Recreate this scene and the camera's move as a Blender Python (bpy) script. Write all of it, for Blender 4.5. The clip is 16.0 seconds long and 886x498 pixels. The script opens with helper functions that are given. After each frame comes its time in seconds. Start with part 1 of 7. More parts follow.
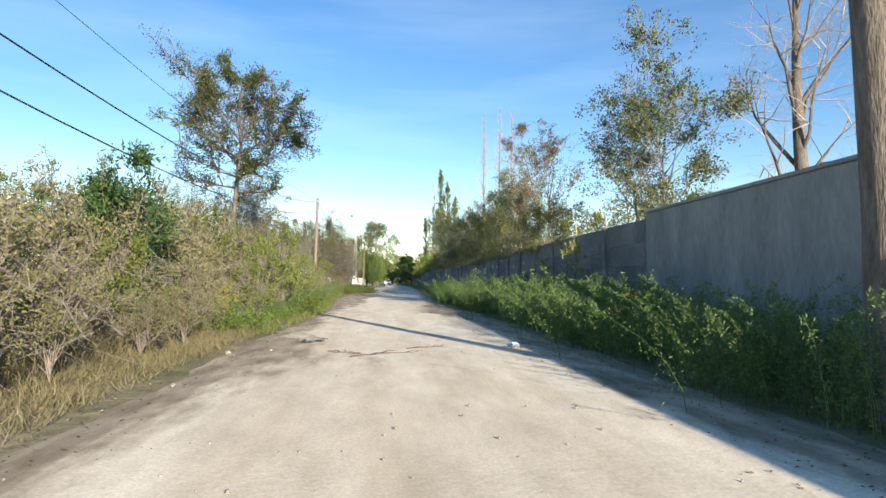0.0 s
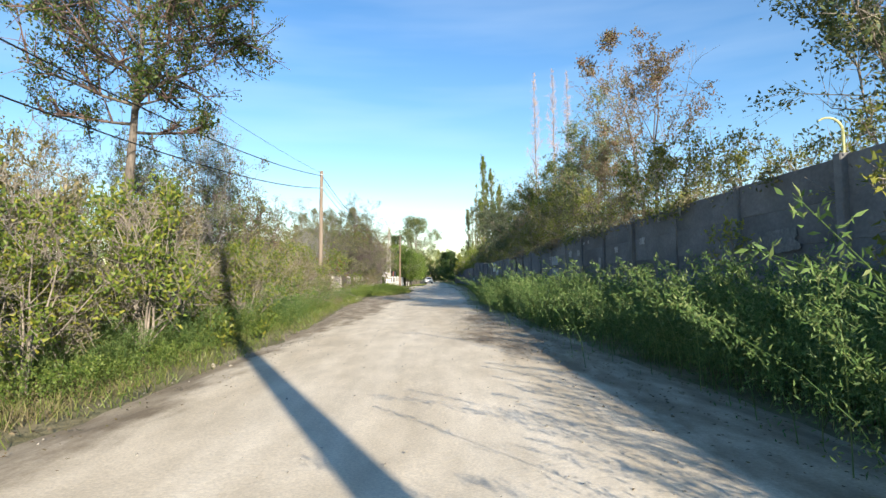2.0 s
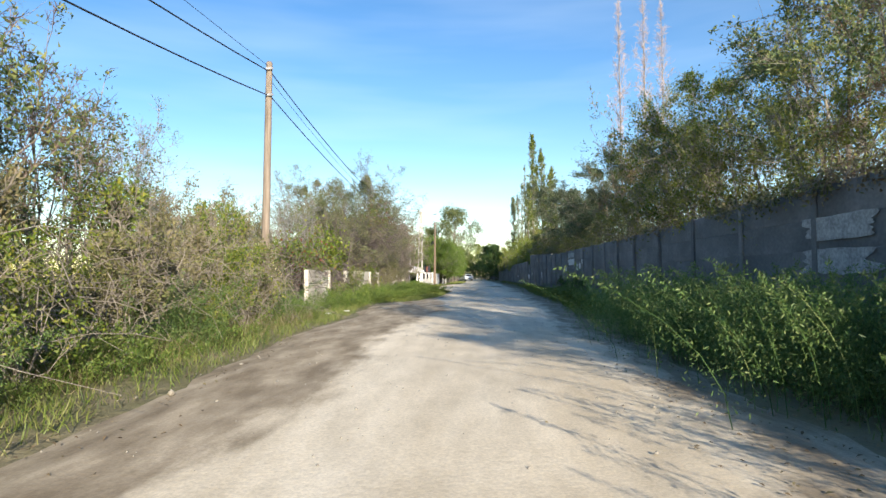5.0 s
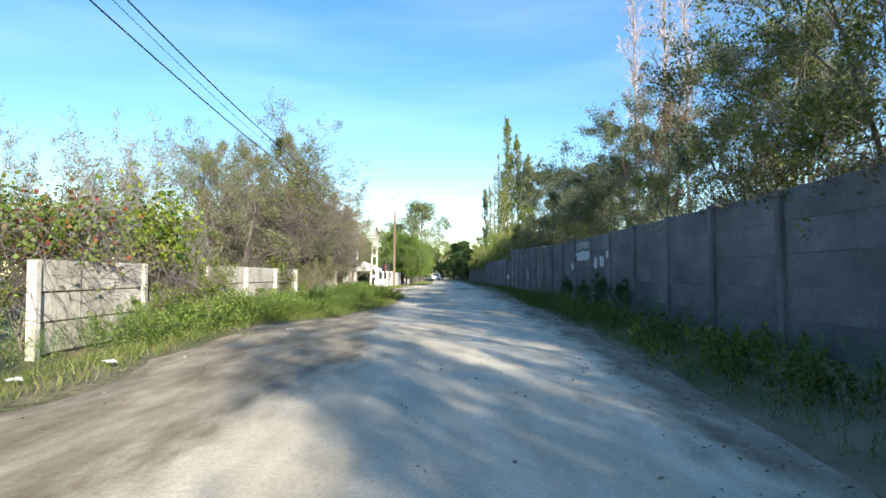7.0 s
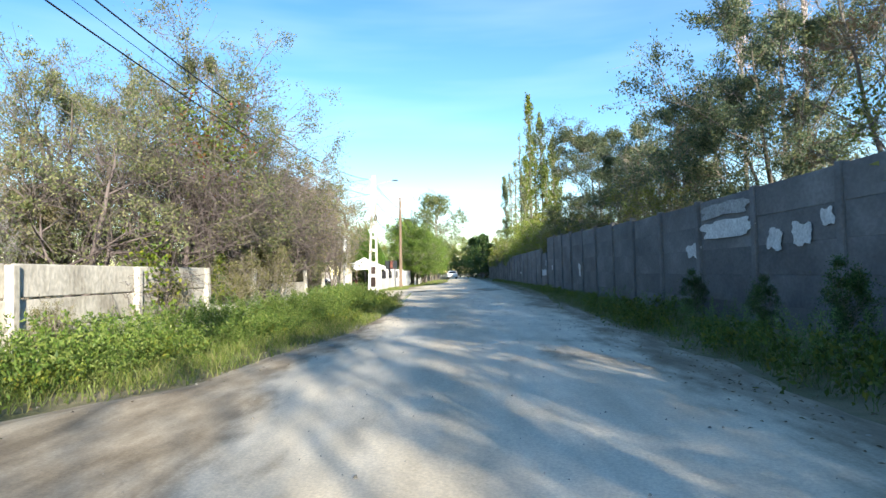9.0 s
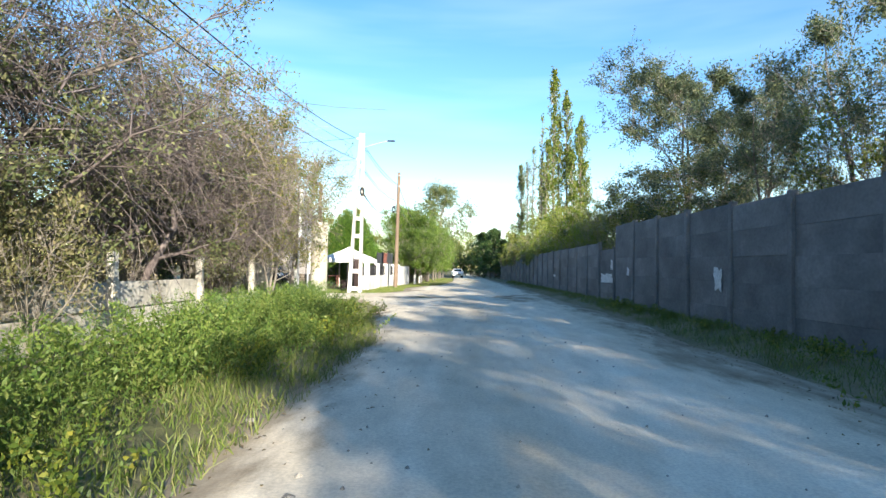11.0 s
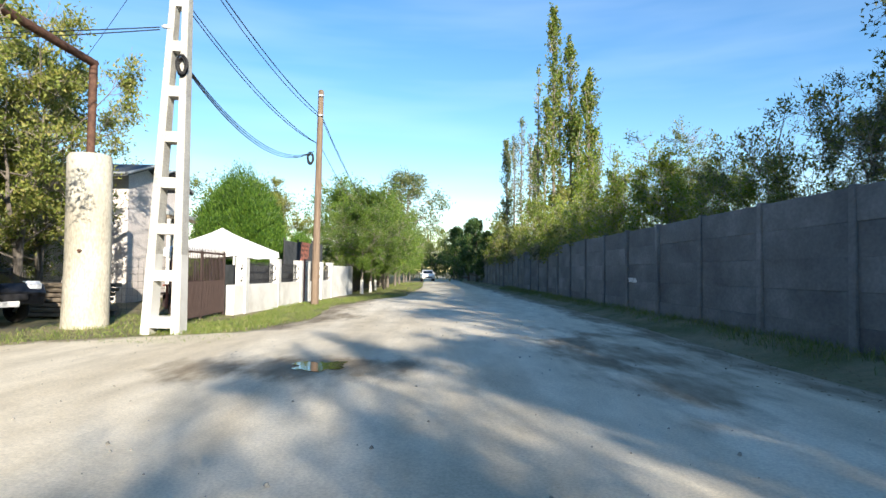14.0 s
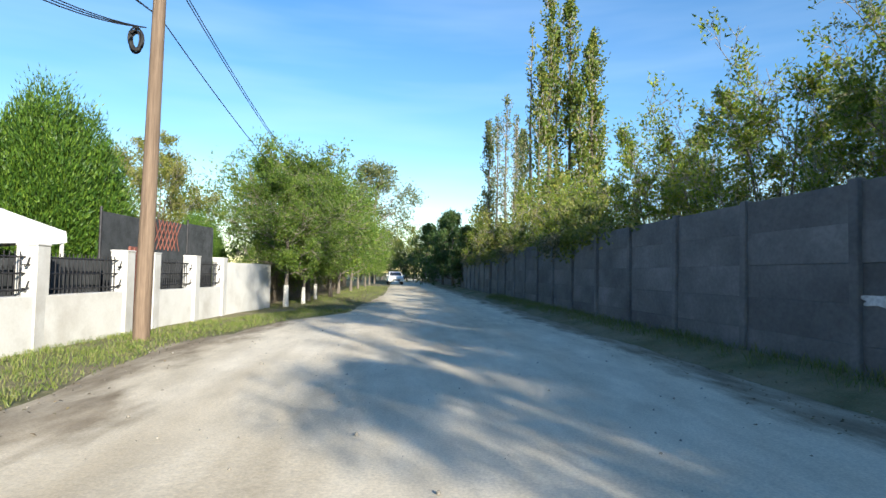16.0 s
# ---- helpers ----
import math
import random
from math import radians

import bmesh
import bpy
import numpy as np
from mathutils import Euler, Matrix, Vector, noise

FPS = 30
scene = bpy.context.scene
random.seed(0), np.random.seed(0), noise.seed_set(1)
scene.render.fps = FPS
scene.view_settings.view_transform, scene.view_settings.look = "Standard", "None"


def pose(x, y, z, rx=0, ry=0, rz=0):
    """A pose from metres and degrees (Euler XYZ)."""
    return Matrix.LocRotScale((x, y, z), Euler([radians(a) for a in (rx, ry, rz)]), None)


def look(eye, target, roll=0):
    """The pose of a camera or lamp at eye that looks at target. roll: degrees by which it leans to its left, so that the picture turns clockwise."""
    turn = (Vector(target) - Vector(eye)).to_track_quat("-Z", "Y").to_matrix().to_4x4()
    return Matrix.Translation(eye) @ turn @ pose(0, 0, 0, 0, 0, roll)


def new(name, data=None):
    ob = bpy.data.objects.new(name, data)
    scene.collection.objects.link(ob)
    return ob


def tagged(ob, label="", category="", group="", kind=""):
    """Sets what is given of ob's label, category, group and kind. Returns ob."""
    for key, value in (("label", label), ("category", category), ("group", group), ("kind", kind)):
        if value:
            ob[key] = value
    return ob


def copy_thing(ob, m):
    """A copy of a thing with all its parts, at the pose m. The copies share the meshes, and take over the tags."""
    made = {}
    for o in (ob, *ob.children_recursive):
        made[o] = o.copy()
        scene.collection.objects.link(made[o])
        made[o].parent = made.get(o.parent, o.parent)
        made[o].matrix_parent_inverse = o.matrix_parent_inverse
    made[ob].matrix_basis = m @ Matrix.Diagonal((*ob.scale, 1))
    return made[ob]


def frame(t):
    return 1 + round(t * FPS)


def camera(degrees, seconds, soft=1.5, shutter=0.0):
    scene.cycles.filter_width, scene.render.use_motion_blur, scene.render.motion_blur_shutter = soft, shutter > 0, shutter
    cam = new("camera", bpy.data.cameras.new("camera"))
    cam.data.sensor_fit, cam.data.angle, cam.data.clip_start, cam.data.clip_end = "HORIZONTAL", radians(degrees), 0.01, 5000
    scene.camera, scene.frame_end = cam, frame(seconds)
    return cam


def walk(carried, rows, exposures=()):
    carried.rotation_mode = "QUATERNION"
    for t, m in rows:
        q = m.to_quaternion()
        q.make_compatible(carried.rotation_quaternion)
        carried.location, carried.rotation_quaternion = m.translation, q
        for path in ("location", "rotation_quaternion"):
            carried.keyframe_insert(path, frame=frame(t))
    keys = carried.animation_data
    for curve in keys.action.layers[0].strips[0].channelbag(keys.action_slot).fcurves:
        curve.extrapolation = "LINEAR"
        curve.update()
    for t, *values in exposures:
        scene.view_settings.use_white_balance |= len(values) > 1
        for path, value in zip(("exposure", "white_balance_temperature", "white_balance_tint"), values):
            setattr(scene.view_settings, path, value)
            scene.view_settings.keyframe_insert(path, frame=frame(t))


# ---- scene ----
cam = camera(74.0, 16.0)
PATH = [
    (0, (0.804, 0.774, 1.277), (0.996, 2.762, 1.387), 0.7),
    (0.5, (1.187, 4.036, 1.263), (1.384, 6.023, 1.374), -0.2),
    (1, (1.416, 6.871, 1.263), (1.577, 8.861, 1.385), -0.8),
    (1.5, (1.561, 9.815, 1.258), (1.662, 11.809, 1.37), -0.9),
    (2, (1.622, 12.364, 1.283), (1.667, 14.361, 1.382), -0.8),
    (2.5, (1.48, 15.274, 1.215), (1.46, 17.272, 1.309), -0.4),
    (3, (1.279, 17.774, 1.225), (1.203, 19.77, 1.322), -0.8),
    (3.5, (1.162, 20.278, 1.227), (1.033, 22.272, 1.33), -0.9),
    (4, (1.094, 23.082, 1.204), (0.944, 25.073, 1.308), -0.2),
    (4.5, (1.066, 25.843, 1.229), (0.944, 27.836, 1.329), -0.2),
    (4.7, (1.138, 27.002, 1.251), (1.031, 28.997, 1.345), -0.4),
    (6.8, (1.475, 39.184, 1.257), (1.503, 41.182, 1.339), 0.8),
    (7, (1.606, 40.428, 1.255), (1.625, 42.426, 1.342), -0.1),
    (7.5, (1.67, 43.216, 1.25), (1.682, 45.214, 1.341), -0.4),
    (8, (1.762, 46.143, 1.241), (1.757, 48.142, 1.314), -0.3),
    (8.5, (1.926, 48.768, 1.213), (1.9, 50.766, 1.295), -0.3),
    (9, (1.801, 51.062, 1.227), (1.762, 53.06, 1.307), -1.4),
    (9.5, (1.909, 53.269, 1.227), (1.864, 55.268, 1.299), -1.7),
    (10, (1.801, 55.844, 1.29), (1.764, 57.843, 1.35), -0.4),
    (12.3, (0.622, 72.074, 1.293), (0.569, 74.072, 1.379), 1.5),
    (12.5, (0.638, 73.196, 1.298), (0.587, 75.194, 1.384), 1.5),
    (13, (0.723, 76.123, 1.283), (0.71, 78.121, 1.37), 1.3),
    (13.5, (0.893, 78.836, 1.263), (0.915, 80.834, 1.344), 0.8),
    (14, (1.039, 81.715, 1.254), (1.096, 83.713, 1.332), 0.6),
    (14.5, (1.18, 84.28, 1.262), (1.265, 86.277, 1.344), 0.8),
    (15, (1.382, 87.075, 1.261), (1.495, 89.071, 1.332), 0.2),
    (15.5, (1.474, 89.761, 1.204), (1.606, 91.755, 1.293), 0.1),
    (16, (1.533, 92.587, 1.286), (1.685, 94.579, 1.372), 1.2),
]
walk(cam, [(t, look(eye, target, roll)) for t, eye, target, roll in PATH], exposures=[(0, 1.0, 6800, 11), (4.7, 1.0, 6800, 11), (7.0, 1.22, 6500, 8), (9.0, 1.38, 6500, 8), (10.0, 1.5, 6600, 8), (12.5, 1.32, 6600, 9), (14.0, 1.15, 6550, 9), (16, 1.06, 6450, 8)])

# ---- world, sun ----
SUN_DIR = Vector((0.372, -0.928, 0.0)).normalized()      # towards the sun, level
SUN_EL = radians(17.3)
world = bpy.data.worlds.new("sky")
scene.world = world
world.use_nodes = True
wn, wl = world.node_tree.nodes, world.node_tree.links
sky = wn.new("ShaderNodeTexSky")
sky.sky_type = "NISHITA"
sky.sun_disc = False
sky.sun_elevation = SUN_EL
sky.sun_rotation = math.atan2(SUN_DIR.x, SUN_DIR.y)
sky.air_density, sky.dust_density, sky.ozone_density = 1.0, 0.2, 1.6
# thin high cloud streaks over the blue
wc = wn.new("ShaderNodeTexCoord")
wm = wn.new("ShaderNodeMapping")
wm.inputs["Scale"].default_value = (1.2, 1.2, 9.0)
wnz = wn.new("ShaderNodeTexNoise")
wnz.inputs["Scale"].default_value, wnz.inputs["Detail"].default_value, wnz.inputs["Roughness"].default_value = 1.3, 4.0, 0.5
wr = wn.new("ShaderNodeValToRGB")
wr.color_ramp.elements[0].position, wr.color_ramp.elements[1].position = 0.5, 0.8
wr.color_ramp.elements[1].color = (0.14, 0.14, 0.14, 1)
wx = wn.new("ShaderNodeMix")
wx.data_type = "RGBA"
wx.inputs[7].default_value = (6.2, 7.0, 7.6, 1)
wl.new(wc.outputs["Generated"], wm.inputs["Vector"])
wl.new(wm.outputs["Vector"], wnz.inputs["Vector"])
wl.new(wnz.outputs["Fac"], wr.inputs["Fac"])
wl.new(wr.outputs["Color"], wx.inputs[0])
wh = wn.new("ShaderNodeHueSaturation")
wh.inputs["Hue"].default_value, wh.inputs["Saturation"].default_value = 0.506, 1.32
wl.new(sky.outputs["Color"], wh.inputs["Color"])
wl.new(wh.outputs["Color"], wx.inputs[6])
wl.new(wx.outputs[2], wn["Background"].inputs["Color"])
wn["Background"].inputs["Strength"].default_value = 0.115
sun = new("sun", bpy.data.lights.new("sun", "SUN"))
sun.data.energy, sun.data.angle, sun.data.color = 5.0, radians(0.45), (1.0, 0.92, 0.79)
sun.matrix_world = look(SUN_DIR * 60 + Vector((0, 0, 60 * math.tan(SUN_EL))), (0, 0, 0))


# ---- materials ----
def mat(name, c1, c2, scale=2.0, rough=0.85, bump=0.25, bscale=30.0, metal=0.0, c3=None, stretch=(1, 1, 1), vary=0.0, spec=0.3, grain=1.0):
    """Two or three colours by noise at two scales, fine bump, and a small shift from object to object."""
    m = bpy.data.materials.new(name)
    m.use_nodes = True
    n, l = m.node_tree.nodes, m.node_tree.links
    p = n["Principled BSDF"]
    tc, oi = n.new("ShaderNodeTexCoord"), n.new("ShaderNodeObjectInfo")
    mp = n.new("ShaderNodeMapping")
    mp.inputs["Scale"].default_value = stretch
    ad = n.new("ShaderNodeVectorMath")
    ad.operation = "MULTIPLY_ADD"
    cb = n.new("ShaderNodeCombineXYZ")
    l.new(oi.outputs["Random"], cb.inputs[0])
    l.new(oi.outputs["Random"], cb.inputs[2])
    l.new(cb.outputs[0], ad.inputs[0])
    ad.inputs[1].default_value = (37, 11, 23)
    l.new(tc.outputs["Object"], mp.inputs["Vector"])
    l.new(mp.outputs[0], ad.inputs[2])
    a, b = n.new("ShaderNodeTexNoise"), n.new("ShaderNodeTexNoise")
    a.inputs["Scale"].default_value, a.inputs["Detail"].default_value, a.inputs["Roughness"].default_value = scale, 6, 0.6
    b.inputs["Scale"].default_value, b.inputs["Detail"].default_value = bscale, 4
    l.new(ad.outputs[0], a.inputs["Vector"])
    l.new(ad.outputs[0], b.inputs["Vector"])
    r = n.new("ShaderNodeValToRGB")
    e = r.color_ramp.elements
    e[0].position, e[1].position = 0.32, 0.68
    e[0].color, e[1].color = (*c1, 1), (*c2, 1)
    if c3:
        q = e.new(0.52)
        q.color = (*c3, 1)
    l.new(a.outputs["Fac"], r.inputs["Fac"])
    g = n.new("ShaderNodeMapRange")
    g.inputs["From Min"].default_value, g.inputs["From Max"].default_value = 0.3, 0.7
    g.inputs["To Min"].default_value, g.inputs["To Max"].default_value = 1 - 0.22 * grain, 1 + 0.18 * grain
    l.new(b.outputs["Fac"], g.inputs["Value"])
    h = n.new("ShaderNodeHueSaturation")
    l.new(r.outputs["Color"], h.inputs["Color"])
    if vary:
        v = n.new("ShaderNodeMapRange")
        v.inputs["To Min"].default_value, v.inputs["To Max"].default_value = 1 - vary, 1 + vary
        l.new(oi.outputs["Random"], v.inputs["Value"])
        mu = n.new("ShaderNodeMath")
        mu.operation = "MULTIPLY"
        l.new(v.outputs[0], mu.inputs[0])
        l.new(g.outputs[0], mu.inputs[1])
        l.new(mu.outputs[0], h.inputs["Value"])
    else:
        l.new(g.outputs[0], h.inputs["Value"])
    l.new(h.outputs["Color"], p.inputs["Base Color"])
    bm_ = n.new("ShaderNodeBump")
    bm_.inputs["Strength"].default_value, bm_.inputs["Distance"].default_value = bump, 0.03
    l.new(b.outputs["Fac"], bm_.inputs["Height"])
    l.new(bm_.outputs[0], p.inputs["Normal"])
    p.inputs["Roughness"].default_value, p.inputs["Metallic"].default_value = rough, metal
    p.inputs["Specular IOR Level"].default_value = spec
    return m


def leaf_mat(name, colours, trans=0.35, rough=0.5):
    """Leaves: each island takes one of the colours; thin, so that light comes through."""
    m = bpy.data.materials.new(name)
    m.use_nodes = True
    n, l = m.node_tree.nodes, m.node_tree.links
    p = n["Principled BSDF"]
    geo, oi = n.new("ShaderNodeNewGeometry"), n.new("ShaderNodeObjectInfo")
    r = n.new("ShaderNodeValToRGB")
    while len(r.color_ramp.elements) < len(colours):
        r.color_ramp.elements.new(0.5)
    for i, c in enumerate(colours):
        r.color_ramp.elements[i].position = i / (len(colours) - 1)
        r.color_ramp.elements[i].color = (*c, 1)
    l.new(geo.outputs["Random Per Island"], r.inputs["Fac"])
    h = n.new("ShaderNodeHueSaturation")
    v = n.new("ShaderNodeMapRange")
    v.inputs["To Min"].default_value, v.inputs["To Max"].default_value = 0.82, 1.18
    l.new(oi.outputs["Random"], v.inputs["Value"])
    l.new(v.outputs[0], h.inputs["Value"])
    l.new(r.outputs["Color"], h.inputs["Color"])
    l.new(h.outputs["Color"], p.inputs["Base Color"])
    p.inputs["Roughness"].default_value, p.inputs["Specular IOR Level"].default_value = rough, 0.35
    t, mx = n.new("ShaderNodeBsdfTranslucent"), n.new("ShaderNodeMixShader")
    l.new(h.outputs["Color"], t.inputs["Color"])
    mx.inputs[0].default_value = trans
    l.new(p.outputs[0], mx.inputs[1])
    l.new(t.outputs[0], mx.inputs[2])
    l.new(mx.outputs[0], n["Material Output"].inputs["Surface"])
    return m


def stony(name, cols, pebble, bump, patch=0.35, edge=None, along=0.13):
    """Trodden earth and gravel: broad patches, blotches, grit and single pebbles."""
    m = bpy.data.materials.new(name)
    m.use_nodes = True
    n, l = m.node_tree.nodes, m.node_tree.links
    p = n["Principled BSDF"]
    tc = n.new("ShaderNodeTexCoord")
    mp = n.new("ShaderNodeMapping")
    mp.inputs["Scale"].default_value = (1.3, along, 1.0)
    l.new(tc.outputs["Object"], mp.inputs["Vector"])
    broad, mid, grit = (n.new("ShaderNodeTexNoise") for _ in range(3))
    for q, s, d in ((broad, patch, 5), (mid, 2.3, 6), (grit, 45, 3)):
        q.inputs["Scale"].default_value, q.inputs["Detail"].default_value, q.inputs["Roughness"].default_value = s, d, 0.62
    l.new(mp.outputs[0], broad.inputs["Vector"])
    mp2 = n.new("ShaderNodeMapping")
    mp2.inputs["Scale"].default_value = (1.0, min(1.0, along * 2.7), 1.0)
    l.new(tc.outputs["Object"], mp2.inputs["Vector"])
    l.new(mp2.outputs[0], mid.inputs["Vector"])
    l.new(tc.outputs["Object"], grit.inputs["Vector"])
    vo = n.new("ShaderNodeTexVoronoi")
    vo.inputs["Scale"].default_value = pebble
    l.new(tc.outputs["Object"], vo.inputs["Vector"])
    r = n.new("ShaderNodeValToRGB")
    e = r.color_ramp.elements
    e[0].position, e[1].position = 0.36, 0.62
    e[0].color, e[1].color = (*cols[0], 1), (*cols[1], 1)
    l.new(broad.outputs["Fac"], r.inputs["Fac"])
    top = r.outputs["Color"]
    if edge:
        # trodden earth where wheels do not run
        at, re_, mx = n.new("ShaderNodeAttribute"), n.new("ShaderNodeValToRGB"), n.new("ShaderNodeMix")
        at.attribute_name = "wear"
        e = re_.color_ramp.elements
        e[0].position, e[1].position = 0.36, 0.64
        e[0].color, e[1].color = (*edge[0], 1), (*edge[1], 1)
        l.new(mid.outputs["Fac"], re_.inputs["Fac"])
        am, ar = n.new("ShaderNodeMath"), n.new("ShaderNodeMapRange")
        am.operation = "MULTIPLY_ADD"
        am.inputs[1].default_value = 0.9
        l.new(mid.outputs["Fac"], am.inputs[0])
        l.new(at.outputs["Fac"], am.inputs[2])
        ar.inputs["From Min"].default_value, ar.inputs["From Max"].default_value = 0.72, 1.12
        l.new(am.outputs[0], ar.inputs["Value"])
        mx.data_type = "RGBA"
        l.new(ar.outputs[0], mx.inputs[0])
        l.new(re_.outputs["Color"], mx.inputs[6])
        l.new(r.outputs["Color"], mx.inputs[7])
        top = mx.outputs[2]
    r2 = n.new("ShaderNodeValToRGB")
    e = r2.color_ramp.elements
    e[0].position, e[1].position = 0.33, 0.7
    e[0].color, e[1].color = (0.80, 0.79, 0.77, 1), (1.06, 1.06, 1.06, 1)
    l.new(mid.outputs["Fac"], r2.inputs["Fac"])
    m1 = n.new("ShaderNodeMix")
    m1.data_type, m1.blend_type = "RGBA", "MULTIPLY"
    m1.inputs[0].default_value = 1.0
    l.new(top, m1.inputs[6])
    l.new(r2.outputs["Color"], m1.inputs[7])
    g = n.new("ShaderNodeMapRange")
    g.inputs["From Min"].default_value, g.inputs["From Max"].default_value = 0.3, 0.7
    g.inputs["To Min"].default_value, g.inputs["To Max"].default_value = 0.84, 1.14
    l.new(grit.outputs["Fac"], g.inputs["Value"])
    hs = n.new("ShaderNodeHueSaturation")
    l.new(m1.outputs[2], hs.inputs["Color"])
    l.new(g.outputs[0], hs.inputs["Value"])
    l.new(hs.outputs["Color"], p.inputs["Base Color"])
    s1 = n.new("ShaderNodeMath")
    s1.operation = "MULTIPLY_ADD"
    s1.inputs[1].default_value = -0.6
    l.new(vo.outputs["Distance"], s1.inputs[0])
    l.new(mid.outputs["Fac"], s1.inputs[2])
    s2 = n.new("ShaderNodeMath")
    s2.operation = "MULTIPLY_ADD"
    s2.inputs[1].default_value = 0.35
    l.new(grit.outputs["Fac"], s2.inputs[0])
    l.new(s1.outputs[0], s2.inputs[2])
    bu = n.new("ShaderNodeBump")
    bu.inputs["Strength"].default_value, bu.inputs["Distance"].default_value = bump, 0.05
    l.new(s2.outputs[0], bu.inputs["Height"])
    l.new(bu.outputs[0], p.inputs["Normal"])
    p.inputs["Roughness"].default_value, p.inputs["Specular IOR Level"].default_value = 0.92, 0.2
    return m


M_ROAD = stony("pale_gravel", ((0.64, 0.54, 0.39), (0.84, 0.745, 0.585)), 14, 0.08, edge=((0.30, 0.24, 0.165), (0.48, 0.40, 0.29)))
M_SOIL = stony("soil", ((0.15, 0.155, 0.07), (0.31, 0.26, 0.165)), 6, 0.7, 0.45, along=1.0)
M_CONC = mat("dark_precast_concrete", (0.115, 0.112, 0.112), (0.235, 0.23, 0.228), 1.0, 0.9, 0.2, 22, c3=(0.17, 0.167, 0.166), stretch=(1, 0.6, 0.8), vary=0.05, grain=0.6)
M_PLASTER = mat("streaked_grey_render", (0.21, 0.21, 0.205), (0.35, 0.345, 0.33), 1.5, 0.9, 0.25, 18, c3=(0.28, 0.28, 0.27), stretch=(1, 0.9, 0.28), grain=0.6)
M_CREAM = mat("cream_weathered_concrete", (0.33, 0.30, 0.25), (0.62, 0.58, 0.51), 1.3, 0.9, 0.35, 20, c3=(0.52, 0.485, 0.42), stretch=(1, 0.7, 0.5), vary=0.06)
M_WHITE = mat("white_limewash", (0.48, 0.46, 0.42), (0.66, 0.65, 0.62), 1.2, 0.85, 0.05, 25, c3=(0.61, 0.60, 0.565), grain=0.2)
M_POLE = mat("grey_cast_concrete", (0.35, 0.335, 0.305), (0.49, 0.475, 0.435), 3, 0.9, 0.35, 35)
M_OLDCOL = mat("stained_concrete_pipe", (0.34, 0.31, 0.25), (0.51, 0.475, 0.395), 1.8, 0.9, 0.3, 25, stretch=(1, 1, 0.4))
M_WOOD = mat("weathered_pole_wood", (0.12, 0.083, 0.058), (0.24, 0.175, 0.125), 6, 0.85, 0.5, 30, stretch=(3, 3, 0.12))
M_WOODGREY = mat("silvered_pole_wood", (0.17, 0.135, 0.105), (0.31, 0.255, 0.205), 6, 0.85, 0.5, 30, stretch=(3, 3, 0.12))
M_PLANK = mat("old_grey_planks", (0.14, 0.11, 0.08), (0.28, 0.23, 0.17), 5, 0.9, 0.5, 30, stretch=(0.3, 3, 3), vary=0.2)
M_BARK = mat("grey_brown_bark", (0.10, 0.085, 0.07), (0.22, 0.19, 0.16), 7, 0.95, 0.9, 25, stretch=(2, 2, 0.4))
M_BARKPALE = mat("pale_grey_bark", (0.15, 0.13, 0.11), (0.28, 0.25, 0.215), 6, 0.9, 0.7, 25, stretch=(2, 2, 0.4))
M_TWIG = mat("grey_twigs", (0.19, 0.165, 0.135), (0.33, 0.29, 0.24), 4, 0.95, 0.2, 30)
M_TWIGBROWN = mat("purple_brown_twigs", (0.10, 0.065, 0.055), (0.20, 0.145, 0.125), 4, 0.95, 0.2, 30)
M_PINKTWIG = mat("pale_pink_twigs", (0.42, 0.33, 0.31), (0.58, 0.48, 0.45), 4, 0.95, 0.2, 30)
M_PALETWIG = mat("silver_grey_twigs", (0.30, 0.265, 0.235), (0.45, 0.41, 0.375), 4, 0.95, 0.2, 30)
M_GREYTWIG = mat("blue_grey_twigs", (0.21, 0.19, 0.185), (0.36, 0.335, 0.33), 4, 0.95, 0.2, 30)
M_FRUITTWIG = mat("brown_grey_twigs", (0.22, 0.18, 0.155), (0.40, 0.335, 0.295), 4, 0.95, 0.2, 30)
M_CREEPER = mat("dark_creeper_stems", (0.10, 0.08, 0.076), (0.20, 0.165, 0.155), 4, 0.95, 0.2, 30)
M_VINETWIG = mat("lilac_grey_twigs", (0.13, 0.105, 0.105), (0.25, 0.215, 0.215), 4, 0.95, 0.2, 30)
M_LIME = mat("whitewashed_trunk", (0.62, 0.60, 0.55), (0.82, 0.80, 0.76), 6, 0.9, 0.4, 25)
M_RUST = mat("rusty_steel", (0.075, 0.04, 0.03), (0.15, 0.08, 0.055), 8, 0.8, 0.3, 40, metal=0.3)
M_GATE = mat("brown_painted_steel", (0.035, 0.022, 0.02), (0.065, 0.042, 0.037), 6, 0.6, 0.1, 40, metal=0.2)
M_REDDOOR = mat("red_brown_sheet", (0.20, 0.075, 0.055), (0.29, 0.12, 0.09), 4, 0.7, 0.15, 30)
M_DARKMETAL = mat("black_steel", (0.02, 0.02, 0.022), (0.045, 0.045, 0.05), 8, 0.55, 0.1, 40, metal=0.3)
M_GALV = mat("galvanised_steel", (0.38, 0.39, 0.40), (0.55, 0.56, 0.57), 10, 0.5, 0.1, 40, metal=0.6)
M_CABLE = mat("black_cable", (0.012, 0.012, 0.013), (0.022, 0.022, 0.024), 10, 0.6, 0.0, 40)
M_CANVAS = mat("white_canvas", (0.74, 0.74, 0.73), (0.82, 0.82, 0.82), 1.0, 0.75, 0.05, 8, grain=0.15)
M_SHADE = mat("dark_shade_net", (0.035, 0.04, 0.042), (0.075, 0.08, 0.085), 3, 0.95, 0.3, 60)
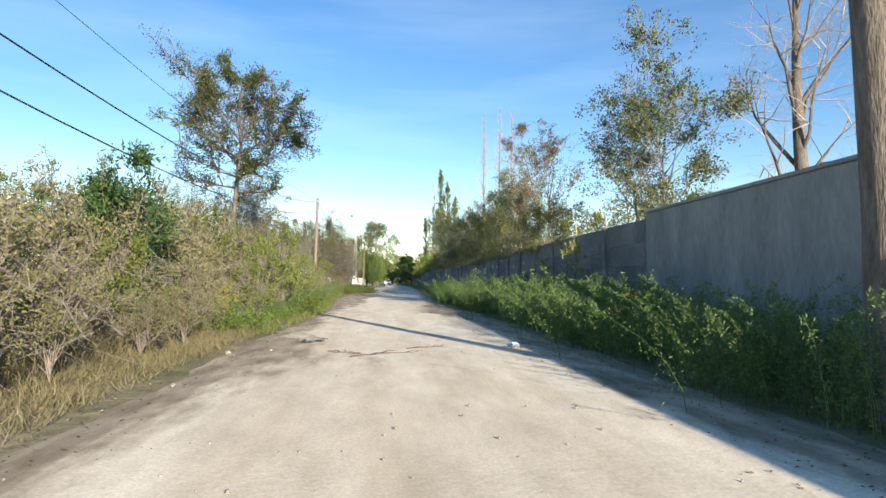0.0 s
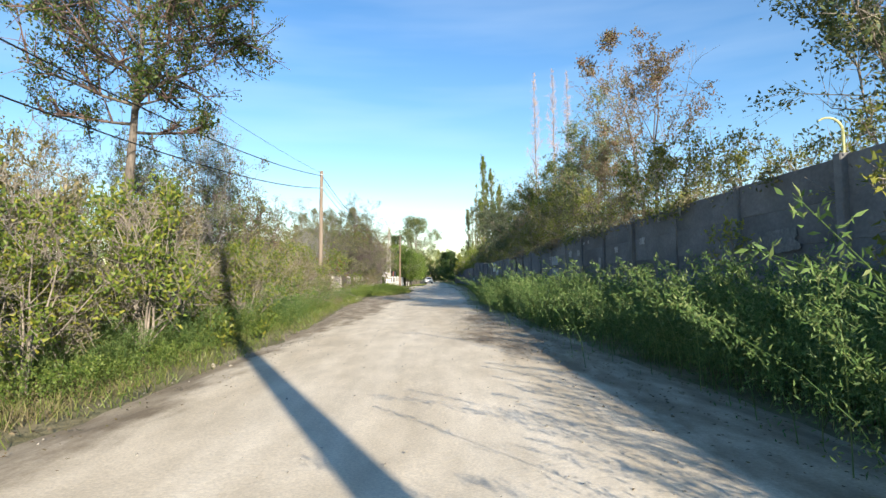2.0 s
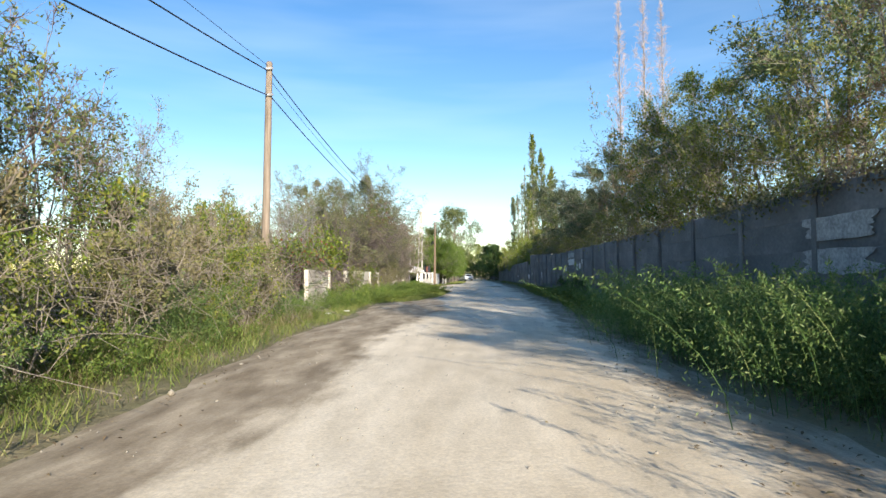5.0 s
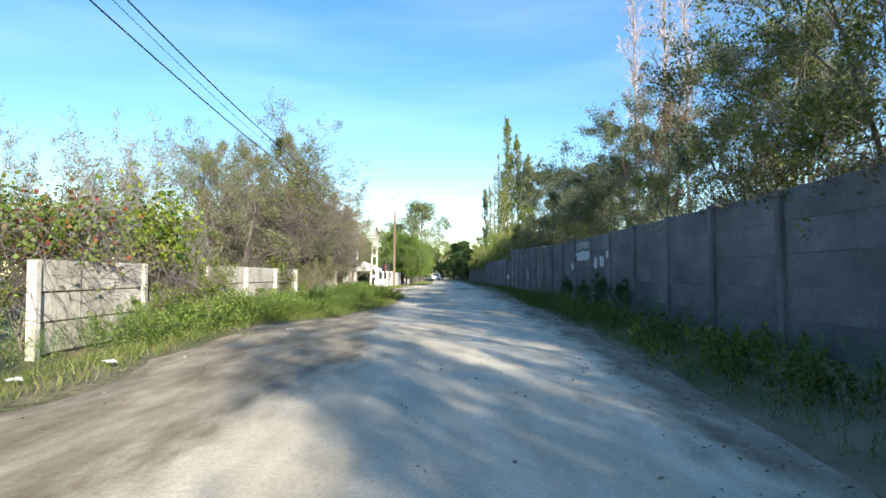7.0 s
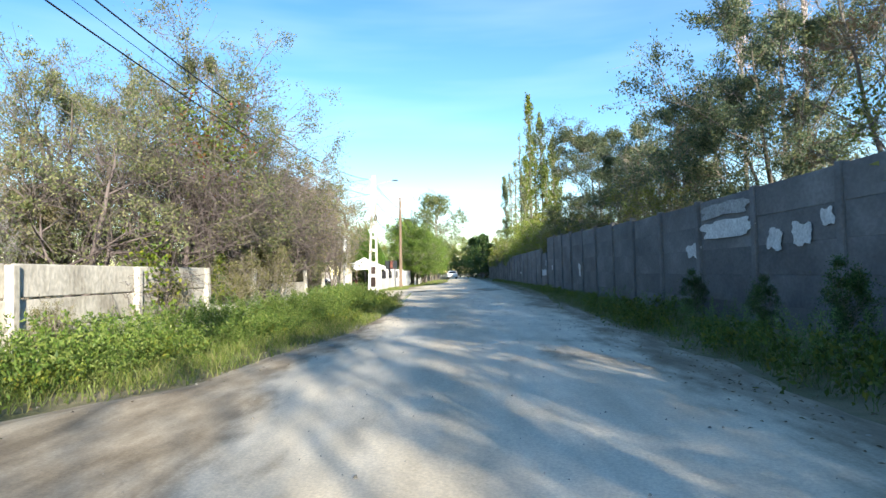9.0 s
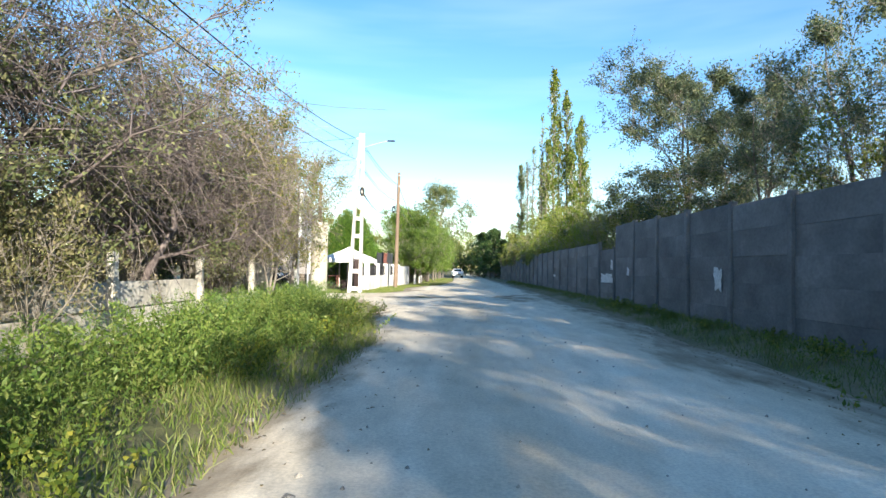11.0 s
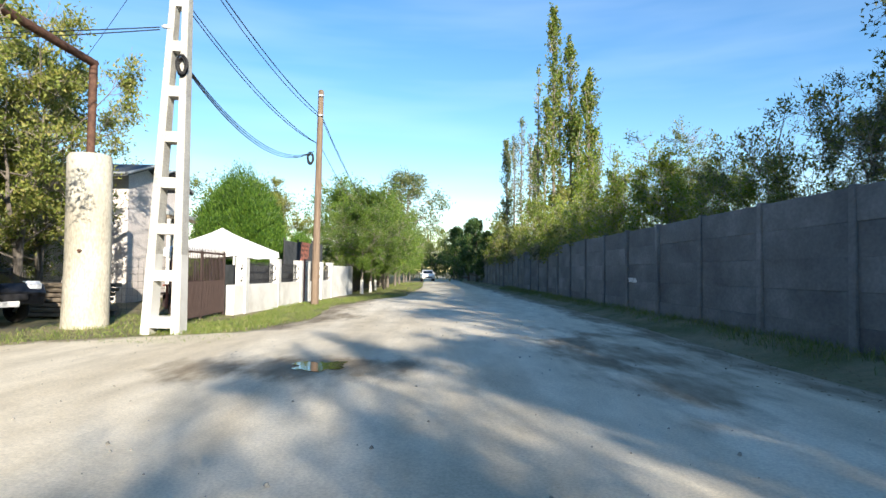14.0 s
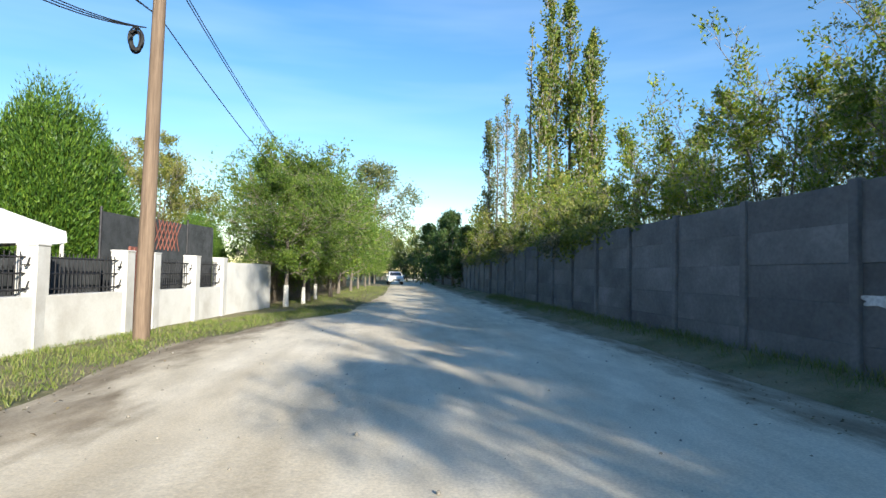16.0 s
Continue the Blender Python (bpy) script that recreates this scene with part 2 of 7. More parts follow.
M_PINK = mat("pale_house_render", (0.56, 0.50, 0.47), (0.68, 0.62, 0.585), 1.2, 0.9, 0.15, 25)
M_ROOF = mat("dark_roof_sheet", (0.045, 0.05, 0.055), (0.09, 0.095, 0.10), 3, 0.6, 0.2, 20)
M_ROOFLIGHT = mat("grey_roof_edge", (0.25, 0.27, 0.28), (0.36, 0.38, 0.39), 3, 0.6, 0.1, 20)
M_SIGN = mat("white_sign_sheet", (0.70, 0.70, 0.70), (0.80, 0.80, 0.80), 1.5, 0.5, 0.05, 12, grain=0.15)
M_INK = mat("dark_sign_print", (0.03, 0.03, 0.035), (0.05, 0.05, 0.055), 5, 0.6, 0.0, 40)
M_BLUEINK = mat("blue_sign_print", (0.10, 0.17, 0.33), (0.15, 0.24, 0.42), 5, 0.6, 0.0, 40)
M_PAPER = mat("torn_white_paper", (0.55, 0.55, 0.54), (0.72, 0.72, 0.71), 4, 0.85, 0.2, 20)
M_GREYPAINT = mat("faded_grey_paint", (0.16, 0.16, 0.158), (0.24, 0.24, 0.235), 3, 0.85, 0.2, 20)
M_PALEPAINT = mat("flaking_pale_paint", (0.28, 0.28, 0.275), (0.46, 0.455, 0.445), 5, 0.85, 0.2, 20)
M_YELLOW = mat("faded_yellow_steel", (0.42, 0.42, 0.18), (0.55, 0.55, 0.27), 5, 0.6, 0.1, 30)
M_CARBLACK = mat("black_car_paint", (0.008, 0.009, 0.012), (0.014, 0.015, 0.019), 1, 0.18, 0.0, 10, spec=0.6)
M_CARWHITE = mat("white_car_paint", (0.78, 0.78, 0.77), (0.83, 0.83, 0.82), 1, 0.4, 0.0, 10, spec=0.4, grain=0.1)
M_TYRE = mat("tyre_rubber", (0.018, 0.018, 0.018), (0.035, 0.035, 0.035), 20, 0.9, 0.2, 60)
M_ALLOY = mat("alloy_rim", (0.42, 0.42, 0.43), (0.55, 0.55, 0.56), 8, 0.35, 0.0, 30, metal=0.8)
M_LENS = mat("clear_headlight", (0.62, 0.64, 0.66), (0.80, 0.82, 0.84), 8, 0.12, 0.0, 30, spec=0.8)
M_TAIL = mat("red_lamp_lens", (0.30, 0.02, 0.02), (0.42, 0.03, 0.03), 8, 0.2, 0.0, 30, spec=0.6)
M_GLASS = mat("dark_glass", (0.012, 0.016, 0.02), (0.02, 0.025, 0.03), 3, 0.06, 0.0, 10, spec=0.9)
M_STONE = mat("pale_stone", (0.28, 0.25, 0.20), (0.46, 0.42, 0.35), 6, 0.9, 0.4, 30, vary=0.2)
M_RED = mat("faded_red_paint", (0.36, 0.05, 0.045), (0.48, 0.09, 0.08), 4, 0.7, 0.1, 30)
M_WATER = mat("muddy_water", (0.045, 0.04, 0.032), (0.06, 0.053, 0.042), 2, 0.04, 0.0, 5, spec=0.6)

G = lambda r, g, b: (r, g, b)  # noqa: E731
L_GREEN = leaf_mat("green_leaves", [G(0.055, 0.095, 0.018), G(0.105, 0.16, 0.026), G(0.17, 0.22, 0.035), G(0.29, 0.275, 0.045)])
L_BRIGHT = leaf_mat("bright_green_leaves", [G(0.08, 0.145, 0.016), G(0.145, 0.22, 0.022), G(0.22, 0.29, 0.032), G(0.34, 0.345, 0.05)])
L_OLIVE = leaf_mat("olive_leaves", [G(0.095, 0.10, 0.042), G(0.165, 0.16, 0.07), G(0.25, 0.22, 0.105), G(0.37, 0.30, 0.175)])
L_GREYGREEN = leaf_mat("grey_green_leaves", [G(0.06, 0.10, 0.045), G(0.11, 0.16, 0.065), G(0.18, 0.22, 0.085), G(0.29, 0.28, 0.09)])
L_TREEA = leaf_mat("deep_green_leaves", [G(0.03, 0.065, 0.018), G(0.06, 0.105, 0.025), G(0.10, 0.155, 0.03), G(0.19, 0.22, 0.045)])
L_DRY = leaf_mat("dry_brown_leaves", [G(0.15, 0.105, 0.06), G(0.23, 0.17, 0.10), G(0.30, 0.235, 0.14), G(0.22, 0.20, 0.08)], 0.2, 0.8)
L_DRYOLIVE = leaf_mat("withered_olive_leaves", [G(0.10, 0.115, 0.04), G(0.175, 0.175, 0.07), G(0.28, 0.24, 0.125), G(0.16, 0.19, 0.055)], 0.25, 0.8)
L_RED = leaf_mat("rusty_red_leaves", [G(0.12, 0.13, 0.05), G(0.20, 0.135, 0.075), G(0.29, 0.17, 0.115), G(0.17, 0.18, 0.065)])
L_DARK = leaf_mat("dark_green_leaves", [G(0.022, 0.058, 0.018), G(0.042, 0.095, 0.025), G(0.07, 0.13, 0.035), G(0.12, 0.16, 0.045)])
L_WEED = leaf_mat("weed_green", [G(0.075, 0.15, 0.04), G(0.13, 0.225, 0.065), G(0.195, 0.295, 0.09), G(0.29, 0.345, 0.13)], 0.45)
L_VERGE = leaf_mat("verge_leaves", [G(0.05, 0.105, 0.018), G(0.09, 0.165, 0.024), G(0.14, 0.215, 0.032), G(0.21, 0.27, 0.045)], 0.35)
L_THUJA = leaf_mat("thuja_sprays", [G(0.022, 0.06, 0.010), G(0.045, 0.11, 0.014), G(0.09, 0.18, 0.02), G(0.16, 0.255, 0.03)], 0.15)
L_POPLAR = leaf_mat("poplar_leaves", [G(0.065, 0.12, 0.022), G(0.11, 0.175, 0.03), G(0.175, 0.225, 0.04), G(0.29, 0.28, 0.06)])
L_BLUEGREY = leaf_mat("blue_grey_leaves", [G(0.045, 0.075, 0.045), G(0.08, 0.115, 0.065), G(0.12, 0.155, 0.085), G(0.21, 0.22, 0.09)])
L_FRUIT = leaf_mat("fruit_tree_leaves", [G(0.09, 0.13, 0.03), G(0.16, 0.195, 0.045), G(0.25, 0.245, 0.06), G(0.36, 0.30, 0.10)], 0.45)
L_VINETREE = leaf_mat("overgrown_leaves", [G(0.085, 0.115, 0.05), G(0.15, 0.18, 0.075), G(0.23, 0.25, 0.105), G(0.36, 0.34, 0.17)], 0.45)
L_FENCEBUSH = leaf_mat("fence_bush_leaves", [G(0.09, 0.125, 0.025), G(0.165, 0.20, 0.04), G(0.25, 0.265, 0.06), G(0.36, 0.32, 0.11)], 0.4)
L_YELLOW = leaf_mat("yellow_green_leaves", [G(0.14, 0.17, 0.03), G(0.24, 0.26, 0.045), G(0.34, 0.33, 0.06), G(0.17, 0.21, 0.04)])
L_LEAFY = leaf_mat("shrub_leaves", [G(0.05, 0.085, 0.03), G(0.10, 0.15, 0.05), G(0.17, 0.21, 0.075), G(0.29, 0.28, 0.10)], 0.4)
L_HERB = leaf_mat("herb_leaves", [G(0.075, 0.145, 0.026), G(0.135, 0.215, 0.04), G(0.205, 0.28, 0.06), G(0.30, 0.34, 0.10)], 0.45)
L_CREEPER = leaf_mat("creeper_leaves", [G(0.10, 0.17, 0.03), G(0.17, 0.23, 0.04), G(0.13, 0.19, 0.035), G(0.28, 0.05, 0.04)])
L_GRASS = leaf_mat("grass_blades", [G(0.075, 0.125, 0.022), G(0.13, 0.185, 0.035), G(0.20, 0.245, 0.055), G(0.31, 0.29, 0.12)], 0.3)
L_STRAW = leaf_mat("straw_blades", [G(0.13, 0.12, 0.05), G(0.21, 0.175, 0.09), G(0.29, 0.24, 0.14), G(0.15, 0.16, 0.05)], 0.2, 0.8)


# ---- mesh helpers ----
def mesh_quads(name, verts, quads, material, smooth=False):
    me = bpy.data.meshes.new(name)
    verts, quads = np.asarray(verts, np.float32), np.asarray(quads, np.int32)
    me.vertices.add(len(verts))
    me.vertices.foreach_set("co", verts.ravel())
    me.loops.add(4 * len(quads))
    me.loops.foreach_set("vertex_index", quads.ravel())
    me.polygons.add(len(quads))
    me.polygons.foreach_set("loop_start", np.arange(0, 4 * len(quads), 4, dtype=np.int32))
    if smooth:
        me.polygons.foreach_set("use_smooth", np.ones(len(quads), bool))
    me.update(calc_edges=True)
    me.materials.append(material)
    return me


def part(name, bm, material, parent=None, label="", smooth=False):
    """Links a bmesh, or a mesh, as one object under a thing or a part."""
    if isinstance(bm, bmesh.types.BMesh):
        me = bpy.data.meshes.new(name)
        bm.normal_update()
        bm.to_mesh(me)
        bm.free()
        me.materials.append(material)
        if smooth:
            for f in me.polygons:
                f.use_smooth = True
    else:
        me = bm
    ob = new(name, me)
    ob.parent = parent
    return tagged(ob, label)


def box(bm, cx, cy, cz, sx, sy, sz, bevel=0.0, m=None):
    mx = Matrix.Translation((cx, cy, cz)) @ Matrix.Diagonal((sx, sy, sz, 1))
    made = bmesh.ops.create_cube(bm, size=1, matrix=(m @ mx) if m else mx)["verts"]
    if bevel:
        edges = list({e for v in made for e in v.link_edges})
        bmesh.ops.bevel(bm, geom=edges, offset=bevel, segments=1, affect="EDGES", profile=0.5)
    return bm


def boxes(*rows, bevel=0.0):
    bm = bmesh.new()
    for r in rows:
        box(bm, *r, bevel=bevel)
    return bm


def cylinder(bm, a, b, r1, r2=None, seg=12):
    a, b = Vector(a), Vector(b)
    q = (b - a).to_track_quat("Z", "Y").to_matrix().to_4x4()
    bmesh.ops.create_cone(bm, cap_ends=True, segments=seg, radius1=r1, radius2=r1 if r2 is None else r2, depth=(b - a).length,
                          matrix=Matrix.Translation((a + b) / 2) @ q)
    return bm


class Tubes:
    """Collects tapered tubes along polylines into one mesh of quads."""

    def __init__(self):
        self.v, self.q, self.n = [], [], 0

    def add(self, pts, radii, sides=5):
        pts = np.asarray(pts, float)
        k = len(pts)
        d = np.gradient(pts, axis=0)
        d /= np.linalg.norm(d, axis=1, keepdims=True) + 1e-9
        ref = np.where(np.abs(d[:, 2:3]) < 0.9, [[0, 0, 1.0]], [[1.0, 0, 0]])
        u = np.cross(d, ref)
        u /= np.linalg.norm(u, axis=1, keepdims=True) + 1e-9
        w = np.cross(d, u)
        a = np.arange(sides) * 2 * np.pi / sides
        ring = pts[:, None] + np.asarray(radii, float)[:, None, None] * (np.cos(a)[None, :, None] * u[:, None] + np.sin(a)[None, :, None] * w[:, None])
        i, j = np.meshgrid(np.arange(k - 1), np.arange(sides), indexing="ij")
        j2 = (j + 1) % sides
        q = np.stack([i * sides + j, i * sides + j2, (i + 1) * sides + j2, (i + 1) * sides + j], -1).reshape(-1, 4) + self.n
        self.v.append(ring.reshape(-1, 3))
        self.q.append(q)
        self.n += k * sides

    def mesh(self, name, material, smooth=True):
        return mesh_quads(name, np.concatenate(self.v), np.concatenate(self.q), material, smooth)


def mesh_tris(name, verts, material):
    """Every three points in turn make one face."""
    me = bpy.data.meshes.new(name)
    verts = np.asarray(verts, np.float32)
    n = len(verts)
    me.vertices.add(n)
    me.vertices.foreach_set("co", verts.ravel())
    me.loops.add(n)
    me.loops.foreach_set("vertex_index", np.arange(n, dtype=np.int32))
    me.polygons.add(n // 3)
    me.polygons.foreach_set("loop_start", np.arange(0, n, 3, dtype=np.int32))
    me.update(calc_edges=True)
    me.materials.append(material)
    return me


def leaves(rng, at, length, width, name, material, up=0.4, axis=None, droop=0.0, small=False):
    """One pointed leaf at each place, turned at random: two faces folded along the rib, or one face where the leaves are small."""
    n = len(at)
    d = rng.normal(size=(n, 3))
    if axis is not None:
        d = d * 0.7 + axis
    d[:, 2] += up - droop
    d /= np.linalg.norm(d, axis=1, keepdims=True)
    s = np.cross(d, rng.normal(size=(n, 3)))
    s /= np.linalg.norm(s, axis=1, keepdims=True) + 1e-9
    ln = length * rng.uniform(0.6, 1.3, (n, 1))
    wd = width * rng.uniform(0.7, 1.2, (n, 1))
    if small:
        base = at + d * ln * 0.1
        return mesh_tris(name, np.stack([base - s * wd * 0.5, base + s * wd * 0.5, at + d * ln], 1).reshape(-1, 3), material)
    f = np.cross(d, s) * wd * 0.35
    v = np.stack([at, at + d * ln * 0.45 + s * wd * 0.5 + f, at + d * ln, at + d * ln * 0.45 - s * wd * 0.5 + f], 1).reshape(-1, 3)
    q = np.arange(4 * n).reshape(-1, 4)
    return mesh_quads(name, v, q, material)


SHAPES = {
    "round": lambda h: max(0.12, math.sin(math.pi * min(1, 0.12 + 0.88 * h)) ** 0.6),
    "vase": lambda h: 0.55 + 0.45 * math.sin(math.pi * min(1, 0.25 + 0.6 * h)),
    "mound": lambda h: max(0.2, (1.0 - min(1.0, h) ** 2.2)) ** 0.6,
    "egg": lambda h: max(0.06, 1.0 - h ** 1.9) ** 0.75 * (0.75 + 0.25 * min(1, h * 4)),
    "cone": lambda h: max(0.05, 1.0 - h) ** 0.8,
    "column": lambda h: max(0.15, math.sin(math.pi * min(1, 0.2 + 0.78 * h)) ** 0.5),
    "flat": lambda h: 0.5 + 0.5 * h,
}


def clumped(p, rng, size, keep):
    """True where a leaf stays: leaves gather in clumps with gaps between."""
    v = np.zeros(len(p))
    for _ in range(4):
        k = rng.normal(size=3)
        v += np.sin(p @ (k / np.linalg.norm(k)) * 2 * np.pi / (size * rng.uniform(0.7, 1.4)) + rng.uniform(0, 6.3))
    return rng.random(len(p)) < np.clip(keep + 0.6 * v, 0.0, 1)


def grow(seed, height, r0, crown0, spread, n1, n2, n3, shape, rise=0.5, stems=1, wobble=0.04, twig=0.55, lean=(0, 0), thickness=1.0, limb_r=0.5):
    """A plant's woody frame: trunk or stems, limbs, branches and twigs. Returns the thick and the thin tubes, and the twigs' points with their way."""
    rng = np.random.default_rng(seed)
    thick, thin, at, ways = Tubes(), Tubes(), [], []
    f = SHAPES[shape]
    for s in range(stems):
        az0 = 2 * np.pi * s / stems + rng.uniform(0, 1)
        out = 0.0 if stems == 1 else spread * rng.uniform(0.2, 0.5)
        hh = height * (1.0 if s == 0 else rng.uniform(0.62, 0.97))
        t = np.linspace(0, 1, 9)
        trunk = np.stack([np.cos(az0) * out * t ** 1.3 + lean[0] * t * hh, np.sin(az0) * out * t ** 1.3 + lean[1] * t * hh, hh * t], 1)
        trunk[1:, :2] += np.cumsum(rng.normal(size=(8, 2)) * wobble * height * 0.22, axis=0)
        rr = r0 * (1 - 0.93 * t ** 1.1) / (1 if stems == 1 else 1.5)
        rr[0] *= 1.25
        thick.add(trunk, rr, 8 if r0 > 0.08 else 5)
        m1 = max(3, n1 // stems)
        for i in range(m1):
            h = (i + rng.uniform(0.2, 0.8)) / m1
            z = crown0 + (1 - crown0) * h
            k = min(z * 8, 7.99)
            i0 = int(k)
            start = trunk[i0] + (trunk[i0 + 1] - trunk[i0]) * (k - i0)
            az = i * 2.399 + az0 + rng.uniform(-0.4, 0.4)
            ln = spread * f(h) * rng.uniform(0.7, 1.15)
            el = rise + rng.uniform(-0.25, 0.25) + 0.35 * h
            d0 = np.array([np.cos(az) * np.cos(el), np.sin(az) * np.cos(el), np.sin(el)])
            u = np.linspace(0, 1, 5)[:, None]
            bend = np.array([0, 0, rng.uniform(-0.12, 0.28)])
            limb = start + d0 * ln * u + bend * ln * u ** 2 + np.cumsum(rng.normal(size=(5, 3)) * 0.035 * ln, axis=0) * (u > 0)
            rl = max(0.008, rr[i0] * limb_r)
            thick.add(limb, np.linspace(rl, 0.006, 5), 5)
            for b in range(n2):
                k2 = rng.uniform(0.25, 1.0)
                j0 = min(3, int(k2 * 4))
                p0 = limb[j0] + (limb[j0 + 1] - limb[j0]) * (k2 * 4 - j0)
                d1 = d0 * 0.7 + rng.normal(size=3) * 0.65 + np.array([0, 0, 0.25])
                d1 /= np.linalg.norm(d1)
                l1 = ln * rng.uniform(0.3, 0.55) * (1.15 - 0.5 * k2)
                br = p0 + d1 * l1 * np.linspace(0, 1, 3)[:, None] + np.cumsum(rng.normal(size=(3, 3)) * 0.07 * l1, axis=0) * (np.arange(3)[:, None] > 0)
                thin.add(br, np.linspace(max(0.006, rl * 0.4), 0.005, 3) * thickness, 3)
                for c in range(n3):
                    k3 = rng.uniform(0.2, 1.0)
                    q0 = min(1, int(k3 * 2))
                    p1 = br[q0] + (br[q0 + 1] - br[q0]) * (k3 * 2 - q0)
                    d2 = d1 * 0.6 + rng.normal(size=3) * 0.7 + np.array([0, 0, 0.15])
                    d2 /= np.linalg.norm(d2)
                    l2 = l1 * rng.uniform(0.35, 0.8) * twig / 0.55
                    tw = np.stack([p1, p1 + d2 * l2])
                    thin.add(tw, (0.0065 * thickness, 0.003 * thickness), 3)
                    at.append(tw)
                    ways.append(d2)
    return rng, thick, thin, np.array(at), np.array(ways)


def plant(name, label, category, seed, height, r0, crown0, spread, n1, n2, n3, shape, leaf, per_twig, size, bark=None, twigs=None, rise=0.5,
          stems=1, scatter=0.12, width=0.5, wobble=0.04, twig=0.55, lean=(0, 0), droop=0.0, keep=None, group="", lime=0.0, clump=0.9, fill=0.8, thickness=1.0, limb=0.5, small=True):
    """A tree or bush: trunk, branches and a crown of single leaves. Stands at the origin until it is placed."""
    rng, thick, thin, at, ways = grow(seed, height, r0, crown0, spread, n1, n2, n3, shape, rise, stems, wobble, twig, lean, thickness, limb)
    root = tagged(new(name), label, category, group)
    part("trunk", thick.mesh("trunk", bark or M_BARK), None, root)
    tagged(part("branchwork", thin.mesh("branchwork", twigs or M_TWIG, False), None, root), kind="stuff")
    if per_twig:
        n = int(len(at) * per_twig)
        pick = rng.integers(0, len(at), n)
        u = rng.uniform(0.1, 1.0, (n, 1))
        base = at[pick, 0] + (at[pick, 1] - at[pick, 0]) * u
        base = base + rng.normal(size=(n, 3)) * scatter
        base[:, 2] = np.maximum(base[:, 2], 0.03)
        if clump:
            sel = clumped(base, rng, clump, fill)
            base, pick = base[sel], pick[sel]
        if keep is not None:
            sel = keep(base, rng)
            base, pick = base[sel], pick[sel]
        tagged(part("crown", leaves(rng, base, size, size * width, "crown", leaf, 0.25, ways[pick] * 0.6, droop, small), None, root), kind="stuff")
    if lime:
        t = Tubes()
        t.add([(0, 0, -0.02), (0, 0, lime * 0.5), (0, 0, lime)], (r0 * 1.32, r0 * 1.16, r0 * 1.1), 9)
        part("whitewash", t.mesh("whitewash", M_LIME), None, root, "white limewash coat on the lower trunk")
    return root


def put(ob, x, y, turn=0.0, scale=1.0, z=0.0, stretch=1.0, label=""):
    """Stands a new copy of a plant or thing at a place."""
    m = Matrix.Translation((x, y, z)) @ Matrix.Rotation(radians(turn), 4, "Z") @ Matrix.Diagonal((scale, scale, scale * stretch, 1))
    c = copy_thing(ob, m)
    return tagged(c, label)


def stand(ob, x, y, turn=0.0, scale=1.0, z=0.0, stretch=1.0):
    ob.matrix_basis = Matrix.Translation((x, y, z)) @ Matrix.Rotation(radians(turn), 4, "Z") @ Matrix.Diagonal((scale, scale, scale * stretch, 1))
    return ob


# ---- ground and road ----
def lerp_rows(rows, y):
    ys, xs = zip(*rows)
    return float(np.interp(y, ys, xs))


LEFT_EDGE = [(-30, -1.95), (16, -2.0), (22, -1.75), (28, -1.85), (34, -2.3), (42, -2.75), (48, -2.6), (52, -3.1), (55.5, -3.2), (57.7, -1.7), (61, -1.2), (64, -0.7), (73, -0.5),
             (78, -1.2), (82.6, -1.7), (85, -2.5), (86.6, -4.1), (87.6, -6.2), (92, -6.5), (93.6, -3.1), (97, -2.2), (103, -2.55), (108, -1.7), (112, -0.3), (130, 0.6), (400, 0.6)]
RIGHT_EDGE = [(-30, 4.9), (20, 4.95), (28, 4.5), (36, 4.3), (46, 4.6), (55, 5.35), (68, 5.6), (84, 6.4), (100, 6.6), (120, 6.4), (400, 6.0)]


def bank(x, y):
    """The low bank of soil under the concrete fence."""
    u = min(1.0, max(0.0, (x - 5.9) / 1.1))
    k = min(1.0, max(0.0, (y - 46) / 14))
    return (0.05 + 0.15 * k) * u * u * (3 - 2 * u)


def sheet(name, xs, ys, height, material):
    nx, ny = len(xs), len(ys)
    v = [(x, y, height(x, y)) for y in ys for x in xs]
    q = [(j * nx + i, j * nx + i + 1, (j + 1) * nx + i + 1, (j + 1) * nx + i) for j in range(ny - 1) for i in range(nx - 1)]
    return new(name, mesh_quads(name, v, q, material, True))


def far_fade(x, y):
    return 1.0 if abs(x) < 40 and -20 < y < 170 else 0.0


gx = [-3000, -600, -120, -40, -20] + [-12 + 1.0 * i for i in range(17)] + [5 + 0.3 * i for i in range(10)] + [8, 9, 10, 11, 12, 20, 40, 120, 600, 3000]
gy = [-3000, -500, -100, -30] + [-12 + 1.5 * i for i in range(125)] + [200, 300, 600, 1500, 4000]
ground = sheet("ground", gx, gy, lambda x, y: -0.03 + bank(x, y) + far_fade(x, y) * 0.025 * noise.noise((x * 0.4, y * 0.4, 3)), M_SOIL)
tagged(ground, "bare brown soil with thin grass beside the track", "ground", kind="structure")


ROAD_L = [(-30, -1.0), (16, -1.0), (25, -1.2), (28.5, -0.7), (36, -0.4), (45, -0.3), (50, 0.7), (54, 0.2), (59, -0.3), (66, 0.0), (75, -0.2), (83, -1.2), (86, -2.4), (88, -6.0), (91, -6.2),
          (94, -1.6), (102, -1.5), (109, -0.9), (116, 0.4), (240, 0.9)]
ROAD_R = [(-30, 3.6), (20, 3.5), (24, 2.7), (30, 2.7), (36, 3.3), (45, 3.6), (60, 4.4), (80, 5.2), (100, 5.4), (240, 5.0)]


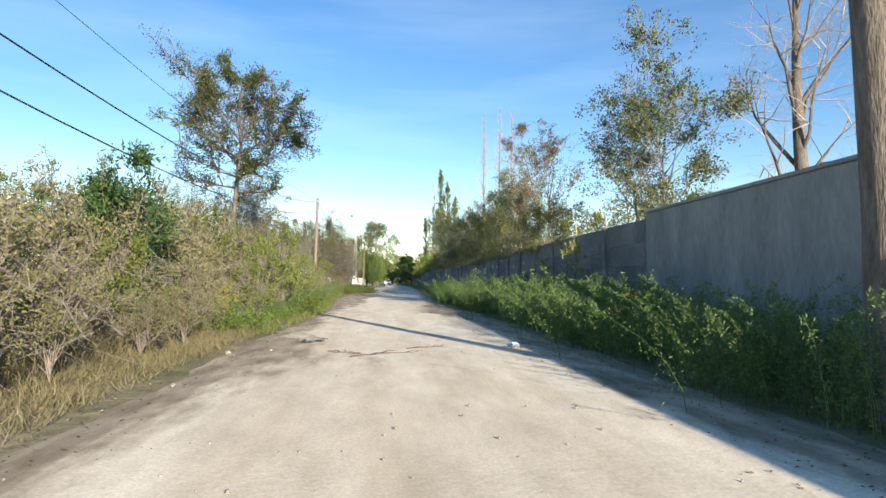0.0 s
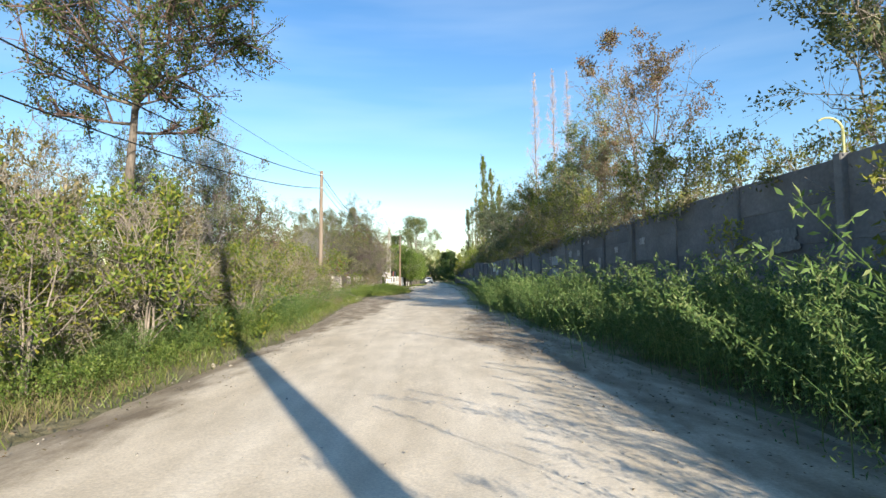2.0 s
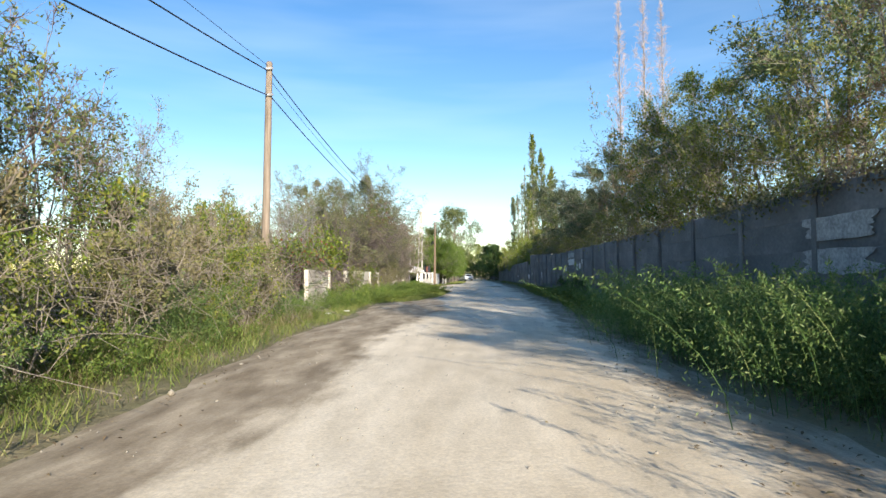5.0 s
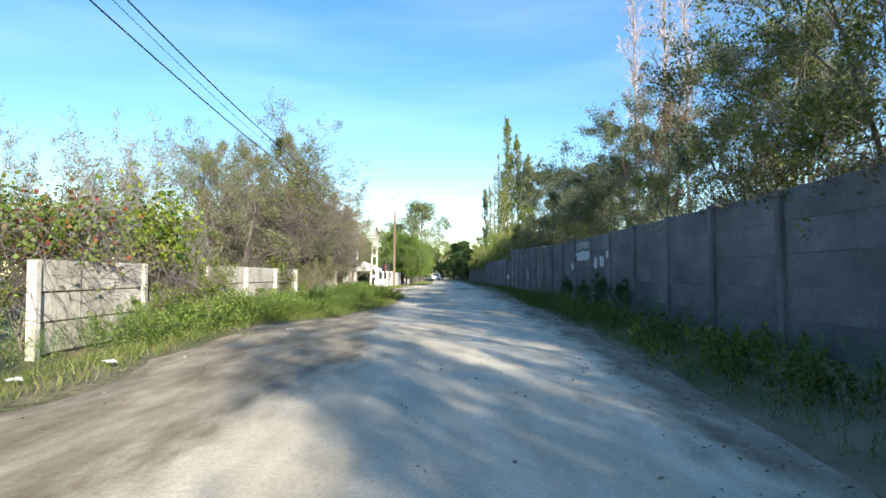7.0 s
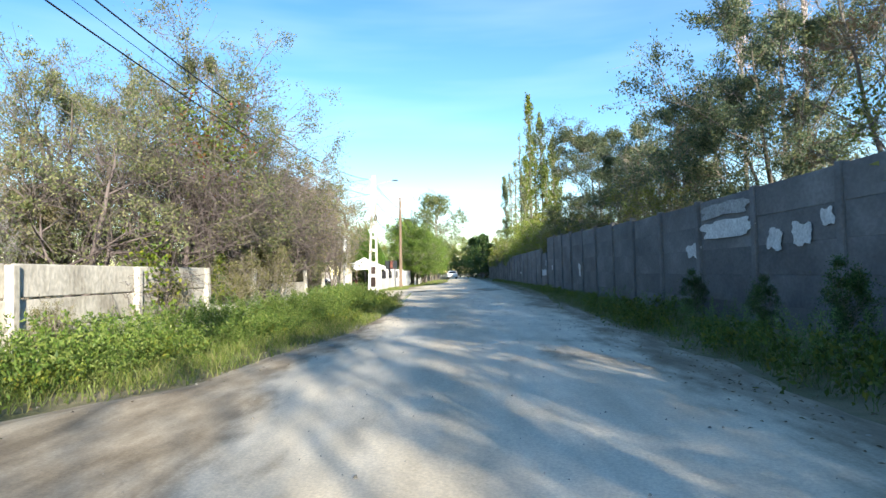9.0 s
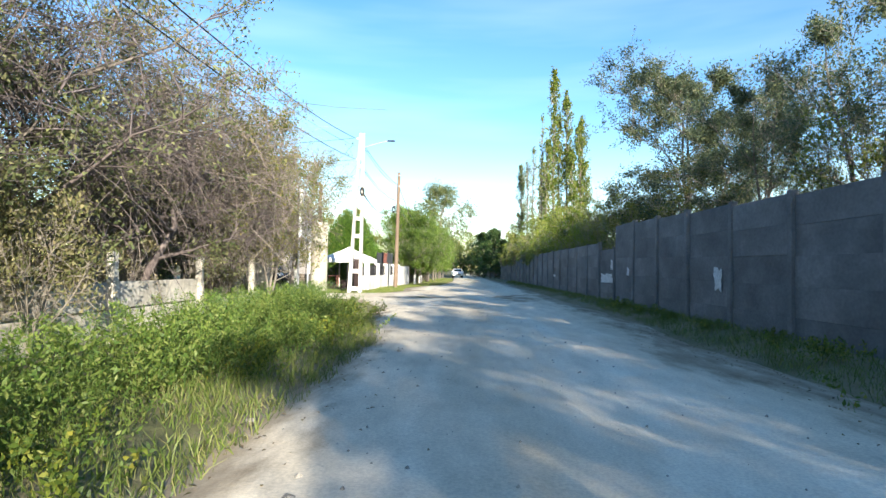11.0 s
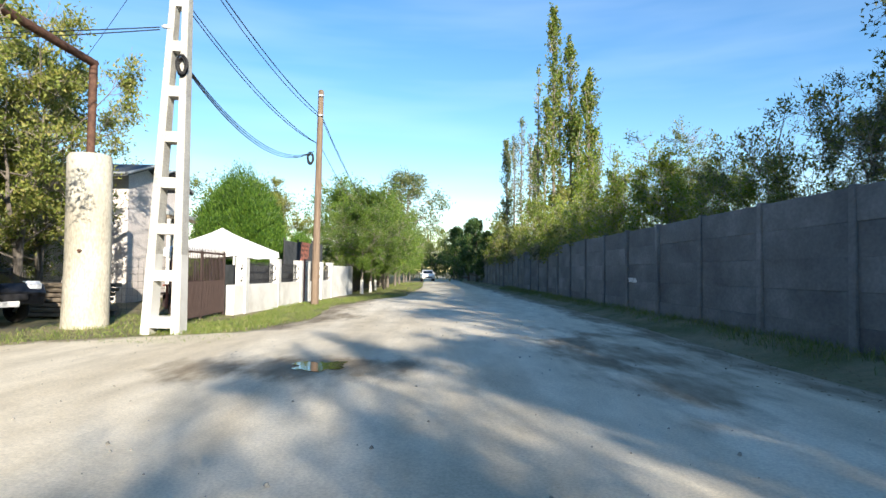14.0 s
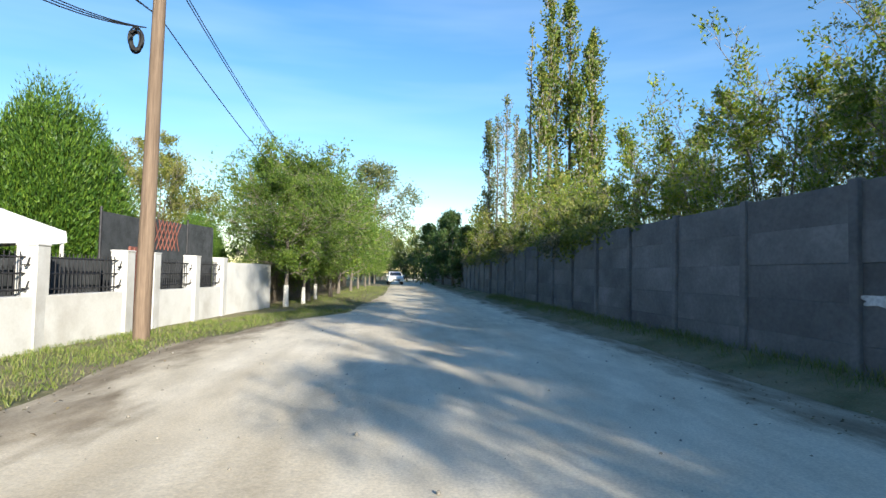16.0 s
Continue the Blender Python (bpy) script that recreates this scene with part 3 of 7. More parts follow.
MUD = [(-0.9, 11.3, 0.9, 1.5, 0.95), (-0.6, 89.2, 1.9, 1.4, 1.1), (3.9, 90.5, 1.1, 4.5, 1.1), (3.4, 60.0, 0.9, 3.0, 0.6), (2.9, 25.5, 0.9, 1.6, 0.9), (0.9, 10.2, 0.9, 0.8, 0.55), (-1.2, 97.5, 1.4, 1.5, 0.6), (4.4, 72.0, 0.9, 4.0, 0.5)]


def track(y0, y1, dy, n):
    """The track between its ragged edges, softly uneven; its sides dip under the soil. "wear" tells wheel-worn gravel from trodden earth."""
    v, q, wear = [], [], []
    ys = np.arange(y0, y1 + dy, dy)
    for y in ys:
        a = lerp_rows(LEFT_EDGE, y) + 0.3 * noise.noise((y * 0.5, 1.7, 0)) + 0.12 * noise.noise((y * 2.1, 4.7, 0))
        b = lerp_rows(RIGHT_EDGE, y) + 0.3 * noise.noise((y * 0.45, 9.7, 0)) + 0.12 * noise.noise((y * 1.9, 7.7, 0))
        ra, rb = lerp_rows(ROAD_L, y), lerp_rows(ROAD_R, y)
        for i in range(n):
            u = i / (n - 1)
            x = a + (b - a) * u
            edge = min(1.0, 10 * u, 10 * (1 - u))
            h = 0.03 * edge - 0.05 * (1 - edge) + 0.02 * (noise.noise((x * 0.6, y * 0.22, 2)) + 0.15 * noise.noise((x * 1.5, y * 0.8, 5))) * edge
            v.append((x, y, h))
            w = 0.5 + 0.8 * min(x - ra, rb - x) + 0.3 * noise.noise((x * 0.9, y * 0.3, 8)) + 0.2 * noise.noise((x * 2.3, y * 1.1, 3))
            # damp muddy hollows
            mud = sum(k * math.exp(-((x - mx_) / sx_) ** 2 - ((y - my_) / sy_) ** 2) for mx_, my_, sx_, sy_, k in MUD)
            w = min(w, 1.0) - mud * (0.75 + 0.9 * noise.noise((x * 1.4, y * 0.7, 11)))
            wear.append(max(0.0, min(1.0, w)))
    for j in range(len(ys) - 1):
        for i in range(n - 1):
            q.append((j * n + i, j * n + i + 1, (j + 1) * n + i + 1, (j + 1) * n + i))
    me = mesh_quads("road", v, q, M_ROAD, True)
    me.attributes.new("wear", "FLOAT", "POINT").data.foreach_set("value", np.array(wear, np.float32))
    return new("road", me)


road = track(-20, 240, 0.5, 46)
tagged(road, "pale unpaved gravel track with brown earth along its edges", "road", kind="structure")


# ---- concrete fence beside the track ----
WALL_X = 7.2
fence = tagged(new("wall_precast"), "tall dark grey precast concrete fence of posts and stacked slabs", "fence", kind="structure")


def slab_mesh(name, length, height, thick=0.06):
    bm = box(bmesh.new(), 0, 0, 0, thick, length, height - 0.001, 0.005)
    me = bpy.data.meshes.new(name)
    bm.to_mesh(me)
    bm.free()
    me.materials.append(M_CONC)
    return me


def post_mesh(name, height):
    bm = box(bmesh.new(), 0, 0, height / 2 - 0.2, 0.15, 0.15, height + 0.4, 0.014)
    me = bpy.data.meshes.new(name)
    bm.to_mesh(me)
    bm.free()
    me.materials.append(M_CONC)
    return me


ROWS_UP = 5
wob = random.Random(4)
bays = []            # start, length, top
y = 14.62
while y < 49:
    bays.append((y, 2.7092, 2.86 - 0.008 * (y - 14.6)))
    y += 2.7092
while y < 128:
    top = 2.2 if 84 < y < 86 else 2.52 if y > 84 else 2.58 if y < 66 else round(2.58 + 0.027 * (y - 66), 2)
    bays.append((y, 2.36, top))
    y += 2.36
slab_cache = {}
for i, (y0, ln, top) in enumerate(bays):
    key = (ln, round(top, 2))
    if key not in slab_cache:
        slab_cache[key] = (slab_mesh("panel", ln - 0.1, top / ROWS_UP), post_mesh("post", top + 0.06))
    for r in range(ROWS_UP):
        p_ = part("panel", slab_cache[key][0], None, fence)
        p_.matrix_basis = pose(WALL_X + wob.uniform(-0.007, 0.007), y0 + ln / 2, top / ROWS_UP * (r + 0.5) + 0.02, 0, wob.uniform(-0.25, 0.25), wob.uniform(-0.15, 0.15))
    p_ = part("post", slab_cache[key][1], None, fence)
    p_.matrix_basis = pose(WALL_X - 0.02, y0, 0, 0, wob.uniform(-0.8, 0.8), 0)
# the fence goes on to the bend of the track
bm = bmesh.new()
for k in range(30):
    box(bm, WALL_X, 128.2 + 2.36 * k + 1.18, 1.25, 0.06, 2.24, 2.5)
    box(bm, WALL_X - 0.02, 128.2 + 2.36 * k, 1.25, 0.15, 0.15, 2.6)
tagged(part("far_bays", bm, M_CONC, fence), kind="stuff")

render_wall = bmesh.new()
box(render_wall, WALL_X + 0.06, -6.7, 1.2, 0.26, 42.6, 3.6, 0.02)
wall_r = part("wall_rendered", render_wall, M_PLASTER)
tagged(wall_r, "tall grey cement-rendered wall with rain streaks", "wall", kind="structure")
cap = part("coping", boxes((WALL_X + 0.06, -6.7, 3.03, 0.32, 42.6, 0.07), bevel=0.012), M_PLASTER, wall_r)


def torn_patch(y0, y1, z0, z1, seed, material, label, category="poster remnant"):
    """A ragged scrap of paper or paint that clings to the slabs: a rough oblong with bites torn out of its edge."""
    bm = bmesh.new()
    ring = []
    for i in range(56):
        a = 2 * math.pi * i / 56
        ca, sa = math.cos(a), math.sin(a)
        r = 1 / max(abs(ca), abs(sa)) ** 0.9
        r *= 0.88 + 0.4 * noise.noise((ca * 1.3 + seed * 7, sa * 1.3, 1)) + 0.22 * noise.noise((ca * 2.6, sa * 2.6 + seed * 5, 2)) + 0.05 * noise.noise((ca * 6, sa * 6, seed))
        ring.append(bm.verts.new((0, (y0 + y1) / 2 + (y1 - y0) / 2 * min(1.1, ca * r), (z0 + z1) / 2 + (z1 - z0) / 2 * max(-1, min(1, sa * r)))))
    bm.faces.new(ring)
    bm.normal_update()
    bmesh.ops.solidify(bm, geom=bm.faces[:], thickness=0.004)
    ob = part("paper_scrap", bm, material)
    ob.matrix_basis = pose(WALL_X - 0.055, 0, 0)
    return tagged(ob, label, category, "scraps on the fence")


torn_patch(61.75, 63.85, 1.78, 2.15, 1, M_PAPER, "torn white poster remnant on dark concrete slabs")
torn_patch(61.75, 63.85, 2.2, 2.5, 2, M_PALEPAINT, "pale grey poster remnant peeling from a concrete slab", "poster remnant")
torn_patch(63.9, 64.7, 1.4, 1.75, 3, M_PAPER, "small torn white paper scrap on concrete")
torn_patch(60.75, 61.2, 1.45, 1.85, 4, M_PAPER, "small torn white paper scrap on concrete")
torn_patch(59.95, 60.5, 1.5, 1.9, 5, M_PAPER, "small torn white paper scrap on concrete")
torn_patch(59.4, 59.7, 1.75, 2.05, 6, M_PAPER, "small torn white paper scrap on concrete")
torn_patch(37.3, 39.5, 1.78, 2.2, 7, M_PALEPAINT, "faded pale paint on a fence slab", "paint patch")
torn_patch(37.3, 39.5, 1.2, 1.65, 8, M_PALEPAINT, "faded pale paint on a fence slab", "paint patch")
torn_patch(85.4, 87.45, 0.5, 0.86, 17, M_GREYPAINT, "faded pale paint low on the fence", "paint patch")
torn_patch(85.4, 87.45, 0.9, 1.3, 10, M_PAPER, "torn white paper strip low on the fence")
torn_patch(85.38, 85.8, 1.4, 1.8, 11, M_PAPER, "torn white paper scrap on concrete")
torn_patch(83.3, 83.6, 1.2, 1.5, 12, M_PAPER, "small torn white paper scrap on concrete")
torn_patch(76.2, 76.6, 0.9, 1.5, 13, M_PAPER, "small torn white paper scrap on concrete")
torn_patch(98.6, 99.3, 1.0, 1.15, 14, M_PAPER, "small pale scrap on the concrete fence")
torn_patch(24.0, 25.4, 1.0, 1.35, 15, M_GREYPAINT, "faded pale smear on a fence slab", "paint patch")
torn_patch(21.0, 22.0, 1.6, 2.0, 16, M_GREYPAINT, "faded pale smear on a fence slab", "paint patch")


for k, (y0_, z0_, w_, h_) in enumerate(((35.1, 2.02, 0.5, 0.26), (33.85, 2.02, 0.42, 0.24), (33.2, 2.4, 0.16, 0.1), (32.6, 2.4, 0.18, 0.12), (27.3, 2.08, 0.4, 0.2),
                                        (29.5, 1.95, 0.3, 0.2), (26.3, 2.55, 0.14, 0.16), (25.1, 2.55, 0.12, 0.25), (31.2, 1.5, 0.3, 0.4), (34.95, 1.45, 0.35, 0.4))):
    torn_patch(y0_, y0_ + w_, z0_, z0_ + h_, 40 + k, M_PALEPAINT, "small flaking pale paint mark on a fence slab", "paint patch")


def curved_arm(y0):
    """A bent steel arm on top of a fence post, leaning out over the track."""
    t = Tubes()
    a = np.linspace(0, 2.2, 9)
    pts = [(0, 0, 0), (0, 0, 0.35)] + [(-0.16 + 0.16 * math.cos(k), 0.05 * k, 0.34 + 0.18 * math.sin(k)) for k in a]
    t.add(pts, [0.02] * 2 + [0.02 - 0.001 * i for i in range(9)], 7)
    ob = part("steel_arm", t.mesh("steel_arm", M_YELLOW), None)
    ob.matrix_basis = pose(WALL_X - 0.02, y0, 2.86)
    return tagged(ob, "bent yellow-green steel arm on top of a fence post", "bracket", "arms on the fence")


curved_arm(17.33)
curved_arm(20.04)

# ---- old cream fence on the other side ----
old = tagged(new("wall_old"), "low cream concrete slab fence, weathered and chipped", "fence", kind="structure")
OLD_X = -4.55
ob_y = 49.4
orr = random.Random(8)
while ob_y < 81:
    gap = 52 < ob_y < 54
    if not gap and ob_y < 78:
        rows_left = 3 if ob_y < 65 else (1, 2, 2, 1)[int((ob_y - 65) / 3.3) % 4]      # upper slabs have fallen further on
        for r, (z0, h) in enumerate(((0.0, 0.48), (0.5, 0.46), (0.98, 0.5))[:rows_left]):
            bm = box(bmesh.new(), 0, 0, 0, 0.07, 3.16, h, 0.015)
            for v_ in bm.verts:
                v_.co.z += 0.02 * noise.noise((v_.co.y + ob_y, r * 3.1, 1))
            s_ = part("panel", bm, M_CREAM, old)
            s_.matrix_basis = pose(OLD_X + orr.uniform(-0.03, 0.03), ob_y + 1.65, z0 + h / 2 + 0.02, 0, orr.uniform(-2, 2), orr.uniform(-0.6, 0.6))
    bm = box(bmesh.new(), 0, 0, 0.66, 0.15, 0.15, 1.66, 0.02)
    s_ = part("post", bm, M_CREAM, old)
    s_.matrix_basis = pose(OLD_X + 0.05, ob_y, 0, 0, orr.uniform(-2.5, 2.5), 0)
    ob_y += 3.3


# ---- poles and cables ----
def wood_pole(x, y, h, r, label, lean=(0, 0), wood=None):
    root = tagged(new("utility_pole"), label, "utility pole", "utility poles")
    t = Tubes()
    k = np.linspace(0, 1, 7)
    t.add(np.stack([lean[0] * k, lean[1] * k, -0.3 + (h + 0.3) * k], 1), r * (1 - 0.32 * k), 12)
    part("shaft", t.mesh("shaft", wood or M_WOOD), None, root)
    bm = cylinder(bmesh.new(), (lean[0], lean[1], h - 0.01), (lean[0], lean[1], h + 0.03), r * 0.68, r * 0.5, 12)
    part("cap", bm, M_WOOD, root)
    for z in (h - 0.2, h - 0.95):
        bm = boxes((lean[0] + 0.02, lean[1] - r * 0.9, z, 0.16, 0.05, 0.07), bevel=0.01)
        cylinder(bm, (lean[0] + 0.08, lean[1] - r, z), (lean[0] + 0.16, lean[1] - r, z), 0.025, seg=8)
        part("cable_clamp", bm, M_GALV, root)
    root.matrix_basis = pose(x, y, 0)
    return root


P1 = (-4.45, 44.9, 7.3)
wood_pole(*P1, 0.13, "tall weathered wooden utility pole beside the hedge", (0.12, 0), M_WOODGREY)
P2 = (-3.08, 103.7, 8.0)
wp2 = wood_pole(*P2, 0.15, "brown wooden utility pole with a coil of black cable", (0.1, 0))
P0 = (-5.9, -6.0, 7.0)
wood_pole(*P0, 0.13, "weathered wooden utility pole beside the hedge")
P3 = (-3.2, 136.0, 7.2)
wood_pole(*P3, 0.13, "weathered wooden utility pole among the trees")

CP = (-4.15, 93.6)
cpole = tagged(new("concrete_pole"), "cast concrete lattice pole with rectangular openings and white-painted foot", "utility pole", "utility poles")


def pole_piece(z0, z1, material, name, label=""):
    """Two tapering legs with cross webs between them."""
    bm = bmesh.new()
    H_ = 8.4

    def half(z):
        return 0.37 - 0.23 * z / H_, 0.23 - 0.11 * z / H_

    def leg(sign):
        vs = []
        for z in (z0, z1):
            hx, hy = half(z)
            w = 0.17 - 0.05 * z / H_
            for a, b in ((hx, -hy), (hx, hy), (hx - w, hy), (hx - w, -hy)):
                vs.append(bm.verts.new((sign * a, b, z)))
        for i in range(4):
            bm.faces.new((vs[i], vs[(i + 1) % 4], vs[4 + (i + 1) % 4], vs[4 + i]))
        bm.faces.new(vs[:4])
        bm.faces.new(vs[4:])

    leg(1)
    leg(-1)
    for k in range(10):
        zc = 0.1 + k * 0.92
        if z0 <= zc < z1 - 0.02:
            hx, hy = half(zc)
            w = 0.17 - 0.05 * zc / H_
            top = min(zc + 0.21, z1)
            box(bm, 0, 0, (zc + top) / 2, 2 * (hx - w) + 0.01, 2 * hy - 0.03, top - zc)
    if z1 > 7:
        box(bm, 0, 0, 7.7, 0.14, 0.16, 1.38)
    bmesh.ops.recalc_face_normals(bm, faces=bm.faces[:])
    edges = [e for e in bm.edges if abs(e.verts[0].co.z - e.verts[1].co.z) > 0.6]
    bmesh.ops.bevel(bm, geom=edges, offset=0.018, segments=2, affect="EDGES", profile=0.6)
    return part(name, bm, material, cpole, label)


pole_piece(-0.2, 1.55, M_WHITE, "foot", "white-painted concrete foot")
pole_piece(1.55, 8.4, M_POLE, "shaft")
for z in (8.1, 7.0, 6.1):
    bm = boxes((-0.2, -0.14, z, 0.16, 0.06, 0.08), bevel=0.01)
    cylinder(bm, (-0.3, -0.14, z), (-0.2, -0.14, z), 0.03, seg=8)
    part("cable_clamp", bm, M_GALV, cpole)
cpole.matrix_basis = pose(*CP, 0, 0, 1.4, 3)
# street lamp on its arm
lamp = tagged(new("street_lamp"), "grey street lamp on a thin arm on the concrete pole", "street lamp")
t = Tubes()
t.add([(0, 0, 0), (0.35, 0, 0.14), (0.9, 0.0, 0.3), (1.35, 0, 0.4)], (0.03, 0.028, 0.026, 0.024), 8)
part("arm", t.mesh("arm", M_GALV), None, lamp)
bm = boxes((1.5, 0, 0.41, 0.42, 0.15, 0.075), bevel=0.03)
part("lamp_head", bm, M_DARKMETAL, lamp)
lamp.matrix_basis = pose(CP[0] + 0.24, CP[1], 7.62, 0, 0, 0)


def coil(x, y, z, r, label):
    """Many turns of one cable wound into a loose ring."""
    t = Tubes()
    a = np.linspace(0, 2 * np.pi * 8, 190)
    rr = r * (0.9 + 0.2 * np.sin(a * 0.37) + 0.07 * np.sin(a * 1.9))
    t.add(np.stack([rr * np.cos(a) * 0.6, 0.04 * np.sin(a * 0.29), rr * np.sin(a) * 1.08], 1), [0.016] * 190, 5)
    ob = part("cable_coil", t.mesh("cable_coil", M_CABLE), None)
    ob.matrix_basis = pose(x, y, z)
    return tagged(ob, label, "cable coil", "coils on the poles")


coil(CP[0] + 0.3, CP[1] - 0.22, 5.3, 0.17, "coil of black cable on the concrete pole")
coil(P2[0] - 0.2, P2[1] - 0.26, 5.4, 0.19, "coil of black cable on the wooden pole")


def cable(a, b, sag, r=0.014, label="black overhead cable between poles"):
    t = Tubes()
    u = np.linspace(0, 1, 26)[:, None]
    pts = np.array(a) + (np.array(b) - np.array(a)) * u
    pts[:, 2] -= 4 * sag * (u * (1 - u))[:, 0]
    t.add(pts, [r] * 26, 5)
    return tagged(part("overhead_cable", t.mesh("overhead_cable", M_CABLE), None), label, "cable", "overhead cables")


cable((P0[0], P0[1], 6.3), (P1[0] + 0.1, P1[1] - 0.1, 7.05), 1.6, 0.017)
cable((P0[0], P0[1], 5.5), (P1[0] + 0.1, P1[1] - 0.1, 6.35), 1.75, 0.017)
cable((P0[0], P0[1], 7.2), (P1[0] + 0.1, P1[1] - 0.1, 7.2), 0.9, 0.007, "thin overhead wire between poles")
cable((P1[0] + 0.15, P1[1], 7.05), (CP[0] - 0.1, CP[1] - 0.2, 8.1), 1.5, 0.017)
cable((P1[0] + 0.15, P1[1], 6.35), (CP[0] - 0.1, CP[1] - 0.2, 7.0), 1.25, 0.016)
cable((P1[0] + 0.15, P1[1], 6.8), (CP[0] - 0.1, CP[1] - 0.2, 7.7), 1.5, 0.007, "thin overhead wire between poles")
for dz, sg, r in ((8.1, 0.25, 0.016), (8.0, 0.35, 0.012)):
    cable((CP[0] + 0.1, CP[1], dz), (P2[0], P2[1] - 0.1, dz - 0.95), sg, r)
for k in range(2):
    cable((CP[0] + 0.1, CP[1], 6.9 - 0.1 * k), (P2[0], P2[1] - 0.1, 6.0), 0.35 + 0.06 * k, 0.012)
for k in range(5):
    cable((CP[0] + 0.2, CP[1], 5.5 - 0.02 * k), (P2[0] - 0.1, P2[1] - 0.1, 5.7), 0.8 + 0.022 * k + 0.03 * (k % 2), 0.010, "thin black telephone cable hanging between poles")
for k, (z0, z1) in enumerate(((7.2, 6.4), (7.1, 6.3), (6.0, 5.5))):
    cable((P2[0] + 0.1, P2[1], z0 - 0.05), (P3[0], P3[1], z1), 0.9, 0.012)
for z0, yy, z1, sg in ((8.15, 90.5, 7.2, 0.5), (7.0, 92.0, 6.6, 0.5), (6.15, 92.6, 5.9, 0.4), (6.1, 92.2, 5.8, 0.55)):
    cable((CP[0] - 0.25, CP[1], z0), (-24, yy, z1), sg, 0.012, "black service cable running to a house")
cable((CP[0] - 0.2, CP[1], 7.9), (-9.0, 96.5, 4.6), 0.2, 0.006, "thin wire from the concrete pole")

# ---- gate arch: two thick concrete columns and a pipe ----


def column(x, y, h, label):
    root = tagged(new("concrete_column"), label, "column", "gate columns")
    t = Tubes()
    zs = np.array([-0.1, 0.1, 0.5, 1.4, 2.6, h - 0.1, h - 0.02, h])
    t.add(np.stack([0.02 * np.sin(zs), 0 * zs, zs], 1), [0.47, 0.46, 0.455, 0.45, 0.445, 0.44, 0.40, 0.0], 24)
    part("shaft", t.mesh("shaft", M_OLDCOL), None, root)
    bm = cylinder(bmesh.new(), (0.1, -0.44, 1.62), (0.1, -0.5, 1.62), 0.035, seg=8)
    part("bolt", bm, M_RUST, root)
    root.matrix_basis = pose(x, y, 0)
    return root


C1, C2 = (-6.35, 94.75), (-6.9, 86.8)
column(*C1, 3.75, "thick round pale concrete gate column with stains")
column(*C2, 3.75, "thick round grey concrete gate column half hidden by branches")
arch = tagged(new("pipe_arch"), "rusty steel pipe arch over a side entrance", "gate arch")
t = Tubes()
t.add([(C1[0], C1[1], 3.7), (C1[0], C1[1], 4.8), (C1[0], C1[1], 5.75)], (0.085, 0.085, 0.085), 10)
part("upright", t.mesh("upright", M_RUST), None, arch)
t = Tubes()
t.add([(C2[0], C2[1], 3.7), (C2[0], C2[1], 4.8), (C2[0], C2[1], 5.9)], (0.085, 0.085, 0.085), 10)
part("upright", t.mesh("upright", M_RUST), None, arch)
t = Tubes()
t.add([(C1[0], C1[1] + 0.05, 5.78), ((C1[0] + C2[0]) / 2, (C1[1] + C2[1]) / 2, 5.86), (C2[0], C2[1] - 0.05, 5.92)], (0.09, 0.09, 0.09), 10)
part("crossbar", t.mesh("crossbar", M_RUST), None, arch)
t = Tubes()
d_ = np.array([C2[0] - C1[0], C2[1] - C1[1], 0.14])
c1_ = np.array([C1[0], C1[1], 5.78])
t.add([c1_ + d_ * 0.42, c1_ + d_ * 0.55 + (0, 0, 0.34), c1_ + d_ * 0.72], (0.03, 0.03, 0.03), 6)
part("brace", t.mesh("brace", M_RUST), None, arch)

# ---- roadside sign ----
board = tagged(new("roadside_sign"), "large white printed sign board on two steel posts behind branches", "sign")
SA, SB = np.array((-4.7, 86.3)), np.array((-4.05, 82.3))
sv = SB - SA
ln_ = float(np.linalg.norm(sv))
ang = math.degrees(math.atan2(sv[1], sv[0]))
bm = boxes((0, 0, 3.1, ln_, 0.05, 1.6), bevel=0.008)
part("panel", bm, M_SIGN, board)
bm = boxes((0, -0.02, 3.9, ln_ + 0.06, 0.08, 0.04), (0, -0.02, 2.3, ln_ + 0.06, 0.08, 0.04), (-ln_ / 2, -0.02, 3.1, 0.04, 0.08, 1.56), (ln_ / 2, -0.02, 3.1, 0.04, 0.08, 1.56))
part("frame", bm, M_GALV, board)
for sx in (-ln_ / 2 + 0.12, ln_ / 2 - 0.4):
    part("post", cylinder(bmesh.new(), (sx, -0.08, -0.2), (sx, -0.08, 3.9), 0.04, seg=10), M_GALV, board)


def words(text, x, z, size, material):
    cu = bpy.data.curves.new("lettering", "FONT")
    cu.body, cu.size, cu.extrude, cu.align_x = text, size, 0.002, "RIGHT"
    tmp = bpy.data.objects.new("lettering", cu)
    scene.collection.objects.link(tmp)
    me = bpy.data.meshes.new_from_object(tmp.evaluated_get(bpy.context.evaluated_depsgraph_get()))
    bpy.data.objects.remove(tmp)
    me.materials.clear()
    me.materials.append(material)
    ob = part("lettering", me, None, board)
    ob.matrix_basis = Matrix.Translation((x, 0.03, z)) @ Matrix.Rotation(radians(180), 4, "Z") @ Matrix.Rotation(radians(90), 4, "X")
    return ob


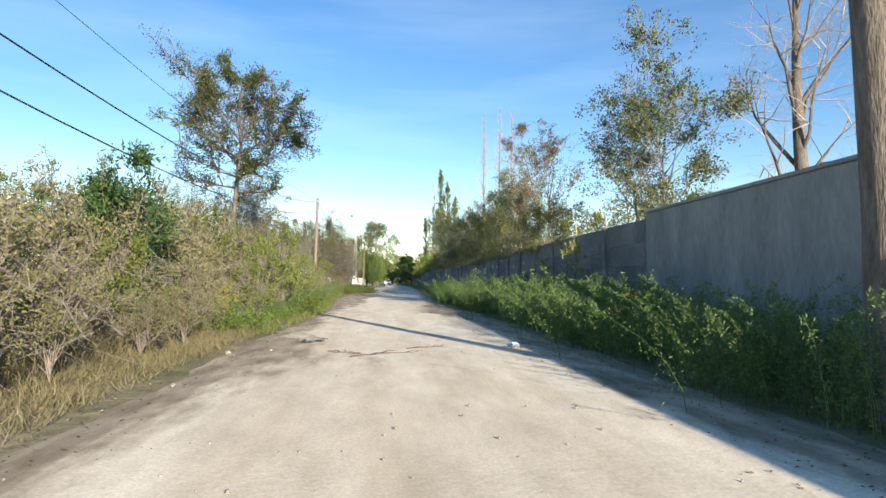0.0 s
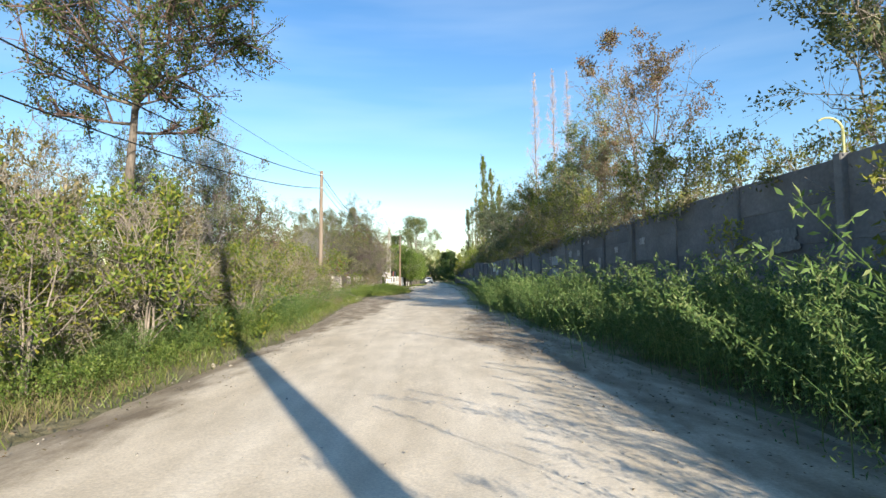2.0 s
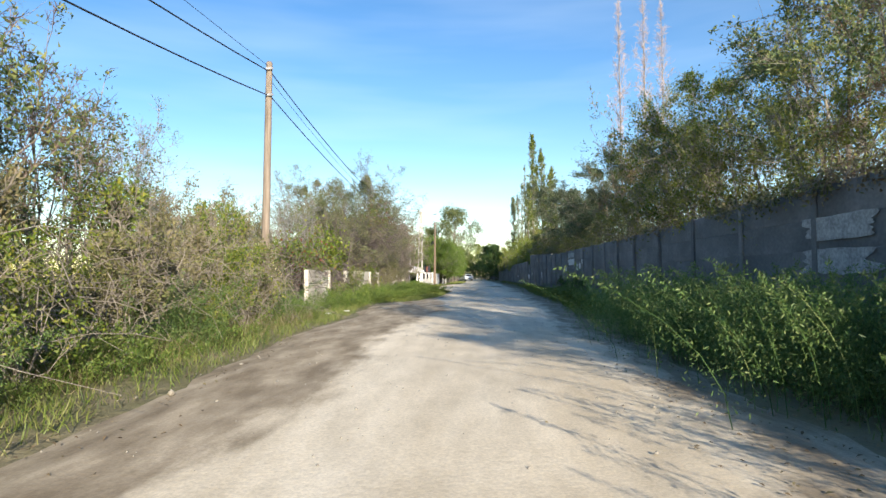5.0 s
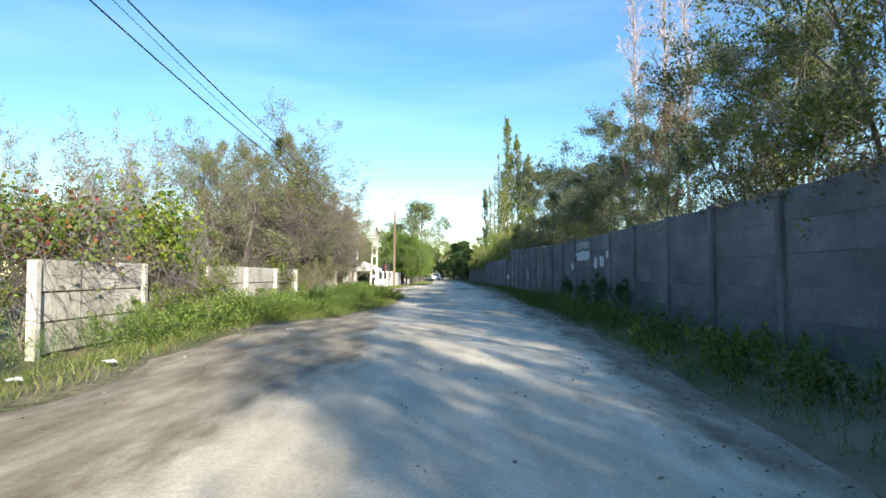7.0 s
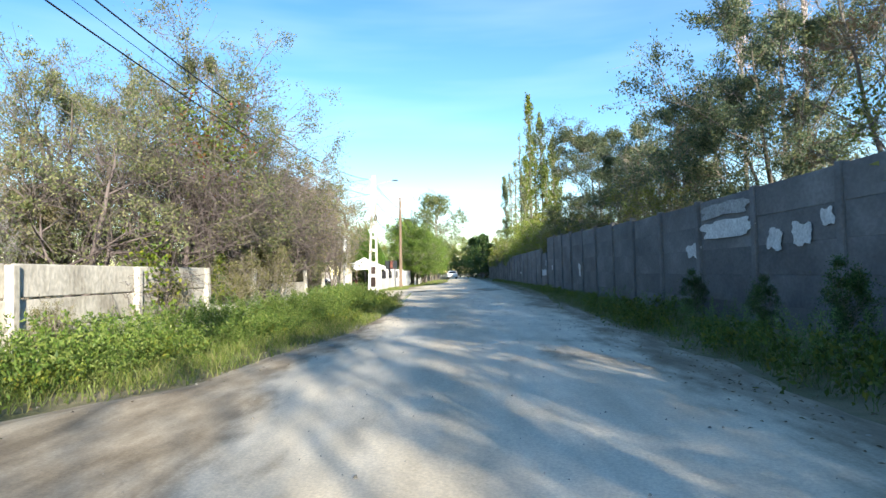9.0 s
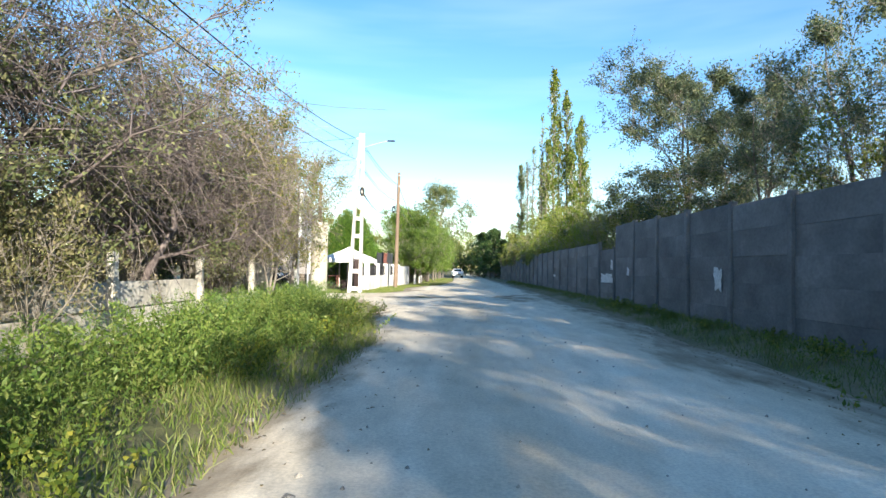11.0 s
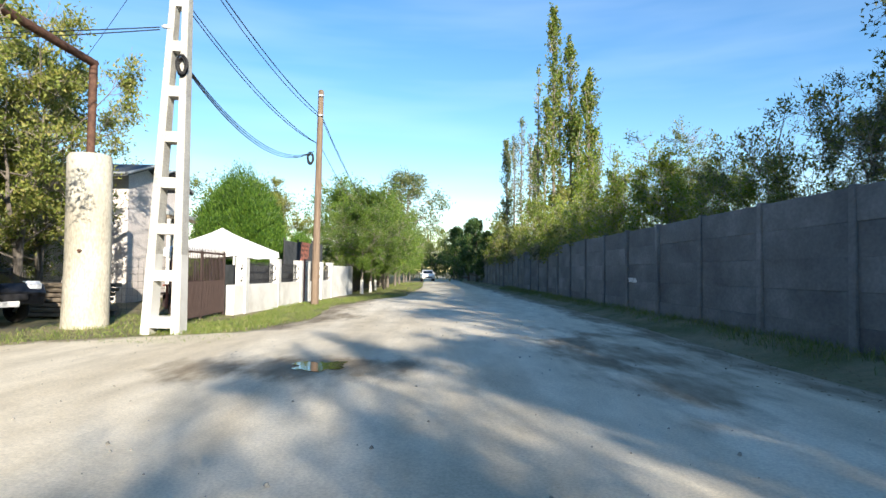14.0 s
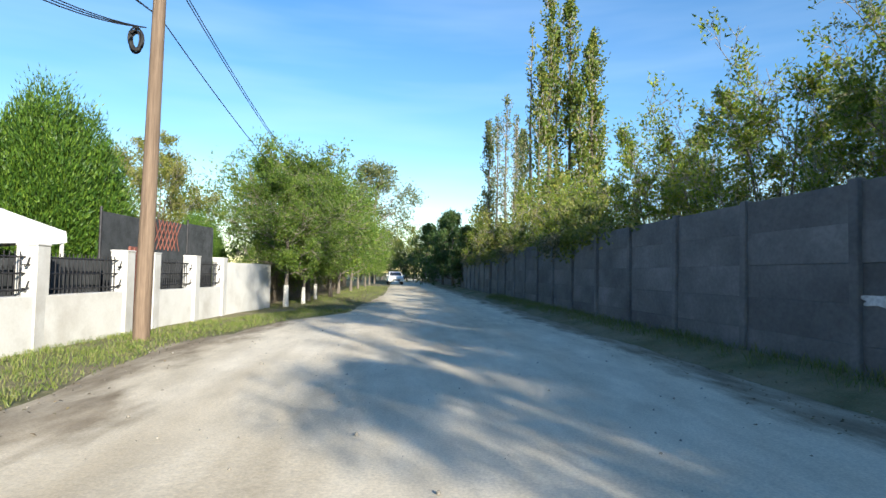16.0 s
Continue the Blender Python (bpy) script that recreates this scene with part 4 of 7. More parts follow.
words("REGIONALE", -ln_ / 2 + 0.2, 3.56, 0.17, M_INK)
words("PUBLICE", -ln_ / 2 + 0.2, 3.3, 0.17, M_INK)
words("ISTRATIEI", -ln_ / 2 + 1.1, 3.3, 0.17, M_INK)
for rx, rz, rw, rh, mt in ((0.75, 3.61, 1.5, 0.08, M_INK), (1.2, 3.35, 0.9, 0.08, M_INK), (-0.35, 3.03, 2.9, 0.2, M_BLUEINK), (0.1, 2.72, 1.9, 0.06, M_INK), (-1.3, 2.68, 0.35, 0.1, M_INK)):
    part("print_bar", boxes((rx, 0.031, rz, rw, 0.004, rh)), mt, board)
board.matrix_basis = pose((SA[0] + SB[0]) / 2, (SA[1] + SB[1]) / 2, 0, 0, 0, ang)

# ---- white boundary wall, gate and yard ----
yard = tagged(new("boundary_wall"), "low white-painted boundary wall with square pillars", "wall")
PTS = [(-4.42, 99.4), (-4.18, 102.3), (-3.92, 104.75), (-3.72, 108.1), (-3.58, 110.0), (-3.1, 114.0)]
START = (-4.5, 98.55)


def between(a, b, h, th, z0=0.0):
    """A block from plan point a to b."""
    v = Vector((b[0] - a[0], b[1] - a[1], 0))
    bm = box(bmesh.new(), 0, 0, z0 + h / 2, v.length, th, h, 0.012)
    bm.transform(Matrix.Translation(((a[0] + b[0]) / 2, (a[1] + b[1]) / 2, 0)) @ Matrix.Rotation(math.atan2(v.y, v.x), 4, "Z"))
    return bm


part("low_wall", between(START, PTS[2], 0.92, 0.24, -0.1), M_WHITE, yard)
part("low_wall", between((PTS[2][0], PTS[2][1] + 1.1), PTS[4], 0.9, 0.24, -0.1), M_WHITE, yard)
part("high_wall", between(PTS[4], PTS[5], 1.6, 0.26, -0.1), M_WHITE, yard)
for px, py in (PTS[0], PTS[1], PTS[2], (PTS[2][0] + 0.04, PTS[2][1] + 1.2), PTS[3], PTS[4]):
    pil = part("pillar", boxes((px, py, 0.75, 0.32, 0.36, 1.7), bevel=0.015), M_WHITE, yard)
    part("pillar_cap", boxes((px, py, 1.615, 0.34, 0.38, 0.035), bevel=0.01), M_WHITE, pil)


def screen(a, b, z0, z1, name, label):
    """A dark steel lattice panel with scrolled rails between two pillars."""
    root = tagged(new(name), label, "railing", "railings on the wall")
    v = Vector((b[0] - a[0], b[1] - a[1], 0))
    u = v.normalized()
    for z in (z0 + 0.08, (z0 + z1) / 2, z1 - 0.08):
        t = Tubes()
        t.add([(a[0], a[1], z), ((a[0] + b[0]) / 2, (a[1] + b[1]) / 2, z), (b[0], b[1], z)], [0.016] * 3, 5)
        part("rail", t.mesh("rail", M_DARKMETAL), None, root)
    n = int(v.length / 0.11)
    me = None
    for i in range(1, n):
        if me is None:
            t = Tubes()
            t.add([(0, 0, z0), (0, 0, (z0 + z1) / 2), (0, 0, z1)], [0.011] * 3, 4)
            me = t.mesh("bar", M_DARKMETAL)
        ob = part("bar", me, None, root)
        ob.matrix_basis = pose(a[0] + u.x * i * v.length / n, a[1] + u.y * i * v.length / n, 0)
    return root


def inset(a, b, d):
    v = (Vector(b) - Vector(a)).normalized() * d
    return (a[0] + v.x, a[1] + v.y), (b[0] - v.x, b[1] - v.y)


for a, b in ((PTS[0], PTS[1]), (PTS[1], PTS[2]), ((PTS[2][0], PTS[2][1] + 1.2), PTS[3]), (PTS[3], PTS[4])):
    a2, b2 = inset(a, b, 0.18)
    screen(a2, b2, 0.83, 1.5, "railing", "black steel bar railing on a low white wall")

door = tagged(new("yard_door"), "narrow red-brown sheet-metal yard door", "door")
part("leaf", boxes((0, 0, 0.85, 0.05, 0.84, 1.7), bevel=0.008), M_REDDOOR, door)
for k in range(3):
    part("rib", boxes((0.035, -0.26 + 0.26 * k, 0.85, 0.02, 0.03, 1.66)), M_REDDOOR, door)
part("door_handle", boxes((0.05, 0.33, 0.95, 0.05, 0.1, 0.03), bevel=0.006), M_DARKMETAL, door)
door.matrix_basis = pose(PTS[2][0] + 0.03, PTS[2][1] + 0.6, 0.02, 0, 0, 0)

gate = tagged(new("yard_gate"), "dark brown steel yard gate of pointed bars, closer set below", "gate")
GL = 3.5
for z in (0.1, 0.95, 1.68):
    part("rail", boxes((0.0, 0, z, 0.05, GL, 0.05), bevel=0.006), M_GATE, gate)
bar_me = None
for i in range(32):
    t = Tubes()
    if bar_me is None:
        t.add([(0, 0, 0.08), (0, 0, 0.9), (0, 0, 1.75), (0, 0, 1.83)], (0.012, 0.012, 0.012, 0.002), 5)
        bar_me = t.mesh("bar", M_GATE)
    ob = part("bar", bar_me, None, gate)
    ob.matrix_basis = pose(0.03, -GL / 2 + 0.06 + i * (GL - 0.12) / 31, 0)
t = Tubes()
t.add([(0, 0, 0.1), (0, 0, 0.5), (0, 0, 0.95)], [0.012] * 3, 5)
short_me = t.mesh("short_bar", M_GATE)
for i in range(31):
    ob = part("short_bar", short_me, None, gate)
    ob.matrix_basis = pose(0.03, -GL / 2 + 0.06 + (i + 0.5) * (GL - 0.12) / 31, 0)
for yy in (-GL / 2, 0, GL / 2):
    part("stile", boxes((0, yy, 0.86, 0.06, 0.06, 1.76), bevel=0.006), M_GATE, gate)
gate.matrix_basis = pose(-4.62, 96.72, 0.0, 0, 0, 1)

# garden tent
tent = tagged(new("garden_tent"), "white canvas garden tent with a pyramid roof", "tent")
TX, TY, TS = -6.15, 102.6, 1.42
bm = bmesh.new()
n = 6
apex = bm.verts.new((0, 0, 2.85))
rings = []
for k in range(1, n + 1):
    s = TS * k / n
    z = 2.85 - 0.82 * (k / n) ** 0.85 - 0.0
    ring = []
    for side in range(4):
        for j in range(6):
            u = -1 + 2 * j / 6
            sagz = -0.06 * (1 - u * u) * (k / n)
            p_ = [(u * s, -s), (s, u * s), (-u * s, s), (-s, -u * s)][side]
            ring.append(bm.verts.new((p_[0], p_[1], z + sagz)))
    rings.append(ring)
for i in range(24):
    bm.faces.new((apex, rings[0][i], rings[0][(i + 1) % 24]))
    for k in range(n - 1):
        bm.faces.new((rings[k][i], rings[k + 1][i], rings[k + 1][(i + 1) % 24], rings[k][(i + 1) % 24]))
val = [bm.verts.new((v_.co.x * 1.01, v_.co.y * 1.01, v_.co.z - 0.2 - 0.03 * (i % 2))) for i, v_ in enumerate(rings[-1])]
for i in range(24):
    bm.faces.new((rings[-1][i], val[i], val[(i + 1) % 24], rings[-1][(i + 1) % 24]))
bmesh.ops.recalc_face_normals(bm, faces=bm.faces[:])
part("canopy", bm, M_CANVAS, tent)
for sx in (-1, 1):
    for sy in (-1, 1):
        part("leg", cylinder(bmesh.new(), (sx * (TS - 0.04), sy * (TS - 0.04), -0.05), (sx * (TS - 0.04), sy * (TS - 0.04), 2.02), 0.035, seg=10), M_WHITE, tent)
tent.matrix_basis = pose(TX, TY, -0.12, 0, 0, -15)

# bench table in the tent
table = tagged(new("garden_table"), "red-brown garden table under the tent", "table")
part("tabletop", boxes((0, 0, 0.74, 0.8, 1.6, 0.05), bevel=0.01), M_REDDOOR, table)
for sx in (-0.3, 0.3):
    for sy in (-0.65, 0.65):
        part("leg", boxes((sx, sy, 0.34, 0.07, 0.07, 0.76)), M_REDDOOR, table)
table.matrix_basis = pose(-7.0, 101.5, 0, 0, 0, 5)
for sx in (-0.75, 0.75):
    bench = tagged(new("garden_bench"), "dark wooden bench beside the garden table", "bench", "benches at the table")
    part("seat", boxes((0, 0, 0.44, 0.28, 1.5, 0.05), bevel=0.01), M_GATE, bench)
    for sy in (-0.6, 0.6):
        part("leg", boxes((0, sy, 0.18, 0.24, 0.06, 0.46)), M_GATE, bench)
    bench.matrix_basis = pose(-7.0 + sx, 101.5, 0, 0, 0, 5)

# shade net fence behind the wall
net = tagged(new("shade_net"), "dark grey shade net stretched between posts, with a red lattice", "screen")
for k, (xa, ya, xb, yb, zt) in enumerate(((-4.9, 99.0, -4.75, 100.9, 1.45), (-4.65, 100.95, -4.45, 102.9, 1.45), (-4.45, 103.0, -4.3, 104.7, 1.5), (-4.6, 105.2, -4.5, 107.2, 2.5),
                                          (-4.5, 107.25, -4.3, 109.3, 2.55), (-4.3, 109.35, -4.1, 111.0, 2.6))):
    part("net_panel", between((xa, ya + 0.03), (xb, yb - 0.03), zt - 0.25, 0.02, 0.2), M_SHADE, net)
    part("post", cylinder(bmesh.new(), (xa, ya, -0.1), (xa, ya, zt + 0.05), 0.03, seg=8), M_DARKMETAL, net)
for k in range(6):
    for sgn in (-1, 1):
        t = Tubes()
        ym = 107.6 + 0.2 * k
        t.add([(-4.46 + 0.09 * (ym - 107.25), ym - sgn * 0.25, 1.75), (-4.44 + 0.09 * (ym - 107.25), ym, 2.13), (-4.42 + 0.09 * (ym - 107.25), ym + sgn * 0.25, 2.5)], [0.014] * 3, 4)
        part("lattice_slat", t.mesh("lattice_slat", M_REDDOOR), None, net)
# scrolled steel brackets on the pillars
for px, py in (PTS[0], PTS[1], PTS[2], PTS[3], PTS[4]):
    for sgn in (-1, 1):
        for z in (1.0, 1.36):
            br = tagged(new("wall_bracket"), "small scrolled black steel bracket on a white pillar", "bracket", "brackets on the pillars")
            t = Tubes()
            a = np.linspace(0, 4.2, 9)
            t.add(np.stack([0 * a + 0.06, sgn * (0.19 + 0.13 * a / 4.2), z + 0.05 * np.cos(a) - 0.012 * a], 1), np.linspace(0.013, 0.009, 9), 5)
            part("scroll", t.mesh("scroll", M_DARKMETAL), None, br)
            part("arm", boxes((0.06, sgn * 0.26, z - 0.06, 0.02, 0.2, 0.02)), M_DARKMETAL, br)
            br.matrix_basis = pose(px, py, 0)

# ---- house behind the yard ----
house = tagged(new("house"), "pale rendered house with two dark overhanging gabled roofs behind the yard", "house")


def side_gable(x0, x1, y0, y1, eave, ridge, over_x, over_y):
    """A wing whose ridge runs away from the road, so that its gable end faces the road. Roof planes overhang all round."""
    ym = (y0 + y1) / 2
    w = bmesh.new()
    prof = [(y0, -0.1), (y1, -0.1), (y1, eave), (ym, ridge), (y0, eave)]
    a = [w.verts.new((x0, py, pz)) for py, pz in prof]
    b = [w.verts.new((x1, py, pz)) for py, pz in prof]
    w.faces.new(a[::-1])
    w.faces.new(b)
    for i in range(5):
        w.faces.new((a[i], a[(i + 1) % 5], b[(i + 1) % 5], b[i]))
    bmesh.ops.recalc_face_normals(w, faces=w.faces[:])
    part("wall", w, M_PINK, house)
    slope = (ridge - eave) / (ym - y0)
    reach = (y1 - y0) / 2 + over_y
    for sgn in (-1, 1):
        r = bmesh.new()
        low = ridge + 0.03 - slope * reach
        vs = [r.verts.new((xx, yy, zz + dz)) for dz in (0, 0.13) for xx in (x0 - over_x, x1 + over_x) for yy, zz in ((ym, ridge + 0.03), (ym + sgn * reach, low))]
        for f in ((0, 1, 3, 2), (4, 5, 7, 6), (0, 1, 5, 4), (2, 3, 7, 6), (0, 2, 6, 4), (1, 3, 7, 5)):
            r.faces.new([vs[i] for i in f])
        bmesh.ops.recalc_face_normals(r, faces=r.faces[:])
        roof = part("roof", r, M_ROOF, house)
        t = Tubes()
        t.add([(x1 + over_x + 0.03, ym, ridge + 0.13), (x1 + over_x + 0.03, ym + sgn * reach / 2, (ridge + 0.13 + low + 0.1) / 2), (x1 + over_x + 0.03, ym + sgn * reach, low + 0.1)], [0.055] * 3, 4)
        part("barge_board", t.mesh("barge_board", M_ROOFLIGHT), None, roof)
        t = Tubes()
        t.add([(x0 - over_x, ym + sgn * (reach + 0.03), low + 0.1), ((x0 + x1) / 2, ym + sgn * (reach + 0.03), low + 0.1), (x1 + over_x, ym + sgn * (reach + 0.03), low + 0.1)], [0.05] * 3, 5)
        part("gutter", t.mesh("gutter", M_ROOFLIGHT), None, roof)


side_gable(-15.2, -10.2, 104.1, 106.8, 4.86, 5.27, 0.4, 1.0)
side_gable(-15.2, -10.95, 106.95, 110.6, 5.05, 5.6, 0.4, 0.45)
part("porch_roof", boxes((-10.45, 109.0, 3.66, 1.0, 4.0, 0.16), bevel=0.01), M_ROOFLIGHT, house)
part("porch_beam", boxes((-10.0, 109.0, 3.5, 0.12, 3.9, 0.14), bevel=0.01), M_PLANK, house)
for py in (107.2, 110.8):
    part("porch_post", boxes((-10.0, py, 1.66, 0.14, 0.14, 3.52), bevel=0.01), M_WHITE, house)

# plank stack by the column
stack = tagged(new("plank_stack"), "stack of weathered grey-brown planks", "planks")
pr = random.Random(5)
for k in range(7):
    for j in range(2):
        b_ = part("plank", boxes((0, 0, 0, 2.3 + pr.uniform(-0.25, 0.2), 0.38, 0.1), bevel=0.01), M_PLANK, stack)
        b_.matrix_basis = pose(pr.uniform(-0.1, 0.1), -0.22 + 0.42 * j, 0.1 + 0.125 * k, 0, 0, pr.uniform(-2, 2))
stack.matrix_basis = pose(-8.4, 97.3, -0.03, 0, 0, 4)


# wire mesh fence between column and gate
def mesh_fence(a, b, h, name, label, material):
    root = tagged(new(name), label, "fence", "wire fences")
    v = Vector((b[0] - a[0], b[1] - a[1], 0))
    n = max(2, int(v.length / 2))
    for i in range(n + 1):
        p_ = Vector((a[0], a[1], 0)) + v * i / n
        part("post", cylinder(bmesh.new(), (p_.x, p_.y, -0.2), (p_.x, p_.y, h), 0.03, seg=8), material, root)
    t = Tubes()
    k = int(v.length / 0.16)
    for i in range(k):
        p_ = Vector((a[0], a[1], 0)) + v * i / k
        t.add([(p_.x, p_.y, 0.05), (p_.x, p_.y, h / 2), (p_.x, p_.y, h - 0.03)], [0.004] * 3, 3)
    for z in np.arange(0.1, h, 0.2):
        t.add([(a[0], a[1], z), ((a[0] + b[0]) / 2, (a[1] + b[1]) / 2, z - 0.01), (b[0], b[1], z)], [0.004] * 3, 3)
    part("wire", t.mesh("wire", material), None, root)
    return root


mesh_fence((-6.2, 98.6), (-4.75, 98.45), 1.5, "wire_fence", "dark wire mesh fence between gate and column", M_DARKMETAL)
mesh_fence((-14.0, 99.6), (-6.2, 98.6), 1.5, "wire_fence", "dark wire mesh fence behind the plank stack", M_DARKMETAL)
mesh_fence((-6.6, 80.5), (-8.0, 88.4), 1.6, "wire_fence", "thin wire mesh fence under small trees", M_GALV)


# ---- vehicles ----
def car(paint, label, rear_lamps):
    """A small hatchback, its front towards +x."""
    root = tagged(new("car"), label, "car")
    prof = [(2.05, 0.38), (2.12, 0.62), (2.02, 0.80), (1.2, 0.98), (0.45, 1.38), (-0.2, 1.48), (-1.1, 1.46), (-1.75, 1.2), (-1.95, 0.95), (-2.02, 0.6), (-1.95, 0.35)]
    bm = bmesh.new()
    layers = []
    for yy, k in ((-0.84, 0.9), (-0.80, 1.0), (-0.4, 1.02), (0.4, 1.02), (0.80, 1.0), (0.84, 0.9)):
        row = []
        for px, pz in prof:
            inn = 0.16 * max(0, (pz - 0.9)) / 0.55
            row.append(bm.verts.new((px * (0.97 if abs(yy) > 0.82 else 1), math.copysign(max(0.05, abs(yy) - (inn if abs(yy) > 0.5 else 0)), yy), 0.4 + (pz - 0.4) * (0.96 if abs(yy) > 0.82 else 1.0) + (0.02 if abs(yy) < 0.5 else 0))))
        layers.append(row)
    for i in range(5):
        for j in range(len(prof)):
            j2 = (j + 1) % len(prof)
            bm.faces.new((layers[i][j], layers[i][j2], layers[i + 1][j2], layers[i + 1][j]))
    bm.faces.new(layers[0])
    bm.faces.new(layers[-1][::-1])
    bmesh.ops.recalc_face_normals(bm, faces=bm.faces[:])
    body = part("body", bm, paint, root, smooth=False)
    bmod = body.modifiers.new("round", "BEVEL")
    bmod.width, bmod.segments, bmod.limit_method, bmod.angle_limit = 0.04, 2, "ANGLE", radians(20)
    for sgn in (-1, 1):
        g = bmesh.new()
        for quad in (((1.0, 1.03), (0.42, 1.33), (-0.25, 1.40), (-0.25, 1.0)), ((-0.32, 1.0), (-0.32, 1.40), (-1.05, 1.38), (-1.5, 1.14), (-1.45, 1.0))):
            vs = [g.verts.new((px, sgn * (0.845 - 0.16 * (pz - 0.9) / 0.55 + 0.004), pz)) for px, pz in quad]
            g.faces.new(vs)
        g.normal_update()
        bmesh.ops.solidify(g, geom=g.faces[:], thickness=0.006)
        part("side_window", g, M_GLASS, root)
        part("mirror", boxes((0.75, sgn * 0.92, 1.05, 0.12, 0.18, 0.13), bevel=0.03), paint, root)
        part("headlight", boxes((1.86, sgn * 0.60, 0.745, 0.44, 0.38, 0.22), bevel=0.07), M_LENS, root)
        part("tail_lamp", boxes((-1.9, sgn * 0.66, 0.92, 0.14, 0.2, 0.28), bevel=0.03), M_TAIL, root)
        for wx in (1.3, -1.25):
            wh = tagged(new("wheel"))
            wh.parent = root
            wh.matrix_basis = pose(wx, sgn * 0.74, 0.31)
            t = Tubes()
            t.add([(0, -0.1, 0), (0, -0.09, 0), (0, -0.05, 0), (0, 0.05, 0), (0, 0.09, 0), (0, 0.1, 0)], (0.2, 0.29, 0.31, 0.31, 0.29, 0.2), 22)
            part("tyre", t.mesh("tyre", M_TYRE), None, wh)
            rb = bmesh.new()
            cylinder(rb, (0, sgn * 0.055, 0), (0, sgn * 0.09, 0), 0.06, seg=12)
            for s_ in range(7):
                a = 2 * math.pi * s_ / 7
                box(rb, 0.12, 0, 0, 0.2, 0.03, 0.05, m=Matrix.Translation((0, sgn * 0.07, 0)) @ Matrix.Rotation(a, 4, "Y"))
            part("rim", rb, M_ALLOY, wh)
    g = bmesh.new()
    vs = [g.verts.new(p_) for p_ in ((1.16, -0.66, 1.01), (1.16, 0.66, 1.01), (0.5, 0.58, 1.375), (0.5, -0.58, 1.375))]
    g.faces.new(vs)
    g.normal_update()
    bmesh.ops.solidify(g, geom=g.faces[:], thickness=-0.012)
    part("windscreen", g, M_GLASS, root)
    g = bmesh.new()
    vs = [g.verts.new(p_) for p_ in ((-1.2, -0.56, 1.44), (-1.2, 0.56, 1.44), (-1.76, 0.6, 1.19), (-1.76, -0.6, 1.19))]
    g.faces.new(vs)
    g.normal_update()
    bmesh.ops.solidify(g, geom=g.faces[:], thickness=-0.012)
    part("rear_window", g, M_GLASS, root)
    part("grille", boxes((2.09, 0, 0.55, 0.06, 0.9, 0.14), bevel=0.02), M_DARKMETAL, root)
    part("number_plate", boxes((2.125, 0, 0.42, 0.02, 0.5, 0.11)), M_SIGN, root)
    part("number_plate", boxes((-2.03, 0, 0.75, 0.02, 0.5, 0.11)), M_SIGN, root)
    return root


black_car = car(M_CARBLACK, "parked black hatchback under trees", False)
black_car.matrix_basis = pose(-9.95, 95.3, 0.0, 0, 0, -22) @ Matrix.Diagonal((1.08, 1.08, 1.12, 1))
white_car = car(M_CARWHITE, "parked white car at the edge of the track", True)
white_car.matrix_basis = pose(1.25, 160, 0.0, 0, 0, -86)


# ---- trees beyond the concrete fence ----
big = plant("roadside_tree", "tall tree with a thick bare grey trunk before the wall", "tree", 11, 15.0, 0.225, 0.62, 3.4, 14, 5, 4, "round", L_GREEN, 14, 0.12,
            M_BARK, wobble=0.012, lean=(-0.045, 0.0))
stand(big, 5.48, 5.75, 0)
dead = plant("dead_tree", "leafless dead tree with pale forked limbs behind the wall", "tree", 23, 16.0, 0.34, 0.2, 5.0, 20, 8, 8, "vase", L_OLIVE, 0, 0.1, M_BARK, M_PALETWIG,
             rise=0.8, wobble=0.03, thickness=0.9, limb=0.36)
stand(dead, 16.5, 21.2, 40)

acacia = plant("leafy_tree", "tree with fine yellow-green leaves behind the fence", "tree", 31, 7.2, 0.13, 0.25, 3.4, 20, 9, 7, "vase", L_GREYGREEN, 24, 0.11, M_BARK, rise=0.75,
               stems=4, scatter=0.09, clump=1.5, fill=0.65, small=False)
stand(acacia, 11.0, 22.5, 0, 1.15)
rusty = plant("rusty_tree", "sparse autumn tree with rusty red leaves behind the fence", "tree", 37, 10.2, 0.13, 0.28, 3.3, 21, 8, 6, "round", L_RED, 13, 0.12, M_BARK, rise=0.7,
              stems=3, scatter=0.08, clump=1.6, fill=0.5)
stand(rusty, 10.3, 34.4, 0)
dense = plant("dense_tree", "dense dark green tree behind the concrete fence", "tree", 41, 8.2, 0.15, 0.22, 3.8, 22, 9, 7, "round", L_GREEN, 22, 0.11, M_BARK, rise=0.45, stems=2,
              scatter=0.09, clump=1.4, fill=0.75)
stand(dense, 10.2, 51.0, 0, 1.0)
wispy = plant("wispy_tree", "tree with small grey-green leaves and open branches", "tree", 43, 8.7, 0.16, 0.2, 3.5, 24, 9, 7, "round", L_BLUEGREY, 30, 0.11, M_BARK, rise=0.6, stems=3,
              scatter=0.1, droop=0.2, clump=1.5, fill=0.65)
stand(wispy, 11.0, 77.0, 250, 0.86)
broad = plant("broad_tree", "wide tree with many small blue-grey leaves behind the fence", "tree", 44, 9.4, 0.2, 0.2, 4.4, 33, 10, 8, "round", L_BLUEGREY, 50, 0.118, M_BARK, rise=0.45, stems=3,
              scatter=0.11, droop=0.2, clump=1.5, fill=0.95)
stand(broad, 10.9, 87.4, 70, 0.96)
put(broad, 10.9, 67.5, 200, 0.84)
put(wispy, 11.2, 55.5, 310, 0.98)
put(rusty, 10.3, 62.5, 100, 0.82, label="autumn tree with rusty orange leaves behind the fence")
